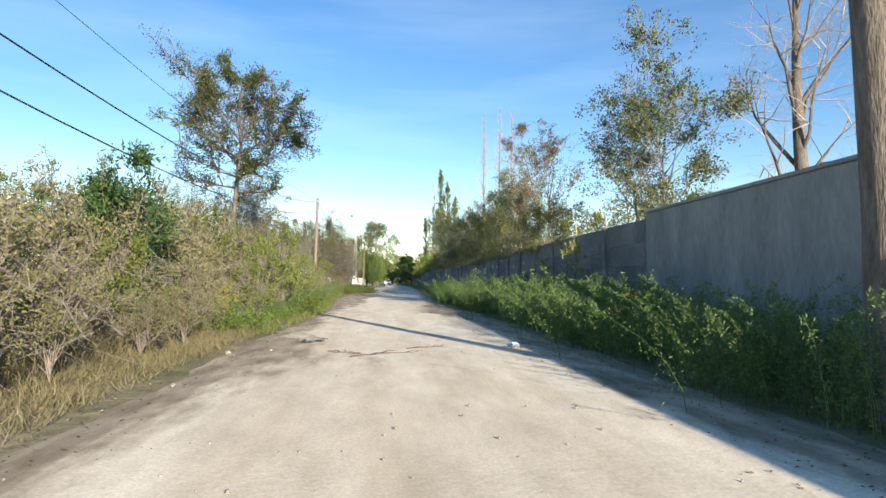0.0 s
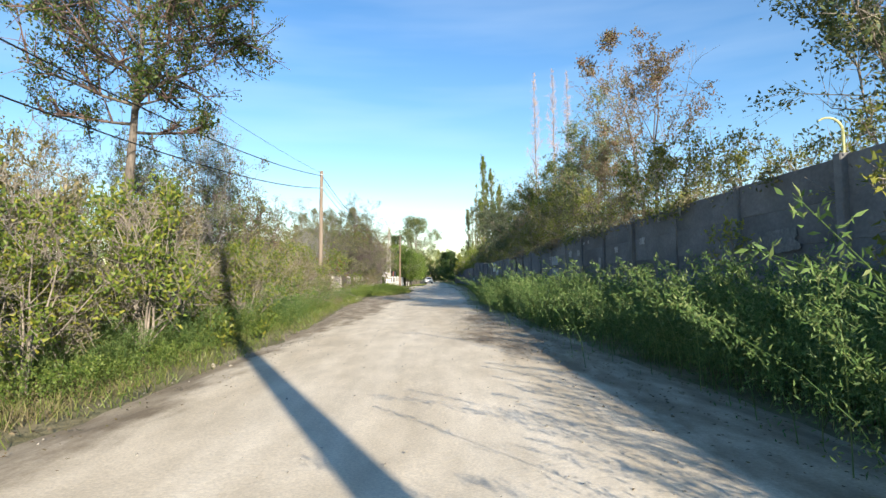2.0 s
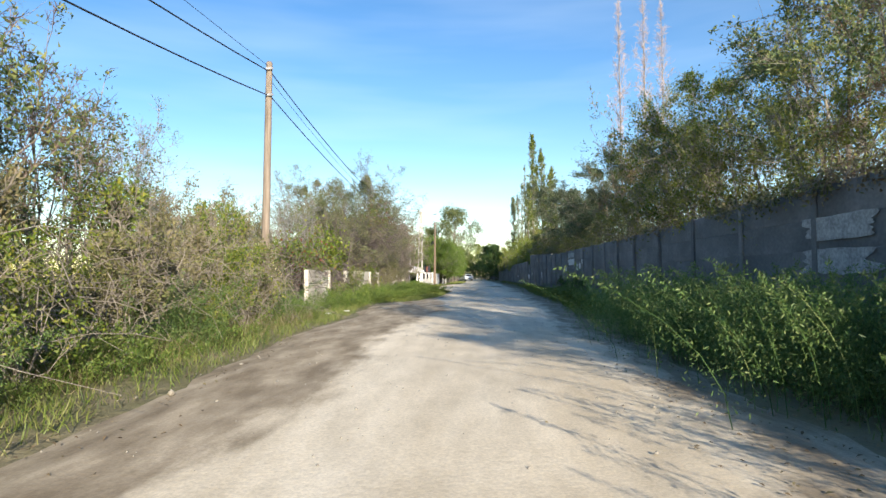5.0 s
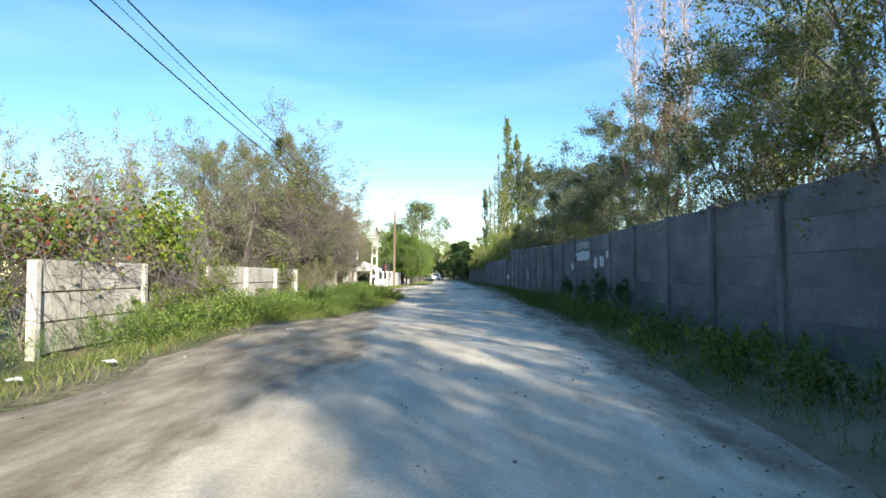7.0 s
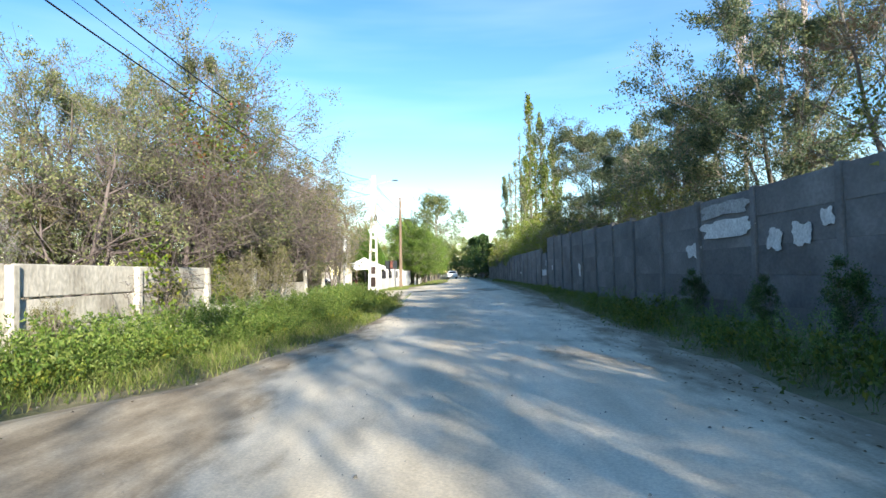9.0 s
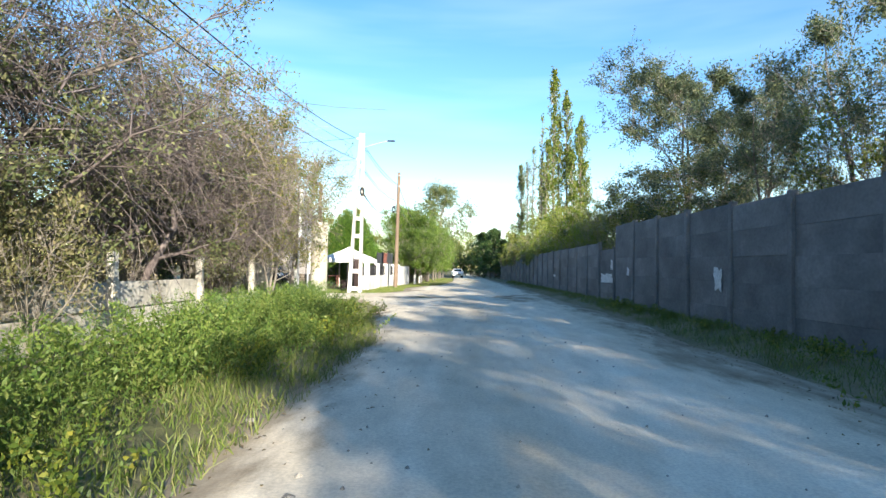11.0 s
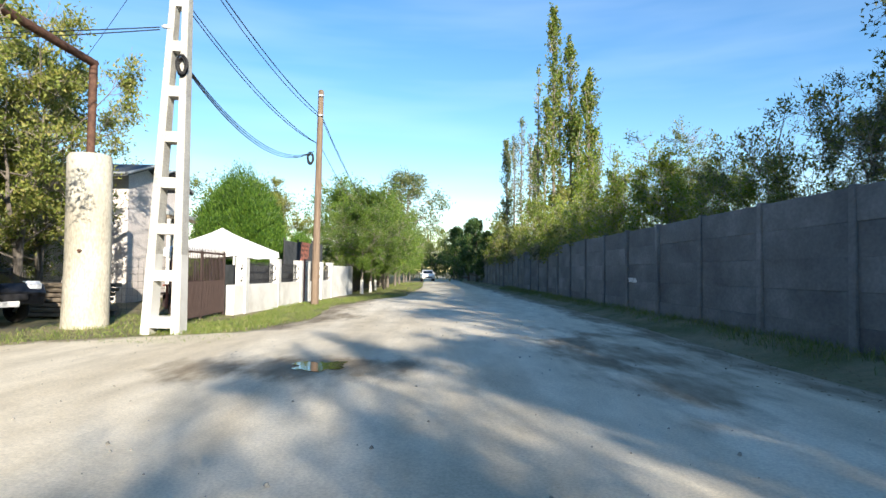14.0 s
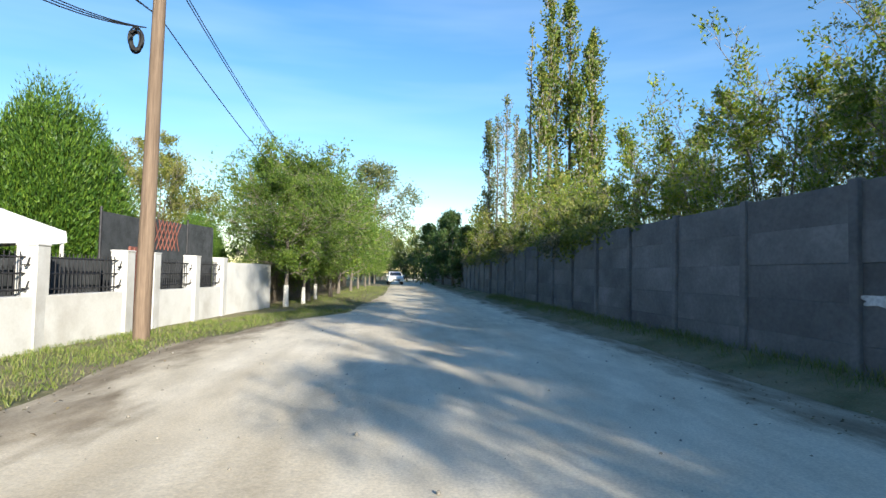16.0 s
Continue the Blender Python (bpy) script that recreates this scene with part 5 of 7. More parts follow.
over = plant("fence_bush", "olive-green bush spilling over the concrete fence", "bush", 47, 4.6, 0.07, 0.08, 2.3, 20, 7, 6, "round", L_FENCEBUSH, 9, 0.115, M_BARK, rise=0.7, stems=5,
             scatter=0.08, group="bushes behind the fence")
stand(over, 8.9, 28.5, 0)
greenbush = plant("fence_bush", "bright green bush rising behind the concrete fence", "bush", 53, 4.9, 0.07, 0.08, 2.4, 20, 8, 6, "round", L_BRIGHT, 12, 0.115, M_BARK, rise=0.7, stems=5,
                  scatter=0.08, group="bushes behind the fence")
stand(greenbush, 9.3, 106.5, 0, 1.0)

dense_far = plant("dense_tree", "dense dark green tree far along the fence", "tree", 42, 8.2, 0.15, 0.16, 3.8, 16, 6, 4, "round", L_GREEN, 15, 0.26, M_BARK, rise=0.45, stems=2, scatter=0.25)
stand(dense_far, -4, 182, 0)
over_far = plant("fence_bush", "olive-green bush spilling over the far fence", "bush", 48, 4.6, 0.07, 0.08, 2.3, 15, 5, 4, "mound", L_FENCEBUSH, 11, 0.24, M_BARK, rise=0.7, stems=5, scatter=0.16,
                 group="bushes behind the fence")
stand(over_far, 9.0, 129.0, 0)
put(acacia, 11.2, 44.5, 130, 1.0, label="tree with fine olive leaves behind the concrete fence")
put(acacia, 10.6, 56.5, 220, 0.85)
put(rusty, 10.2, 72.5, 200, 0.68, label="autumn tree with rusty brown leaves behind the fence")
put(rusty, 9.8, 39.8, 90, 0.7, label="small autumn tree with rusty leaves behind the fence")
put(wispy, 10.3, 80.6, 300, 0.9)
put(wispy, 10.9, 74.0, 160, 0.7)
put(dense, 10.8, 47.0, 80, 0.85)
put(wispy, 10.6, 93.0, 70, 0.62, label="young tree with grey-green leaves behind the concrete fence")
put(wispy, 10.2, 89.8, 190, 0.6, label="young tree with grey-green leaves behind the concrete fence")
for i, (x_, y_, s_) in enumerate(((9.0, 87.0, 0.85), (9.2, 89.0, 0.95), (9.0, 91.2, 0.9), (9.3, 96.8, 0.85))):
    put(over, x_, y_, 83 * i, s_)
put(acacia, 10.4, 102.5, 20, 0.56, label="young leafy tree behind the concrete fence")
put(dense_far, 10.0, 122.0, 120, 0.75)
for i, (x_, y_, s_, k_) in enumerate(((9.0, 25.0, 0.8, 0), (9.2, 31.0, 1.0, 0), (8.9, 36.5, 0.95, 0), (8.8, 41.5, 1.0, 0), (9.1, 46.0, 1.1, 0), (8.9, 49.5, 0.9, 0), (8.8, 54.0, 0.95, 0),
                                      (9.0, 58.8, 0.9, 0), (8.9, 71.0, 0.8, 0), (9.0, 74.0, 0.85, 0), (9.0, 82.0, 0.85, 0), (9.2, 94.5, 0.9, 0), (9.1, 100.0, 0.95, 1),
                                      (8.9, 103.5, 1.0, 1), (9.4, 109.8, 1.1, 1), (8.7, 112.5, 0.85, 0), (9.0, 116.0, 0.95, 0), (9.3, 119.5, 1.0, 1), (8.8, 124.0, 0.9, 0), 
                                      (9.2, 135.0, 1.1, 0), (9.0, 141.0, 1.1, 1), (8.6, 147.0, 1.2, 0), (9.0, 155.0, 1.3, 0), (8.5, 20.0, 0.75, 0), (9.6, 17.5, 0.8, 0))):
    put((over_far if y_ > 111 else over) if not k_ else greenbush, x_, y_, 47 * i, s_)

for i in range(18):
    put(greenbush if i % 4 else over, 8.7 + 0.3 * (i % 4), 93.5 + 2.5 * i, 71 * i, 0.6 + 0.09 * (i % 4))

# poplars
def spired(label, seed, spires, leaf, size, bark, twigs):
    """A poplar of several upright stems; each carries a slim spire of steep branches and leaves. Spires: dx, dy, height, width, lowest leaves, leaf count."""
    rng = np.random.default_rng(seed)
    stems, thin, at, ways = [], Tubes(), [], []
    for dx, dy, h, w, z0, count in spires:
        u = np.linspace(0, 1, 12)
        out = np.clip(u * 3.2, 0, 1) ** 0.8
        stem = np.stack([dx * out, dy * out, h * u], 1)
        stem[1:, :2] += np.cumsum(rng.normal(size=(11, 2)) * 0.05, axis=0)
        one = Tubes()
        one.add(stem, 0.2 * (1 - 0.95 * u) * (h / 24) + 0.012, 7)
        stems.append(one)
        limbs = int(h * 5.5)
        for k in range(limbs):
            f = rng.uniform(0, 1) ** 0.9
            z = z0 + (h - z0) * f
            i0 = min(10, int(z / h * 11))
            p = stem[i0] + (stem[i0 + 1] - stem[i0]) * (z / h * 11 - i0)
            wide = w * (0.35 + 0.65 * math.sin(math.pi * min(1, 0.25 + 0.62 * f))) * (1.0 if f < 0.85 else max(0.15, (1 - f) / 0.15))
            a = rng.uniform(0, 2 * math.pi)
            reach = wide * rng.uniform(0.5, 1.1)
            v = np.array([math.cos(a) * reach, math.sin(a) * reach, reach * rng.uniform(1.5, 2.6)])
            mid = p + v * 0.5 + np.array([math.cos(a), math.sin(a), 0]) * reach * 0.12
            thin.add([p, mid, p + v], (0.03, 0.02, 0.01), 3)
            m = int(count / limbs * rng.uniform(0.3, 1.7))
            if m:
                s_ = rng.uniform(0.15, 1.05, (m, 1))
                at.append(p + v * s_ + rng.normal(size=(m, 3)) * (0.13, 0.13, 0.2))
                ways.append(np.repeat(v[None] / np.linalg.norm(v) * 0.5, m, 0))
    root = tagged(new("poplar"), label, "tree")
    for one in stems:
        part("stem", one.mesh("stem", bark), None, root)
    tagged(part("branchwork", thin.mesh("branchwork", twigs, False), None, root), kind="stuff")
    tagged(part("crown", leaves(rng, np.concatenate(at), size, size * 0.7, "crown", leaf, 0.2, np.concatenate(ways)), None, root), kind="stuff")
    return root


poplar = spired("tall poplar with several upright leafy spires and pale bare twigs", 61,
                ((-0.9, 0.0, 27.2, 1.0, 3.5, 4000), (0.75, 0.4, 24.6, 1.0, 3.0, 3400), (2.4, -0.3, 21.0, 1.15, 2.5, 4200), (-2.3, 0.2, 21.5, 0.5, 2.5, 450), (-1.9, -0.9, 18.0, 0.8, 2.5, 1500),
                 (0.1, 1.0, 22.0, 0.8, 2.5, 1700), (3.1, 0.7, 15.5, 1.15, 2.0, 3000), (1.5, -1.0, 16.5, 0.9, 2.0, 2200)), L_POPLAR, 0.28, M_BARK, M_PALETWIG)
stand(poplar, 14.3, 138.5, 0)
poplar_g = spired("slender half-bare poplar with grey twigs and green outer spires", 67,
                  ((0.0, 0.0, 20.6, 0.8, 5.0, 900), (-0.8, 0.3, 18.5, 0.6, 5.0, 700), (-1.7, 0.0, 17.8, 0.85, 2.5, 3600), (1.9, 0.1, 16.8, 0.95, 2.5, 4200), (0.9, -0.3, 18.8, 0.55, 4.0, 900)),
                  L_GREYGREEN, 0.23, M_BARK, M_PALETWIG)
stand(poplar_g, 12.8, 154.5, 0)
bare_poplar = plant("bare_poplar", "tall slender bare poplar with pale pinkish twigs", "tree", 71, 22.5, 0.09, 0.35, 1.5, 48, 7, 4, "column", L_RED, 0, 0.1, M_BARKPALE, M_PINKTWIG, rise=1.1, thickness=1.6,
                    wobble=0.006)
stand(bare_poplar, 12.9, 73.4, 0)
put(bare_poplar, 15.1, 74.6, 120, 1.04)
put(bare_poplar, 17.0, 76.2, 240, 1.05)
put(bare_poplar, 17.6, 172, 60, 1.0)

# dark conifer and bushes at the far bend
conifer = plant("dark_conifer", "dark green shaggy conifer at the end of the fence", "tree", 73, 7.2, 0.14, 0.05, 2.6, 26, 6, 4, "egg", L_DARK, 14, 0.26, M_BARK, rise=0.2, scatter=0.16, clump=0)
stand(conifer, 6.9, 150, 0)
put(conifer, 7.4, 144, 80, 0.75)
put(conifer, 6.6, 158, 150, 1.05)
put(conifer, 5.6, 178, 150, 1.15)

# ---- hedge and trees on the other side ----
tree_a = plant("hedge_tree", "tall open tree with a pale forked trunk and green leaf clumps", "tree", 81, 10.0, 0.17, 0.5, 3.5, 28, 9, 8, "round", L_TREEA, 23, 0.10, M_BARK, M_TWIGBROWN, thickness=2.0,
               rise=0.12, scatter=0.09, clump=1.1, fill=0.75, small=False, keep=lambda p, r: r.random(len(p)) < np.clip(1.5 - (p[:, 2] - 7.0) / 5.0, 0.35, 1))
stand(tree_a, -6.0, 27.0, 10)

thicket = plant("thicket_bush", "olive and brown thicket bush with grey twigs", "bush", 83, 2.7, 0.04, 0.04, 1.5, 21, 6, 5, "mound", L_OLIVE, 10, 0.08, M_TWIG, M_TWIG, rise=0.8, stems=7,
                scatter=0.06, group="hedge bushes")
stand(thicket, -4.6, 17.0, 0)
dry = plant("dry_bush", "dry brown weedy bush with withered leaves", "bush", 89, 1.8, 0.02, 0.03, 1.15, 20, 6, 6, "mound", L_DRYOLIVE, 8, 0.065, M_TWIG, M_TWIG, rise=0.9, stems=9, scatter=0.08,
            group="hedge bushes")
stand(dry, -3.8, 7.5, 0)
green = plant("green_bush", "dense dark green bush in the hedge", "bush", 97, 3.9, 0.05, 0.05, 1.45, 24, 6, 5, "mound", L_DARK, 20, 0.11, M_TWIG, M_TWIG, rise=0.85, stems=5, scatter=0.12,
              group="hedge bushes")
stand(green, -4.5, 13.2, 0)
twiggy = plant("bare_shrub", "tall shrub of bare grey twigs with few leaves", "bush", 101, 5.6, 0.05, 0.08, 1.9, 21, 8, 8, "vase", L_GREYGREEN, 3.4, 0.085, M_GREYTWIG, M_GREYTWIG, rise=0.95, stems=7,
               scatter=0.08, group="bare shrubs")
stand(twiggy, -7.4, 33.0, 0)
leafy = plant("hedge_shrub", "tall shrub with light green and grey leaves", "bush", 103, 6.0, 0.06, 0.12, 1.7, 24, 7, 5, "round", L_LEAFY, 4.2, 0.11, M_TWIG, M_TWIGBROWN, rise=0.85, stems=4,
              scatter=0.08, group="hedge shrubs")
stand(leafy, -5.6, 36.2, 0)
yellow = plant("yellow_green_bush", "low yellow-green leafy bush at the hedge foot", "bush", 107, 1.3, 0.02, 0.04, 0.8, 18, 5, 4, "mound", L_YELLOW, 10, 0.09, M_TWIG, M_TWIG, rise=0.7, stems=6,
               scatter=0.08, group="hedge bushes")
stand(yellow, -3.6, 21.0, 0)

lush = plant("thicket_bush", "leafy green thicket bush in the hedge", "bush", 84, 2.5, 0.04, 0.04, 1.4, 21, 6, 4, "mound", L_GREEN, 13, 0.095, M_TWIG, M_TWIG, rise=0.8, stems=6, scatter=0.08,
             group="hedge bushes")
stand(lush, -5.2, 20.8, 0)
spots = random.Random(12)
hedge = [
    (dry, -3.1, 6.4, 0.6), (dry, -3.1, 8.6, 0.65), (dry, -3.1, 10.7, 0.6), (dry, -3.1, 13.0, 0.6), (dry, -3.2, 15.2, 0.6), (dry, -3.3, 20.2, 0.6), (dry, -3.8, 22.6, 0.9), (dry, -3.9, 25.4, 0.9),
    (lush, -4.4, 14.8, 0.8), (thicket, -4.6, 10.6, 0.8), (thicket, -4.5, 7.0, 0.75), (thicket, -4.2, 40.0, 0.6), (lush, -4.2, 36.8, 0.6), (thicket, -4.1, 31.4, 0.6), (lush, -4.1, 26.6, 0.6),
    (dry, -4.6, 64.5, 0.8), (lush, -4.9, 66.8, 0.7), (dry, -4.4, 70.5, 0.9), (thicket, -4.9, 74.0, 0.75), (dry, -4.5, 78.0, 0.9),
    (lush, -9.0, 86.5, 1.1), (lush, -10.5, 84.0, 1.2), (green, -12.0, 88.5, 0.8), (lush, -8.8, 90.5, 0.8), (green, -11.0, 81.0, 0.9), (lush, -9.0, 78.0, 1.1), (lush, -13.0, 80.0, 1.3),
    (thicket, -9.5, 50.5, 1.3), (lush, -10.5, 54.0, 1.3), (thicket, -9.8, 61.0, 1.3), (lush, -10.0, 66.5, 1.3), (green, -12.0, 58.0, 0.9), (green, -12.5, 64.0, 0.9),
    # template, x, y, scale
    (dry, -3.6, 4.6, 0.95), (thicket, -4.7, 5.6, 0.95), (thicket, -3.7, 9.6, 0.6), (dry, -4.7, 9.2, 1.45), (dry, -4.6, 12.0, 1.4), (dry, -4.5, 14.6, 1.4), (lush, -3.7, 11.8, 0.6), (dry, -3.5, 14.0, 0.85), (dry, -3.9, 16.0, 1.0), (dry, -3.5, 18.2, 0.8),
    (thicket, -5.6, 8.0, 1.0), (lush, -6.2, 11.0, 1.1), (lush, -6.4, 15.5, 1.15), (lush, -4.5, 19.6, 1.0), (thicket, -6.2, 19.0, 1.2), (thicket, -4.7, 22.2, 1.05),
    (thicket, -6.2, 23.2, 1.15), (lush, -4.6, 24.8, 1.1), (thicket, -4.9, 27.4, 1.05), (lush, -4.7, 30.0, 1.1), (thicket, -6.4, 30.6, 1.25), (thicket, -4.7, 32.8, 1.0),
    (thicket, -4.8, 35.4, 0.95), (lush, -5.0, 38.6, 1.0), (thicket, -5.0, 41.4, 0.95), (lush, -5.4, 44.0, 0.9), (thicket, -6.4, 47.0, 1.1), 
    (green, -7.2, 12.5, 0.9), (green, -8.0, 17.5, 0.95), (leafy, -6.6, 28.6, 0.78), (leafy, -5.4, 33.2, 0.95), (leafy, -5.6, 38.8, 0.95), (leafy, -7.6, 40.5, 0.9), (leafy, -9.0, 22.0, 0.75),
    (twiggy, -6.8, 36.0, 1.05), (twiggy, -8.0, 38.0, 1.1), (twiggy, -6.4, 42.0, 0.72), (twiggy, -9.0, 30.0, 1.0), (twiggy, -6.8, 21.5, 0.72), (twiggy, -7.0, 25.0, 0.75), (twiggy, -8.8, 14.0, 0.8),
    (twiggy, -5.8, 31.4, 0.8), (twiggy, -9.4, 34.5, 1.1), (twiggy, -8.4, 43.5, 0.85),
    (yellow, -3.5, 23.5, 0.6), (yellow, -3.6, 30.8, 0.7), (yellow, -4.0, 40.4, 0.8), (yellow, -3.5, 16.5, 0.7), (yellow, -5.0, 43.2, 1.3),
    (dry, -3.7, 28.0, 0.95), (dry, -3.8, 33.4, 1.0), (dry, -3.9, 38.2, 1.0), (dry, -4.3, 42.6, 1.0),
    (thicket, -8.5, 21.0, 1.3), (thicket, -8.6, 34.0, 1.4), (thicket, -8.0, 46.0, 1.3),
    (lush, -14.0, 101.0, 1.1), (lush, -12.2, 102.0, 0.9), (green, -17.0, 98.0, 0.8), (green, -15.2, 95.6, 0.7), (lush, -17.5, 93.0, 1.2), (lush, -14.5, 90.5, 1.1),
    # behind and before the old cream fence
    (twiggy, -7.0, 50.0, 0.55), (twiggy, -8.6, 52.0, 0.62), (twiggy, -7.4, 55.5, 0.62), (twiggy, -8.2, 59.0, 0.75), (twiggy, -7.2, 62.2, 0.8), (twiggy, -10.0, 57.0, 0.75), (twiggy, -6.6, 57.5, 0.6), (leafy, -6.6, 48.0, 0.6),
    (lush, -5.6, 50.5, 0.95), (thicket, -5.3, 54.6, 0.9), (thicket, -6.8, 58.0, 0.9), (thicket, -7.4, 64.0, 1.1), (thicket, -6.0, 66.0, 0.9), (thicket, -7.0, 76.0, 1.2),
    (lush, -3.9, 52.2, 0.42), (lush, -3.8, 54.2, 0.5), (lush, -4.0, 55.8, 0.45), (dry, -5.4, 53.0, 1.1), (dry, -4.2, 68.0, 0.8), (dry, -4.0, 59.4, 0.35), (green, -7.8, 61.0, 0.75), 
]
for i, (tpl, x_, y_, s_) in enumerate(hedge):
    put(tpl, x_ + spots.uniform(-0.25, 0.1), y_ + spots.uniform(-0.5, 0.5), spots.uniform(0, 360), s_ * spots.uniform(0.85, 1.1), stretch=spots.uniform(0.8, 1.25))

# overgrown trees by the old fence, with dead creeper
vine_tree = plant("overgrown_tree", "wide overgrown tree with olive leaves and tangled twigs", "tree", 113, 8.0, 0.26, 0.2, 4.2, 34, 9, 8, "round", L_VINETREE, 26, 0.095, M_BARK, M_VINETWIG, rise=0.4,
                  stems=4, scatter=0.1, clump=1.3, fill=0.55, thickness=0.85)
stand(vine_tree, -6.3, 69.5, 0, 0.94)
put(vine_tree, -9.5, 73.0, 250, 1.05)
put(vine_tree, -7.4, 65.0, 200, 0.78)
put(vine_tree, -8.4, 80.5, 40, 0.62, label="small overgrown tree with yellowing leaves by the fence")

gnarled = plant("overgrown_tree", "low dark-trunked tree hung with dead creeper behind the old fence", "tree", 117, 4.6, 0.17, 0.36, 2.5, 20, 9, 7, "round", L_VINETREE, 12, 0.085, M_CREEPER, M_CREEPER, rise=0.25,
                stems=3, scatter=0.1, clump=1.2, fill=0.55, wobble=0.09, droop=0.3, limb=0.6)
stand(gnarled, -5.5, 66.6, 0)
put(gnarled, -5.4, 70.4, 130, 1.05)
put(gnarled, -5.3, 74.0, 250, 1.0)
put(gnarled, -4.9, 77.6, 40, 0.86)
put(gnarled, -6.2, 63.4, 310, 0.95)


def creeper(x, y, z, w, h, n, seed, label="tangle of dead purple-brown creeper stems in a tree", stem=None):
    """Dead creeper: thin stems that arch out and hang in a tangle."""
    rng = np.random.default_rng(seed)
    t = Tubes()
    for _ in range(n):
        p = rng.normal(size=3) * (w * 0.28, w * 0.5, h * 0.28)
        ln = h * rng.uniform(0.15, 0.5)
        u = np.linspace(0, 1, 5)[:, None]
        sw = rng.normal(size=3) * (0.9, 0.9, 0.75)
        pts = p + sw * u * ln * 1.1 + np.array([0, 0, -ln * 0.45]) * u ** 2 + np.cumsum(rng.normal(size=(5, 3)) * 0.06, axis=0)
        pts[:, 2] = np.maximum(pts[:, 2], 0.05 - z)
        t.add(pts, np.linspace(0.0075, 0.0034, 5), 3)
    ob = tagged(part("dead_creeper", t.mesh("dead_creeper", stem or M_CREEPER, False), None), kind="")
    ob.matrix_basis = pose(x, y, z)
    return tagged(ob, label, "creeper", kind="stuff")


creeper(-5.3, 68.0, 3.7, 2.6, 2.2, 620, 1)
creeper(-5.2, 65.6, 3.6, 2.2, 2.4, 520, 11)
creeper(-4.7, 78.6, 2.4, 2.2, 1.8, 420, 13)
creeper(-5.2, 70.6, 4.6, 2.8, 2.6, 560, 14)
creeper(-5.0, 75.0, 4.0, 2.8, 2.4, 520, 15)
creeper(-4.75, 63.2, 1.1, 1.4, 1.4, 260, 16)
creeper(-5.0, 72.3, 3.3, 2.6, 2.2, 560, 2)
creeper(-4.8, 76.4, 2.8, 2.4, 2.0, 620, 3)
creeper(-5.2, 50.4, 1.5, 2.2, 1.8, 520, 4)
creeper(-4.7, 54.4, 1.0, 1.3, 1.1, 420, 17, "tangle of dead purple-brown creeper stems over a gap in the fence")
for k, (x_, y_, z_, w_, h_) in enumerate(((-5.0, 77.6, 4.6, 3.0, 2.6), (-5.6, 75.2, 3.6, 3.0, 3.0), (-5.4, 82.6, 3.6, 2.4, 2.2))):
    creeper(x_, y_, z_, w_, h_, 520, 60 + k, "tangle of fine pale grey twigs in a small tree", M_FRUITTWIG)
for k in range(13):
    creeper(-4.2 - 0.25 * (k % 3), 7.0 + 3.0 * k, 0.85 + 0.2 * (k % 2), 1.9, 1.5, 260, 20 + k, "tangle of dry grey-brown creeper stems in the hedge", M_TWIG)


def creeper_leaves(name, label, mtl, x, y, z, w, h, n, size, seed):
    rng = np.random.default_rng(seed)
    at = rng.normal(size=(n, 3)) * (w * 0.3, w * 0.4, h * 0.33)
    at[:, 2] = np.maximum(at[:, 2], 0.1 - z)
    root = tagged(new(name), label, "creeper", "leafy creepers")
    part("foliage", leaves(rng, at, size, size * 0.8, "foliage", mtl, -0.2), None, root)
    t = Tubes()
    for k in range(12):
        p = rng.normal(size=3) * (w * 0.2, w * 0.3, 0.1)
        t.add([p + (0, 0, -z + 0.0 - p[2]), p * 0.6 + (0, 0, -z / 2), p + (0, 0, h * 0.2)], (0.02, 0.015, 0.006), 4)
    tagged(part("stalkwork", t.mesh("stalkwork", M_CREEPER), None, root), kind="stuff")
    root.matrix_basis = pose(x, y, z)
    return root


creeper_leaves("creeper", "bright green creeper over the fence", L_BRIGHT, -5.1, 54.6, 2.2, 1.3, 1.8, 1300, 0.125, 5)
creeper_leaves("creeper", "green creeper with red leaves over the fence", L_CREEPER, -5.25, 50.6, 2.0, 1.7, 1.2, 1500, 0.1, 6)
creeper_leaves("creeper", "bright green creeper high in a tree", L_CREEPER, -5.2, 67.6, 4.9, 2.4, 2.2, 2200, 0.10, 7)
creeper_leaves("creeper", "green creeper on the fence", L_BRIGHT, -4.6, 63.4, 1.2, 0.8, 1.4, 500, 0.11, 8)

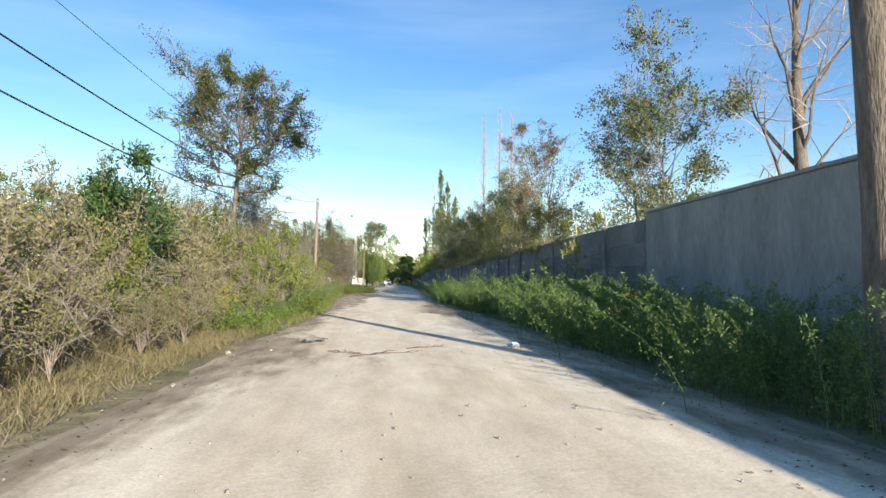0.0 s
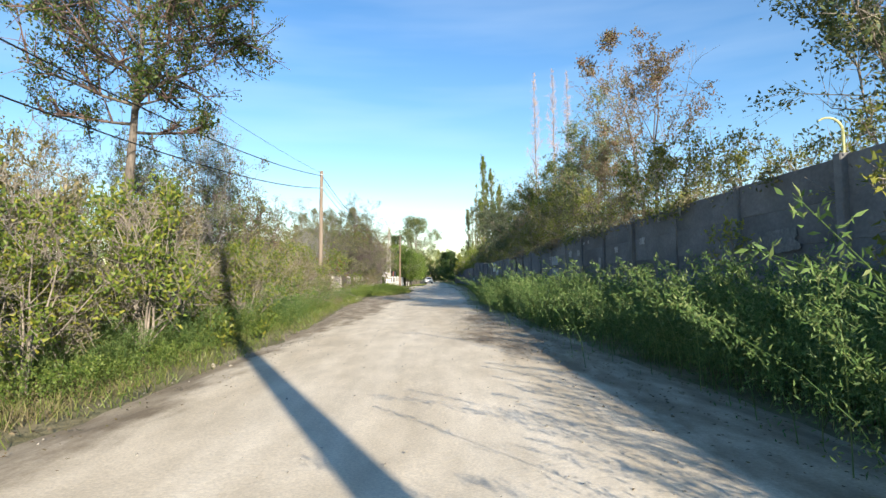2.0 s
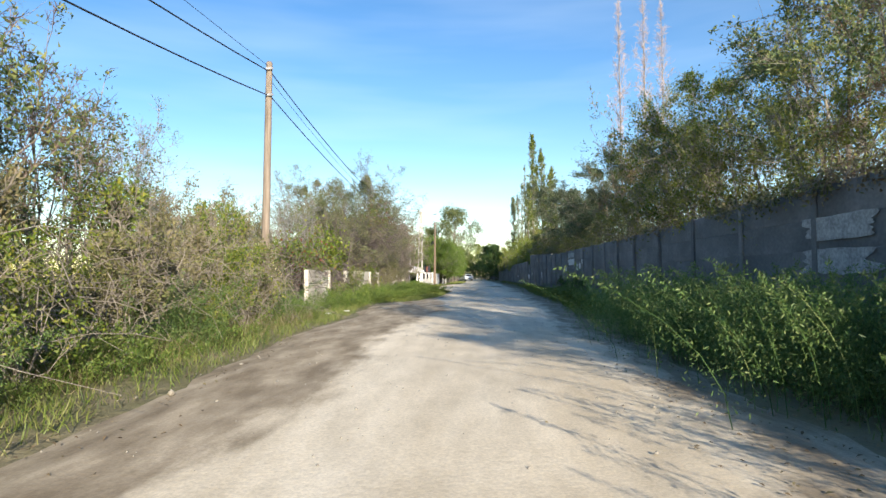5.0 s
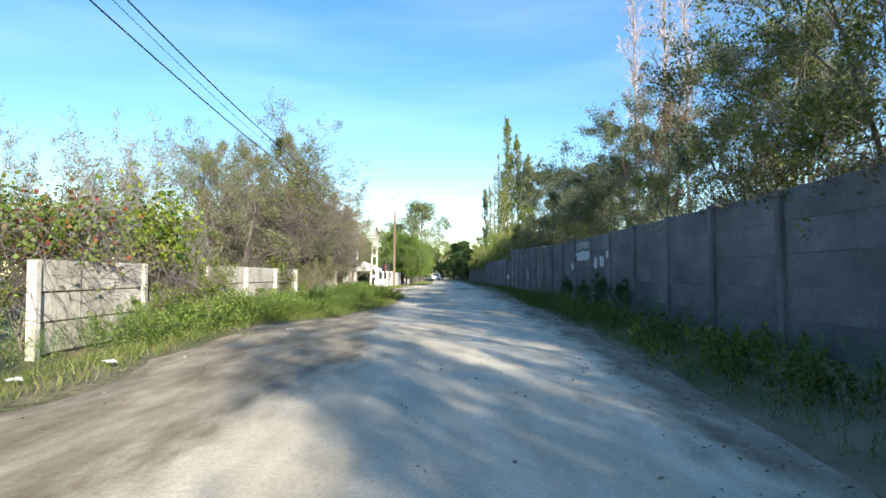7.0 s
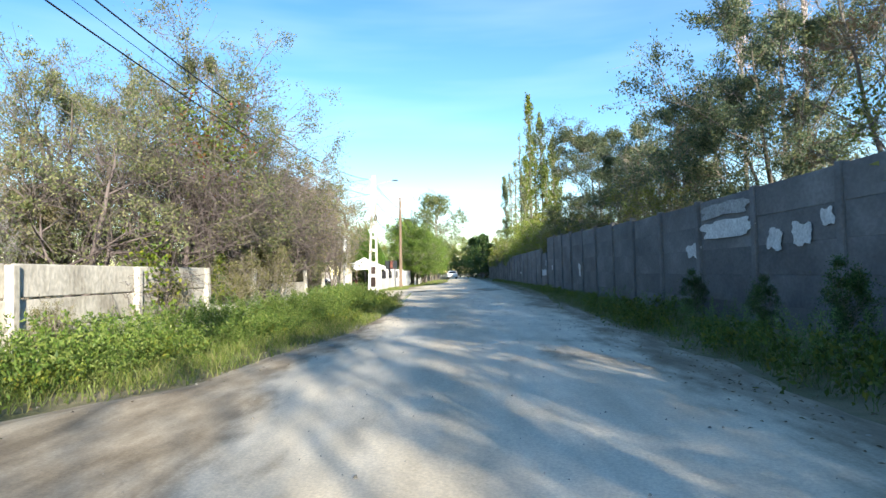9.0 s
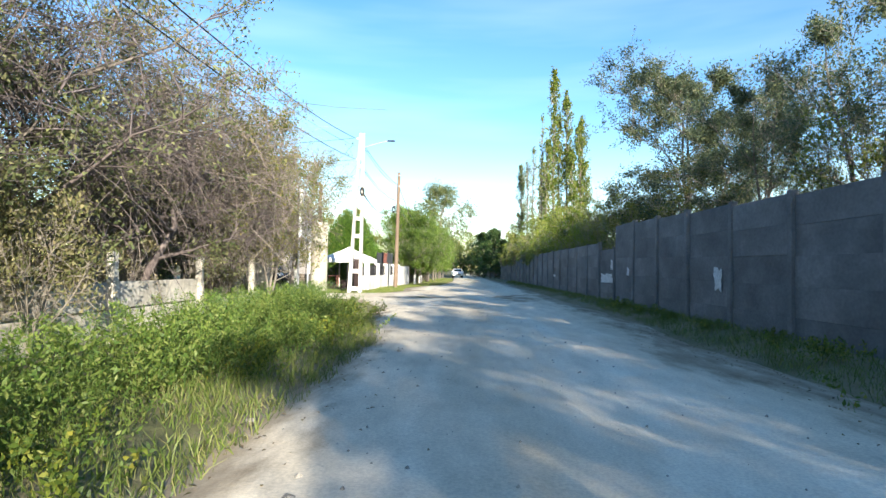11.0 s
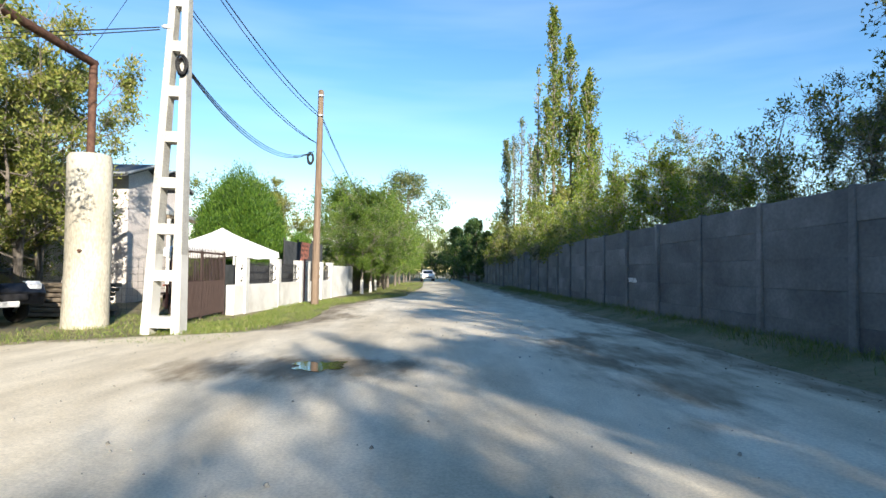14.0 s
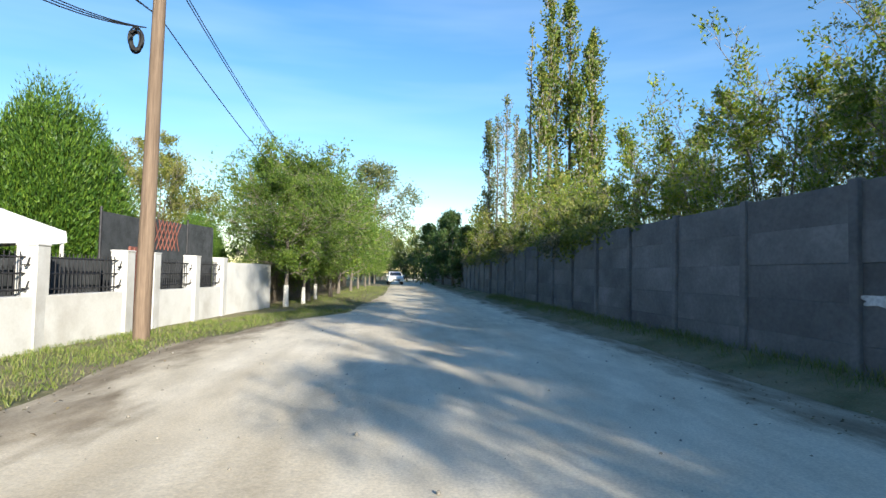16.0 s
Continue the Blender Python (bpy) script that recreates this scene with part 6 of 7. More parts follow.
def fringe(y0, y1, top, seed, mtl, label, size=0.085, most=16, hang=0.4):
    """Creeper that has climbed the far side of the fence and hangs over its top edge."""
    rng = np.random.default_rng(seed)
    root = tagged(new("creeper"), label, "creeper", "creepers over the fence")
    t, at = Tubes(), []
    for k in range(rng.integers(3, most)):
        yb = rng.uniform(y0, y1)
        out, down, along = rng.uniform(0.02, 0.22), rng.uniform(0.0, hang) ** 1.5, rng.normal() * 0.35
        pts = np.array([(WALL_X + 0.35, yb, top - 0.3), (WALL_X + 0.12, yb + along * 0.3, top + rng.uniform(0.08, 0.3)), (WALL_X - 0.1 - out * 0.5, yb + along * 0.7, top + 0.06),
                        (WALL_X - 0.1 - out, yb + along, top - down)])
        t.add(pts, (0.01, 0.009, 0.006, 0.003), 4)
        m = int(rng.uniform(8, 60))
        u = rng.uniform(0.8, 3.0, m)
        i0 = np.minimum(2, u.astype(int))
        at.append(pts[i0] + (pts[i0 + 1] - pts[i0]) * (u - i0)[:, None] + rng.normal(size=(m, 3)) * (0.06, 0.14, 0.09))
    tagged(part("stalkwork", t.mesh("stalkwork", M_TWIG), None, root), kind="stuff")
    part("foliage", leaves(rng, np.concatenate(at), size, size * 0.6, "foliage", mtl, -0.3), None, root)
    return root


for k in range(14):
    y0_ = 20.2 + 2.3 * k
    fringe(y0_, y0_ + 2.4, 2.86 - 0.008 * (y0_ - 14.6), 300 + k, (L_DRYOLIVE, L_OLIVE, L_FENCEBUSH, L_DRY)[k % 4], "olive and brown creeper hanging over the top of the fence")

for k in range(12):
    y0_ = 106.0 + 3.0 * k
    fringe(y0_, y0_ + 3.2, 2.52, 340 + k, (L_FENCEBUSH, L_YELLOW, L_OLIVE)[k % 3], "yellow-green bush shoots hanging over the top of the far fence", 0.14, 34, 0.8)

# small trees round the sign and the side entrance
fruit = plant("fruit_tree", "small fruit tree with sparse yellowing leaves and many twigs", "tree", 127, 5.8, 0.075, 0.2, 2.5, 21, 8, 7, "vase", L_FRUIT, 7, 0.085, M_BARKPALE, M_FRUITTWIG, rise=0.6,
              stems=3, scatter=0.08, thickness=0.85, clump=1.1, fill=0.6, small=False)
stand(fruit, -6.0, 83.0, 0)
put(fruit, -4.6, 83.4, 40, 0.86)
put(fruit, -6.5, 75.6, 130, 1.2)
put(fruit, -5.4, 77.2, 75, 1.05)
put(fruit, -5.5, 79.2, 250, 1.0)
put(fruit, -7.6, 79.6, 20, 1.0)
put(fruit, -4.1, 79.4, 310, 0.9)
put(fruit, -7.6, 85.6, 200, 1.0)
put(fruit, -9.6, 82.5, 300, 1.0)
limed = plant("limed_tree", "small tree with a whitewashed trunk and leafy crown", "tree", 131, 5.2, 0.09, 0.34, 2.2, 18, 7, 5, "round", L_GREEN, 8, 0.11, M_BARK, M_TWIG, rise=0.45, scatter=0.12,
              lime=1.2, wobble=0.02)
stand(limed, -5.7, 87.9, 0)
put(limed, -8.8, 86.2, 90, 0.95)
yardtree = plant("yard_tree", "leafy yard tree with broad green leaves", "tree", 137, 6.4, 0.13, 0.2, 2.7, 22, 8, 7, "round", L_FENCEBUSH, 32, 0.12, M_BARK, M_TWIG, rise=0.5, stems=2, scatter=0.11)
stand(yardtree, -9.9, 97.8, 0, 1.12)
put(yardtree, -12.6, 98.0, 90, 1.0)
put(yardtree, -11.5, 101.2, 30, 0.98)
put(yardtree, -18.0, 101.0, 250, 1.15)
put(yardtree, -14.2, 92.5, 330, 1.0)
put(yardtree, -13.5, 94.5, 200, 1.0)
put(yardtree, -11.5, 91.2, 300, 0.85)
put(yardtree, -15.5, 99.0, 60, 1.0)
put(yardtree, -17.5, 102.5, 160, 1.1)
put(yardtree, -18.8, 107.0, 240, 1.0)
put(yardtree, -8.6, 117.5, 140, 0.82)
put(yardtree, -12.5, 88.0, 20, 0.9)

# thuja
def thuja_tree(label, seed, h, r, count):
    """A dense evergreen: several pointed cones grown together, clad in upright fans of scaly sprays."""
    rng = np.random.default_rng(seed)
    cones = [(0, 0, h, r)] + [(0.7 * r * math.cos(a), 0.7 * r * math.sin(a), h * k, r * 0.45) for a, k in ((0.0, 0.72), (0.9, 0.66), (1.9, 0.75), (2.9, 0.68), (3.7, 0.77), (4.6, 0.65), (5.5, 0.73))] + [(0.42 * r * math.cos(a), 0.42 * r * math.sin(a), h * k, r * 0.72) for a, k in ((0.3, 0.9), (1.5, 0.8), (2.7, 0.93), (3.9, 0.82), (5.1, 0.88))]
    stems, at, ways = [], [], []
    for cx, cy, ch, cr in cones:
        stems.append(Tubes())
        stems[-1].add([(cx * 0.2, cy * 0.2, -0.1), (cx * 0.8, cy * 0.8, ch * 0.4), (cx, cy, ch * 0.92)], (0.13, 0.08, 0.02), 7)
        n = int(count * cr / r / 4)
        f = 1 - np.sqrt(rng.uniform(0, 1, n)) * 0.985
        a = rng.uniform(0, 2 * np.pi, n)
        wide = cr * (1 - f ** 1.35) ** 0.85 * (0.8 + 0.2 * np.minimum(1, f * 5)) * (1 + 0.15 * np.sin(a * 5 + f * 11) + 0.15 * np.sin(a * 8 + 2.6 * np.sin(f * 19 + cx * 3))) * rng.uniform(0.7, 1.12, n)
        base = np.stack([cx + wide * np.cos(a), cy + wide * np.sin(a), 0.12 + f * ch * 0.96], 1)
        d = np.stack([np.cos(a) * 0.7, np.sin(a) * 0.7, 0.8 + 0.6 * f], 1)
        d *= np.where(rng.random(n) < 0.12, rng.uniform(1.3, 1.8, n), 1.0)[:, None]      # longer shoots stand out of the cone
        for s_ in (0.0, 0.12, 0.24, 0.36):
            at.append(base + d * s_ * 0.75 + rng.normal(size=(n, 3)) * 0.03)
            ways.append(d * 1.5)
    root = tagged(new("thuja"), label, "tree")
    for one in stems:
        part("stem", one.mesh("stem", M_BARK), None, root)
    tagged(part("crown", leaves(rng, np.concatenate(at), 0.13, 0.036, "crown", L_THUJA, 0.3, np.concatenate(ways), 0.0, True), None, root), kind="stuff")
    return root


thuja = thuja_tree("broad bright green thuja, pointed and dense", 139, 5.7, 1.75, 60000)
stand(thuja, -7.0, 107.4, 0)
put(thuja, -6.4, 116.5, 100, 0.62, label="smaller green thuja beyond the white wall")

# row of round trees with limed trunks along the verge
round_tree = plant("verge_tree", "round green tree with a whitewashed trunk on the verge", "tree", 149, 5.2, 0.10, 0.25, 2.75, 32, 9, 7, "round", L_VERGE, 36, 0.10, M_BARK, M_TWIG, rise=0.2,
                   scatter=0.1, clump=1.1, fill=0.95, lime=0.95, wobble=0.02, group="verge trees")
stand(round_tree, -2.5, 114.4, 0, 0.82)
put(round_tree, -2.25, 116.8, 60, 0.84)
put(round_tree, -2.3, 120.6, 200, 0.9)
verge_far = plant("verge_tree", "round green tree far along the grassy verge", "tree", 150, 5.4, 0.10, 0.18, 2.5, 18, 7, 6, "round", L_VERGE, 26, 0.15, M_BARK, M_TWIG, rise=0.35,
                  scatter=0.22, wobble=0.02, group="verge trees")
stand(verge_far, -2.0, 128.5, 0)
put(verge_far, -2.4, 119.0, 70, 1.05)
put(verge_far, -1.9, 123.3, 140, 1.05)
for i, (x_, y_, s_) in enumerate(((-1.7, 134.0, 0.98), (-1.6, 140.0, 1.0), (-1.4, 147.0, 0.95), (-1.4, 155.0, 1.0), (-1.2, 163.0, 0.95))):
    put(verge_far, x_, y_, 70 * i, s_)
far_tree = plant("far_tree", "tall pale-leaved tree at the end of the track", "tree", 151, 18.5, 0.4, 0.2, 7.0, 24, 8, 5, "round", L_GREYGREEN, 14, 0.5, M_BARKPALE, M_TWIG, rise=0.5, scatter=0.5)
stand(far_tree, -2.6, 195, 0)
put(far_tree, -10, 200, 90, 0.75)
put(verge_far, -4.7, 120.5, 10, 1.12)
put(verge_far, -5.0, 129, 80, 1.2)
put(yardtree, -4.5, 140, 150, 1.0)
for i, (x_, y_) in enumerate(((3, 215), (-1.5, 207), (6.5, 206), (9, 190), (-10, 175), (13, 172), (-14, 225), (-5, 235), (4, 240), (12, 236), (20, 228), (-24, 215), (30, 220))):
    put(dense_far, x_, y_, 50 * i, 0.9 if y_ < 200 else 1.25)

for i, (x_, y_) in enumerate(((-20, 48), (-22, 56), (-19, 63), (-23, 71), (-20, 79), (-22, 88), (-26, 97), (-21, 36), (-19, 25), (-20, 12), (-18, 104), (-22, 110), (-17, 114), (-20, 122), (-14, 120), (-27, 104), (-30, 92), (-12, 128), (-25, 84))):
    put(dense_far, x_, y_, 50 * i, 0.8)

for i, (x_, y_, s_) in enumerate(((-2.5, 188, 0.75), (0.4, 190, 0.7), (3.0, 187, 0.75), (5.6, 189, 0.7), (8.2, 186, 0.75))):
    put(dense_far, x_, y_, 90 * i, s_)
put(over_far, 12.0, 135.5, 40, 1.7)
put(over_far, 14.8, 134.5, 140, 1.6)
put(over_far, 10.6, 151.5, 240, 1.5)

for i in range(9):
    put(green, -4.5 + 1.7 * i, 181.5 + (i % 3), 77 * i, 1.0 + 0.12 * (i % 3), label="dense dark bush closing the end of the track")

# broken fence and bushes along the verge trees
bm = bmesh.new()
for k in range(18):
    box(bm, -3.6 + 0.01 * k, 114.8 + 2.0 * k, 0.75, 0.12, 1.9, 1.6)
far_wall = part("wall_far", bm, M_PLANK)
tagged(far_wall, "old brown board fence behind the verge trees", "fence", kind="structure")
for i, (x_, y_) in enumerate(((-3.2, 118.6), (-3.1, 120.8), (-3.0, 125.5), (-2.8, 131))):
    put(lush, x_, y_, 80 * i, 0.62)

# ---- weeds under the fence ----
def weed(seed, n, h, spread, leaf, per, size, label, width=0.28):
    """A clump of tall weeds: arching stems with narrow leaves all along."""
    rng = np.random.default_rng(seed)
    t, at, ax = Tubes(), [], []
    for _ in range(n):
        b = rng.normal(size=2) * spread * 0.4
        hh = h * rng.uniform(0.55, 1.0)
        ln = rng.normal(size=2) * 0.22 * hh + b * 0.35
        u = np.linspace(0, 1, 6)[:, None]
        pts = np.concatenate([b + ln * u ** 2, hh * (u - 0.12 * u ** 3)], 1)
        t.add(pts, np.linspace(0.005, 0.0015, 6), 3)
        k = rng.uniform(0.12, 1.0, per)
        seg = np.minimum((k * 5).astype(int), 4)
        p = pts[seg] + (pts[seg + 1] - pts[seg]) * (k * 5 - seg)[:, None]
        at.append(p + rng.normal(size=(per, 3)) * 0.11 * (1.12 - k[:, None]))
        a = rng.normal(size=(per, 3)) * 0.8
        a[:, 2] += 0.6
        ax.append(a)
    root = tagged(new("weed_clump"), label, "weeds", "weeds along the fence")
    tagged(part("stalkwork", t.mesh("stalkwork", L_WEED, False), None, root), kind="stuff")
    tagged(part("foliage", leaves(rng, np.concatenate(at), size, size * width, "foliage", leaf, 0.1, np.concatenate(ax)), None, root), kind="stuff")
    return root


weed_a = weed(1, 60, 1.4, 1.25, L_WEED, 170, 0.044, "bushy feathery yellow-green weeds under the concrete fence", 0.28)
stand(weed_a, 5.4, 12.0, 0)
weed_b = weed(2, 22, 1.1, 1.1, L_WEED, 70, 0.047, "green weeds under the concrete fence", 0.3)
stand(weed_b, 5.6, 14.5, 0)
weed_c = weed(3, 24, 0.7, 1.3, L_GREEN, 36, 0.10, "low leafy green weeds on the verge", 0.5)
stand(weed_c, -3.1, 24.0, 0)
wr_ = random.Random(21)
y_ = 4.0
while y_ < 43.5:
    xf = lerp_rows(RIGHT_EDGE, y_)
    if not 3.8 < y_ < 7.6:
        put(weed_a, xf + 1.25 + wr_.uniform(-0.3, 0.3), y_, wr_.uniform(0, 360), wr_.uniform(0.75, 1.15))
    if wr_.random() < 0.62:
        put(weed_a, xf + 0.4 + wr_.uniform(-0.3, 0.25), y_ + 0.5, wr_.uniform(0, 360), wr_.uniform(0.8, 1.3))
    elif wr_.random() < 0.5:
        put(weed_b, xf + 0.6 + wr_.uniform(-0.4, 0.3), y_ + 0.5, wr_.uniform(0, 360), wr_.uniform(0.4, 0.7))
    y_ += 1.1
while y_ < 68:
    put(weed_b, 6.3 + wr_.uniform(-0.4, 0.4), y_, wr_.uniform(0, 360), wr_.uniform(0.45, 0.8), bank(6.3, y_))
    put(weed_c, 6.0 + wr_.uniform(-0.5, 0.5), y_ + 0.9, wr_.uniform(0, 360), wr_.uniform(0.5, 0.9))
    y_ += 1.7
while y_ < 84:
    put(weed_c, 6.6 + wr_.uniform(-0.25, 0.3), y_, wr_.uniform(0, 360), wr_.uniform(0.35, 0.6), bank(6.5, y_))
    y_ += 2.2
# verge weeds on the hedge side
weed_d = weed(4, 36, 0.9, 1.15, L_HERB, 60, 0.06, "leafy bright green weeds at the foot of the hedge", 0.42)
stand(weed_d, -2.9, 15.2, 0)
for y_ in np.arange(16.5, 47, 1.2):
    xo = lerp_rows(LEFT_EDGE, float(y_))
    put(weed_d, xo - 0.8 + wr_.uniform(-0.4, 0.15), float(y_), wr_.uniform(0, 360), wr_.uniform(0.3, 0.75))
    put(weed_d if wr_.random() < 0.4 else lush if wr_.random() < 0.4 else weed_a, xo - 1.35 + wr_.uniform(-0.3, 0.3), float(y_) + 0.4, wr_.uniform(0, 360), wr_.uniform(0.5, 1.1))
for y_ in np.arange(20, 34, 1.2):
    put(weed_a, -3.45 + wr_.uniform(-0.3, 0.2), float(y_), wr_.uniform(0, 360), wr_.uniform(0.5, 0.85))
for y_ in np.arange(46, 57, 1.0):
    put(weed_b, -4.2 + wr_.uniform(-0.3, 0.4), float(y_), wr_.uniform(0, 360), wr_.uniform(0.55, 0.9))
for x_, y_, s_ in ((-4.0, 52.4, 1.1), (-3.8, 53.6, 1.2), (-4.1, 54.6, 1.3), (-3.9, 55.8, 1.15), (-4.1, 56.9, 1.0), (-3.9, 51.0, 0.9)):
    put(weed_d, x_, y_, 61 * y_, s_)
for y_, s_ in ((13.2, 1.2), (15.4, 1.3), (17.6, 1.2), (19.6, 1.35), (21.8, 1.25), (24.6, 1.35), (27.4, 1.2), (30.6, 1.3), (34.0, 1.15)):
    put(weed_a, lerp_rows(RIGHT_EDGE, y_) + 0.62, y_, 53 * y_, s_)
for y_ in np.arange(57, 81, 1.1):
    xo = lerp_rows(LEFT_EDGE, float(y_))
    put(weed_d, xo - 2.1 + wr_.uniform(-0.6, 0.5), float(y_), wr_.uniform(0, 360), wr_.uniform(0.8, 1.15))
    put(weed_d, xo - 1.3 + wr_.uniform(-0.4, 0.3), float(y_), wr_.uniform(0, 360), wr_.uniform(0.5, 0.8))
    put(weed_b, xo - 2.9 + wr_.uniform(-0.5, 0.4), float(y_), wr_.uniform(0, 360), wr_.uniform(0.6, 0.95))
    if wr_.random() < 0.5:
        put(weed_c, xo - 0.75 + wr_.uniform(-0.4, 0.3), float(y_) + 0.4, wr_.uniform(0, 360), wr_.uniform(0.5, 0.8))
for x_, y_ in ((-5.2, 87.0), (-5.9, 88.4), (-4.4, 86.0), (-4.6, 84.8), (-5.4, 84.4), (-4.4, 83.2), (-3.4, 81.6), (-6.3, 84.8), (-4.2, 81.2), (-5.2, 82.4), (-4.8, 79.6), (-4.0, 78.4), (-5.4, 78.0), (-4.6, 76.6), (-3.4, 79.8)):
    put(weed_a, x_, y_, wr_.uniform(0, 360), wr_.uniform(0.5, 0.75))
# a young branch with pale leaves in front of the fence
sprig = plant("young_sapling", "young sapling with pale yellow leaves before the fence", "bush", 157, 2.1, 0.02, 0.45, 0.6, 10, 4, 3, "vase", L_YELLOW, 4, 0.11, M_TWIG, M_TWIG, rise=0.7, scatter=0.05)
stand(sprig, 6.4, 18.2, 0)
put(sprig, 6.5, 21.8, 90, 0.85)
for x_, y_, s_ in ((6.6, 56.2, 0.26), (6.55, 58.3, 0.3), (6.5, 60.2, 0.24), (6.6, 63.0, 0.26)):
    put(green, x_, y_, 70 * y_, s_, bank(x_, y_), label="low dark green bush against the concrete fence")


# ---- grass ----
def grass(name, label, areas, per_m2, h, material, seed, lean=0.45):
    """Single bent blades over patches given as y0, y1 and offsets from an edge."""
    rng = np.random.default_rng(seed)
    base = []
    for edge, y0, y1, o0, o1, dens in areas:
        n = int((y1 - y0) * abs(o1 - o0) * per_m2 * dens * 1.7)
        ys = rng.uniform(y0, y1, n)
        ex = np.interp(ys, *zip(*[(a, b) for a, b in edge])) if edge else 0
        u = rng.uniform(0, 1, n) ** 0.8
        xs = ex + o0 + (o1 - o0) * u
        clump = np.array([noise.noise((a * 1.3, b * 1.3, 4)) for a, b in zip(xs, ys)])
        ok = clump > rng.uniform(-0.75, 0.35, n)
        base.append(np.stack([xs[ok], ys[ok], [bank(a, b) - 0.015 for a, b in zip(xs[ok], ys[ok])]], 1))
    p = np.concatenate(base)
    n = len(p)
    hh = h * rng.uniform(0.4, 1.3, (n, 1))
    a = rng.uniform(0, 2 * np.pi, n)
    w = np.stack([np.cos(a), np.sin(a), 0 * a], 1) * rng.uniform(0.003, 0.0065, (n, 1))
    d = rng.normal(size=(n, 3)) * lean
    d[:, 2] = 1
    d /= np.linalg.norm(d, axis=1, keepdims=True)
    mid = p + d * hh * 0.6
    tip = mid + (d + rng.normal(size=(n, 3)) * (0.5, 0.5, 0.15)) * hh * 0.45
    v = np.stack([p - w, p + w, mid + w * 0.8, mid - w * 0.8, tip + w * 0.1, tip - w * 0.1], 1).reshape(-1, 3)
    i = np.arange(n)[:, None] * 6
    q = np.concatenate([i + [[0, 1, 2, 3]], i + [[3, 2, 4, 5]]], 1).reshape(-1, 4)
    ob = new(name, mesh_quads(name, v, q, material))
    return tagged(ob, label, "grass", kind="stuff")


grass("grass_verge", "green grass and low herbs along the hedge", [(LEFT_EDGE, 15, 46, 0.25, -1.3, 0.4), (LEFT_EDGE, 46, 57, 0.1, -1.0, 0.5), (LEFT_EDGE, 57, 78, 0.35, -2.2, 1.0)], 380, 0.17, L_GRASS, 1)
grass("dry_grass", "dry straw-coloured grass at the hedge foot", [(LEFT_EDGE, 2, 20, -0.1, -1.5, 1.1), (LEFT_EDGE, 20, 45, -0.6, -1.8, 0.3)], 420, 0.15, L_STRAW, 2, 0.8)
grass("tall_dry_grass", "tall withered grass among the hedge stems", [(None, 2, 46, -3.2, -4.7, 1.0)], 170, 0.42, L_STRAW, 7, 0.5)
grass("grass_fence", "thin grass under the concrete fence", [(RIGHT_EDGE, 4, 48, -0.1, 1.4, 0.4), (RIGHT_EDGE, 48, 125, -0.1, 1.1, 0.75)], 360, 0.14, L_GRASS, 3)
grass("grass_yard", "short bright grass along the white wall", [(None, 91.5, 98, -7.2, -2.4, 0.7), (LEFT_EDGE, 93.5, 113, 0.3, -1.5, 1.5), (LEFT_EDGE, 113, 150, 0.2, -3.0, 0.3)], 300, 0.075, L_GRASS, 4)
grass("grass_corner", "lush grass at the corner of the side entrance", [(LEFT_EDGE, 77, 87.6, 0.25, -4.0, 0.8)], 520, 0.05, L_GRASS, 5)


# ---- leaf litter ----
lrng = np.random.default_rng(77)
n_ = 9000
ly = lrng.uniform(2, 112, n_)
edge_r = np.interp(ly, *zip(*ROAD_R))
edge_l = np.interp(ly, *zip(*LEFT_EDGE))
right_ = lrng.random(n_) < 0.75
lx = np.where(right_, edge_r + lrng.normal(size=n_) * 0.5 + 0.75, edge_l + np.abs(lrng.normal(size=n_)) * 0.5)
lp = np.stack([lx, ly, [0.035 + bank(a, b) for a, b in zip(lx, ly)]], 1)
la = lrng.uniform(0, 2 * np.pi, n_)
lu = np.stack([np.cos(la), np.sin(la), lrng.normal(size=n_) * 0.25], 1) * lrng.uniform(0.012, 0.028, (n_, 1))
lw = np.stack([-np.sin(la), np.cos(la), lrng.normal(size=n_) * 0.25], 1) * lrng.uniform(0.007, 0.016, (n_, 1))
lv = np.stack([lp - lu, lp + lw + (0, 0, 0.008), lp + lu, lp - lw + (0, 0, 0.008)], 1).reshape(-1, 3)
tagged(new("leaf_litter", mesh_quads("leaf_litter", lv, np.arange(4 * n_).reshape(-1, 4), L_DRY)), "fallen dry brown leaves along the edges of the track", "leaves", kind="stuff")


# ---- small things on the track ----
def crumple(name, label, x, y, sx, sy, h, material, seed, category):
    r = random.Random(seed)
    bm = bmesh.new()
    bmesh.ops.create_grid(bm, x_segments=9, y_segments=7, size=0.5)
    for v in bm.verts:
        v.co.x += r.uniform(-0.04, 0.04)
        v.co.y += r.uniform(-0.05, 0.05)
        v.co.z = h * (0.35 + 0.9 * noise.noise((v.co.x * 3 + seed, v.co.y * 3, seed)) + r.uniform(-0.2, 0.2)) + 0.02
    for f in [f for f in bm.faces if r.random() < 0.18]:
        bm.faces.remove(f)
    bm.normal_update()
    bmesh.ops.solidify(bm, geom=bm.faces[:], thickness=0.006)
    ob = part(name, bm, material)
    ob.matrix_basis = Matrix.Translation((x, y, 0.05)) @ Matrix.Rotation(r.uniform(0, 3), 4, "Z") @ Matrix.Diagonal((sx, sy, 1, 1))
    return tagged(ob, label, category, "litter on the track")


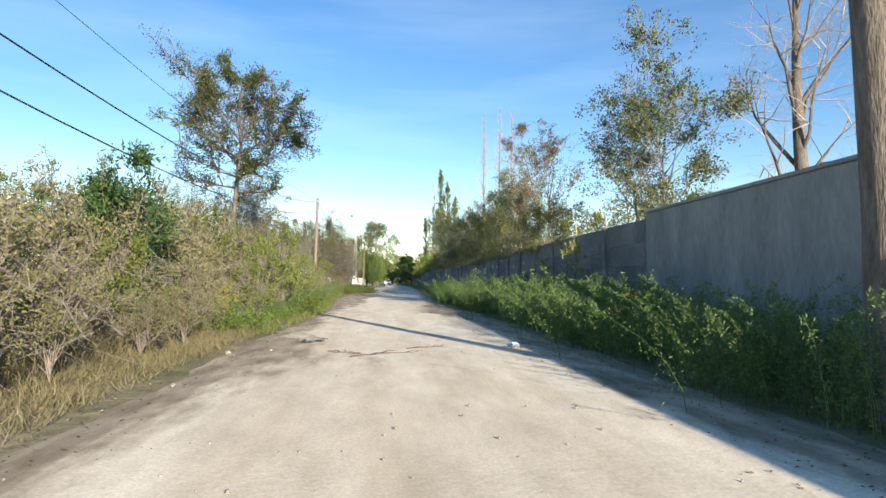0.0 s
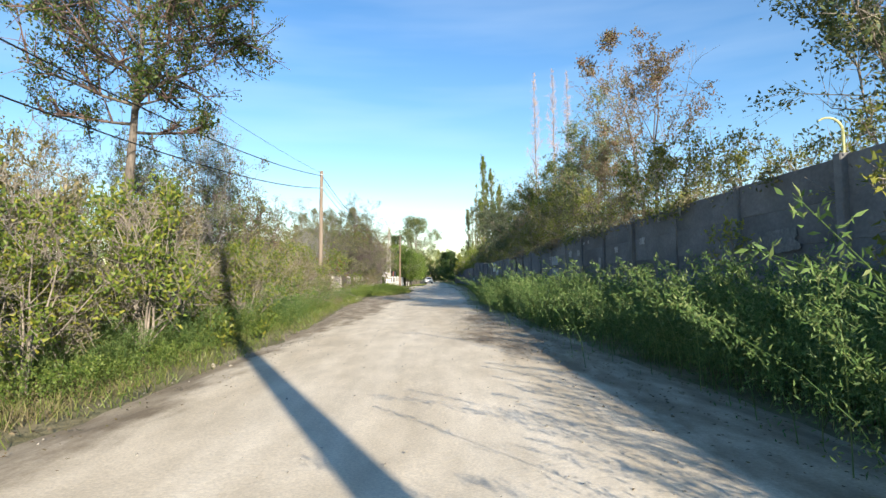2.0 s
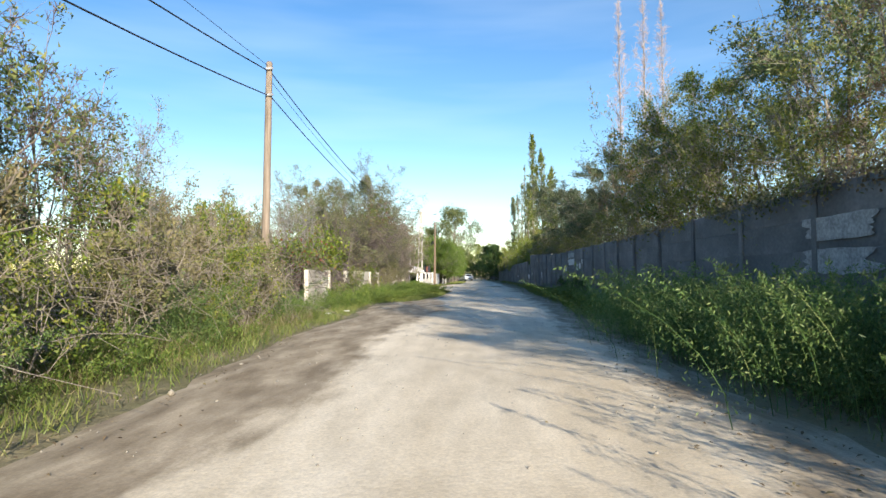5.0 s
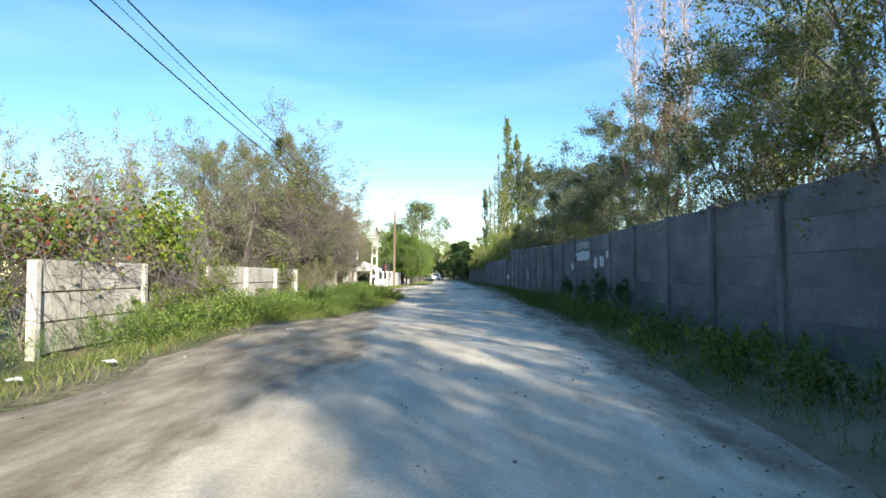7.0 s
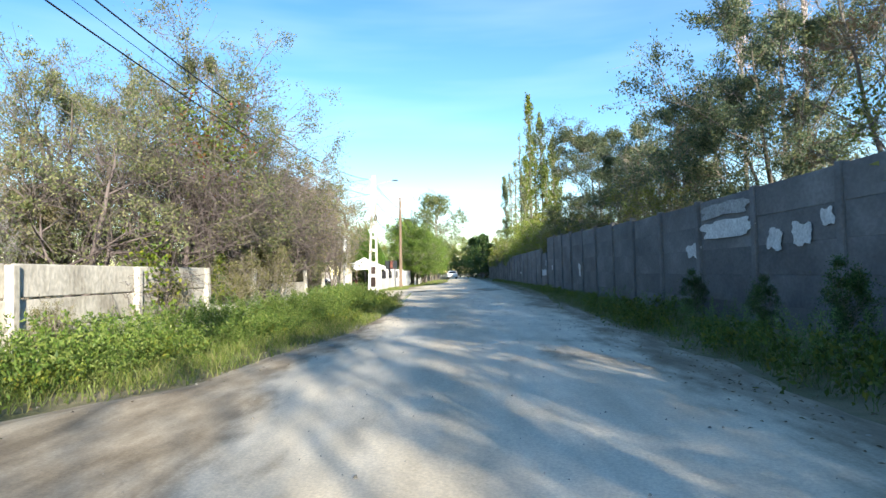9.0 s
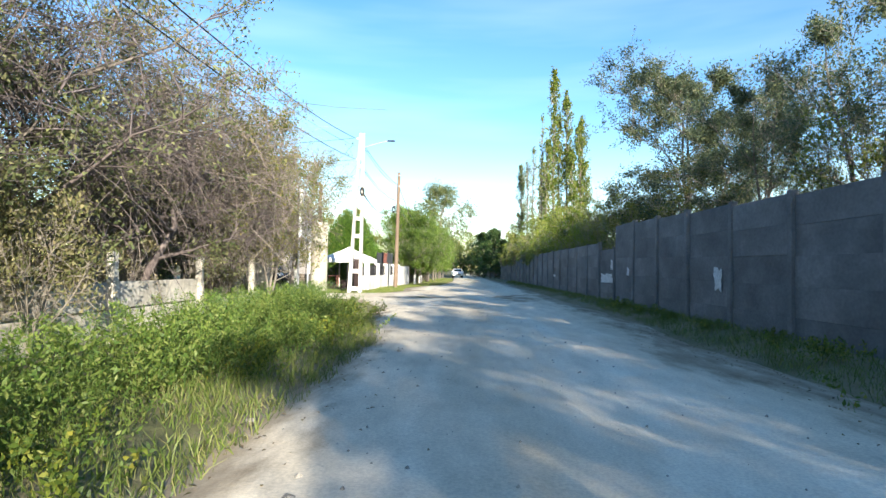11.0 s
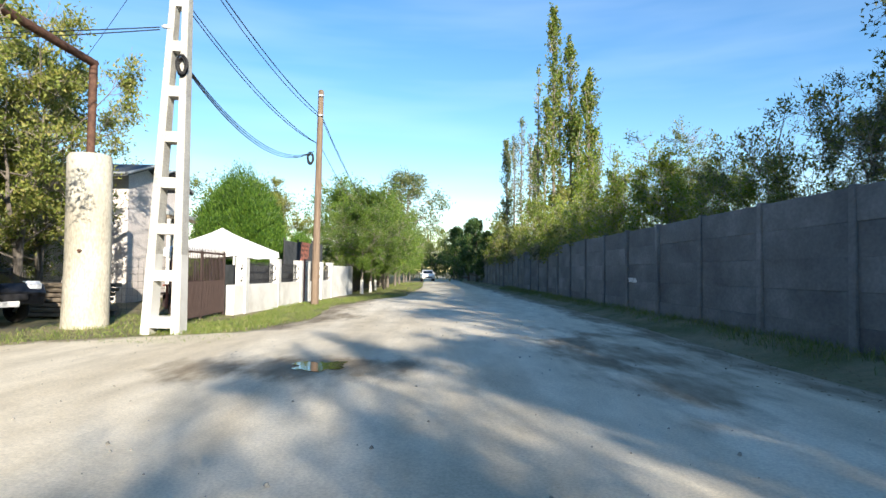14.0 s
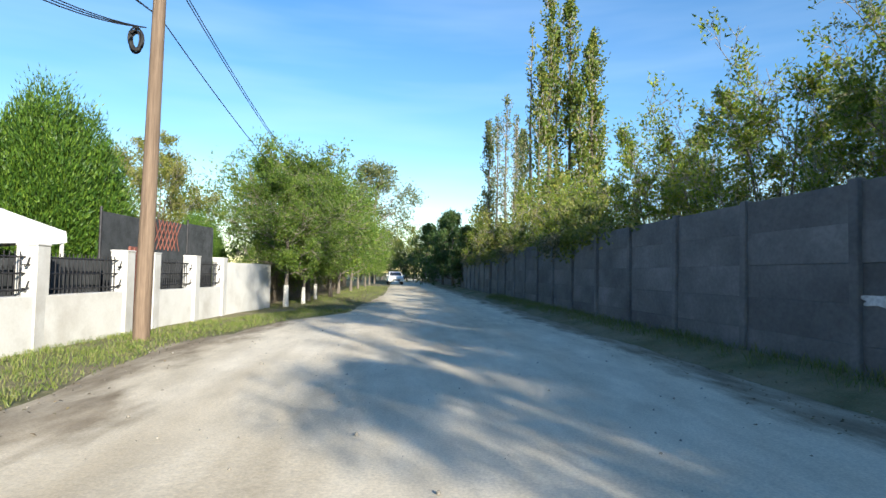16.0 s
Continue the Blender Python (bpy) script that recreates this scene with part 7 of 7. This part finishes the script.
crumple("plastic_bag", "crumpled white plastic bag on the track", -0.6, 12.8, 0.6, 0.36, 0.09, M_GREYPAINT, 1, "litter")
crumple("plastic_bag", "crumpled pale plastic scrap at the shaded edge", 3.25, 11.9, 0.4, 0.22, 0.06, M_PAPER, 2, "litter")
crumple("paper_litter", "crumpled paper litter beside the track", -1.6, 53.3, 0.14, 0.1, 0.03, M_PAPER, 3, "litter")
crumple("paper_litter", "crumpled paper litter beside the track", -2.9, 48.6, 0.18, 0.12, 0.03, M_PAPER, 4, "litter")
crumple("paper_litter", "crumpled paper litter beside the track", -3.2, 47.2, 0.16, 0.12, 0.03, M_PAPER, 5, "litter")


def fallen_branch(x, y, turn, ln, seed):
    rng = np.random.default_rng(seed)
    t = Tubes()
    u = np.linspace(0, 1, 7)[:, None]
    main = np.concatenate([u * ln, 0.12 * ln * np.sin(u * 3), 0.02 + 0.02 * rng.random((7, 1))], 1)
    t.add(main, np.linspace(0.010, 0.004, 7), 6)
    for k in range(6):
        p = main[rng.integers(1, 6)]
        d = np.array([rng.uniform(0.2, 0.6), rng.uniform(-0.5, 0.5), 0.05]) * ln * 0.4
        t.add([p, p + d * 0.5 + (0, 0, 0.02), p + d], (0.006, 0.004, 0.002), 4)
    ob = part("fallen_branch", t.mesh("fallen_branch", M_TWIGBROWN), None)
    ob.matrix_basis = pose(x, y, 0.025, 0, 0, turn)
    return tagged(ob, "thin fallen branch lying on the gravel", "branch", "fallen branches")


fallen_branch(0.25, 10.4, 28, 1.3, 1)
fallen_branch(1.2, 11.6, 15, 0.8, 2)
fallen_branch(0.4, 10.9, 150, 0.7, 3)


def ico(bm, x, y, z, r, rng, sub=1):
    m = Matrix.Translation((x, y, z)) @ Matrix.Rotation(rng.uniform(0, 6), 4, "Z") @ Matrix.Diagonal((r * rng.uniform(0.8, 1.3), r * rng.uniform(0.7, 1.1), r * rng.uniform(0.45, 0.8), 1))
    vs = bmesh.ops.create_icosphere(bm, subdivisions=sub, radius=1, matrix=m)["verts"]
    for v in vs:
        v.co += Vector((rng.uniform(-1, 1), rng.uniform(-1, 1), rng.uniform(-1, 1))) * r * 0.16


# loose stones: sizes and places by chance along the edges, some on the carriageway
srng = random.Random(31)
stone_me = []
for k in range(6):
    bm = bmesh.new()
    ico(bm, 0, 0, 0.3, 1.0, srng)
    me = bpy.data.meshes.new("stone")
    bm.to_mesh(me)
    bm.free()
    me.materials.append(M_STONE)
    stone_me.append(me)
sp = np.random.default_rng(5)
pv, pq, pn = [], [], 0
for k in range(2600):
    yy = float(sp.uniform(0, 115))
    a, b = lerp_rows(LEFT_EDGE, yy), lerp_rows(RIGHT_EDGE, yy)
    u = float(sp.beta(0.7, 0.9))
    xx = a + (b - a) * u
    r = float(0.006 + 0.014 * sp.random() ** 3)
    c = np.array((xx, yy, 0.035 if 0.15 < u < 0.85 else 0.01))
    o = np.array(((1, 0, 0), (0, 1, 0), (-1, 0, 0), (0, -1, 0))) * r * sp.uniform(0.7, 1.3, (4, 1))
    pv += [c + o[0], c + o[1], c + o[2], c + o[3], c + o[0] * 0.5 + (0, 0, r), c + o[1] * 0.5 + (0, 0, r), c + o[2] * 0.5 + (0, 0, r * 0.8), c + o[3] * 0.5 + (0, 0, r * 0.9)]
    pq += [(pn, pn + 1, pn + 5, pn + 4), (pn + 1, pn + 2, pn + 6, pn + 5), (pn + 2, pn + 3, pn + 7, pn + 6), (pn + 3, pn, pn + 4, pn + 7), (pn + 4, pn + 5, pn + 6, pn + 7)]
    pn += 8
tagged(new("gravel", mesh_quads("gravel", pv, pq, M_STONE)), "scattered small pale stones on the track", "gravel", kind="stuff")
for k in range(40):
    yy = srng.uniform(4, 100)
    left = srng.random() < 0.7
    xx = (lerp_rows(LEFT_EDGE, yy) + srng.uniform(0.0, 1.0)) if left else (lerp_rows(RIGHT_EDGE, yy) - srng.uniform(0, 0.8))
    ob = part("stone", stone_me[k % 6], None)
    s = srng.uniform(0.02, 0.055)
    ob.matrix_basis = Matrix.Translation((xx, yy, 0.005)) @ Matrix.Rotation(srng.uniform(0, 6), 4, "Z") @ Matrix.Diagonal((s, s, s, 1))
    tagged(ob, "small pale stone beside the track", "stone", "stones beside the track")

# puddle
bm = bmesh.new()
ring = []
for k in range(40):
    a = 2 * math.pi * k / 40
    r = 1 + 0.7 * noise.noise((math.cos(a) * 1.6, math.sin(a) * 1.6, 7)) + 0.35 * noise.noise((math.cos(a) * 4, math.sin(a) * 4, 2))
    ring.append(bm.verts.new((math.cos(a) * 0.3 * r, math.sin(a) * 0.42 * r, 0)))
bm.faces.new(ring)
puddle = part("puddle", bm, M_WATER)
puddle.matrix_basis = pose(-0.3, 89.3, 0.052)
tagged(puddle, "shallow muddy puddle that mirrors the sky", "water", kind="structure")

# faded red board seen through the hedge
redb = tagged(new("notice_board"), "faded white and red board behind the hedge", "board")
part("panel", boxes((0, 0, 1.25, 0.05, 1.8, 0.7), bevel=0.01), M_SIGN, redb)
part("red_stripe", boxes((0.03, 0.5, 1.4, 0.012, 0.5, 0.2)), M_RED, redb)
part("red_stripe", boxes((0.03, 0.5, 1.05, 0.012, 0.5, 0.15)), M_RED, redb)
for sy in (-0.7, 0.7):
    part("post", boxes((-0.04, sy, 0.6, 0.06, 0.06, 1.6)), M_WOOD, redb)
redb.matrix_basis = pose(-5.6, 30.6, 0, 0, 0, -40)
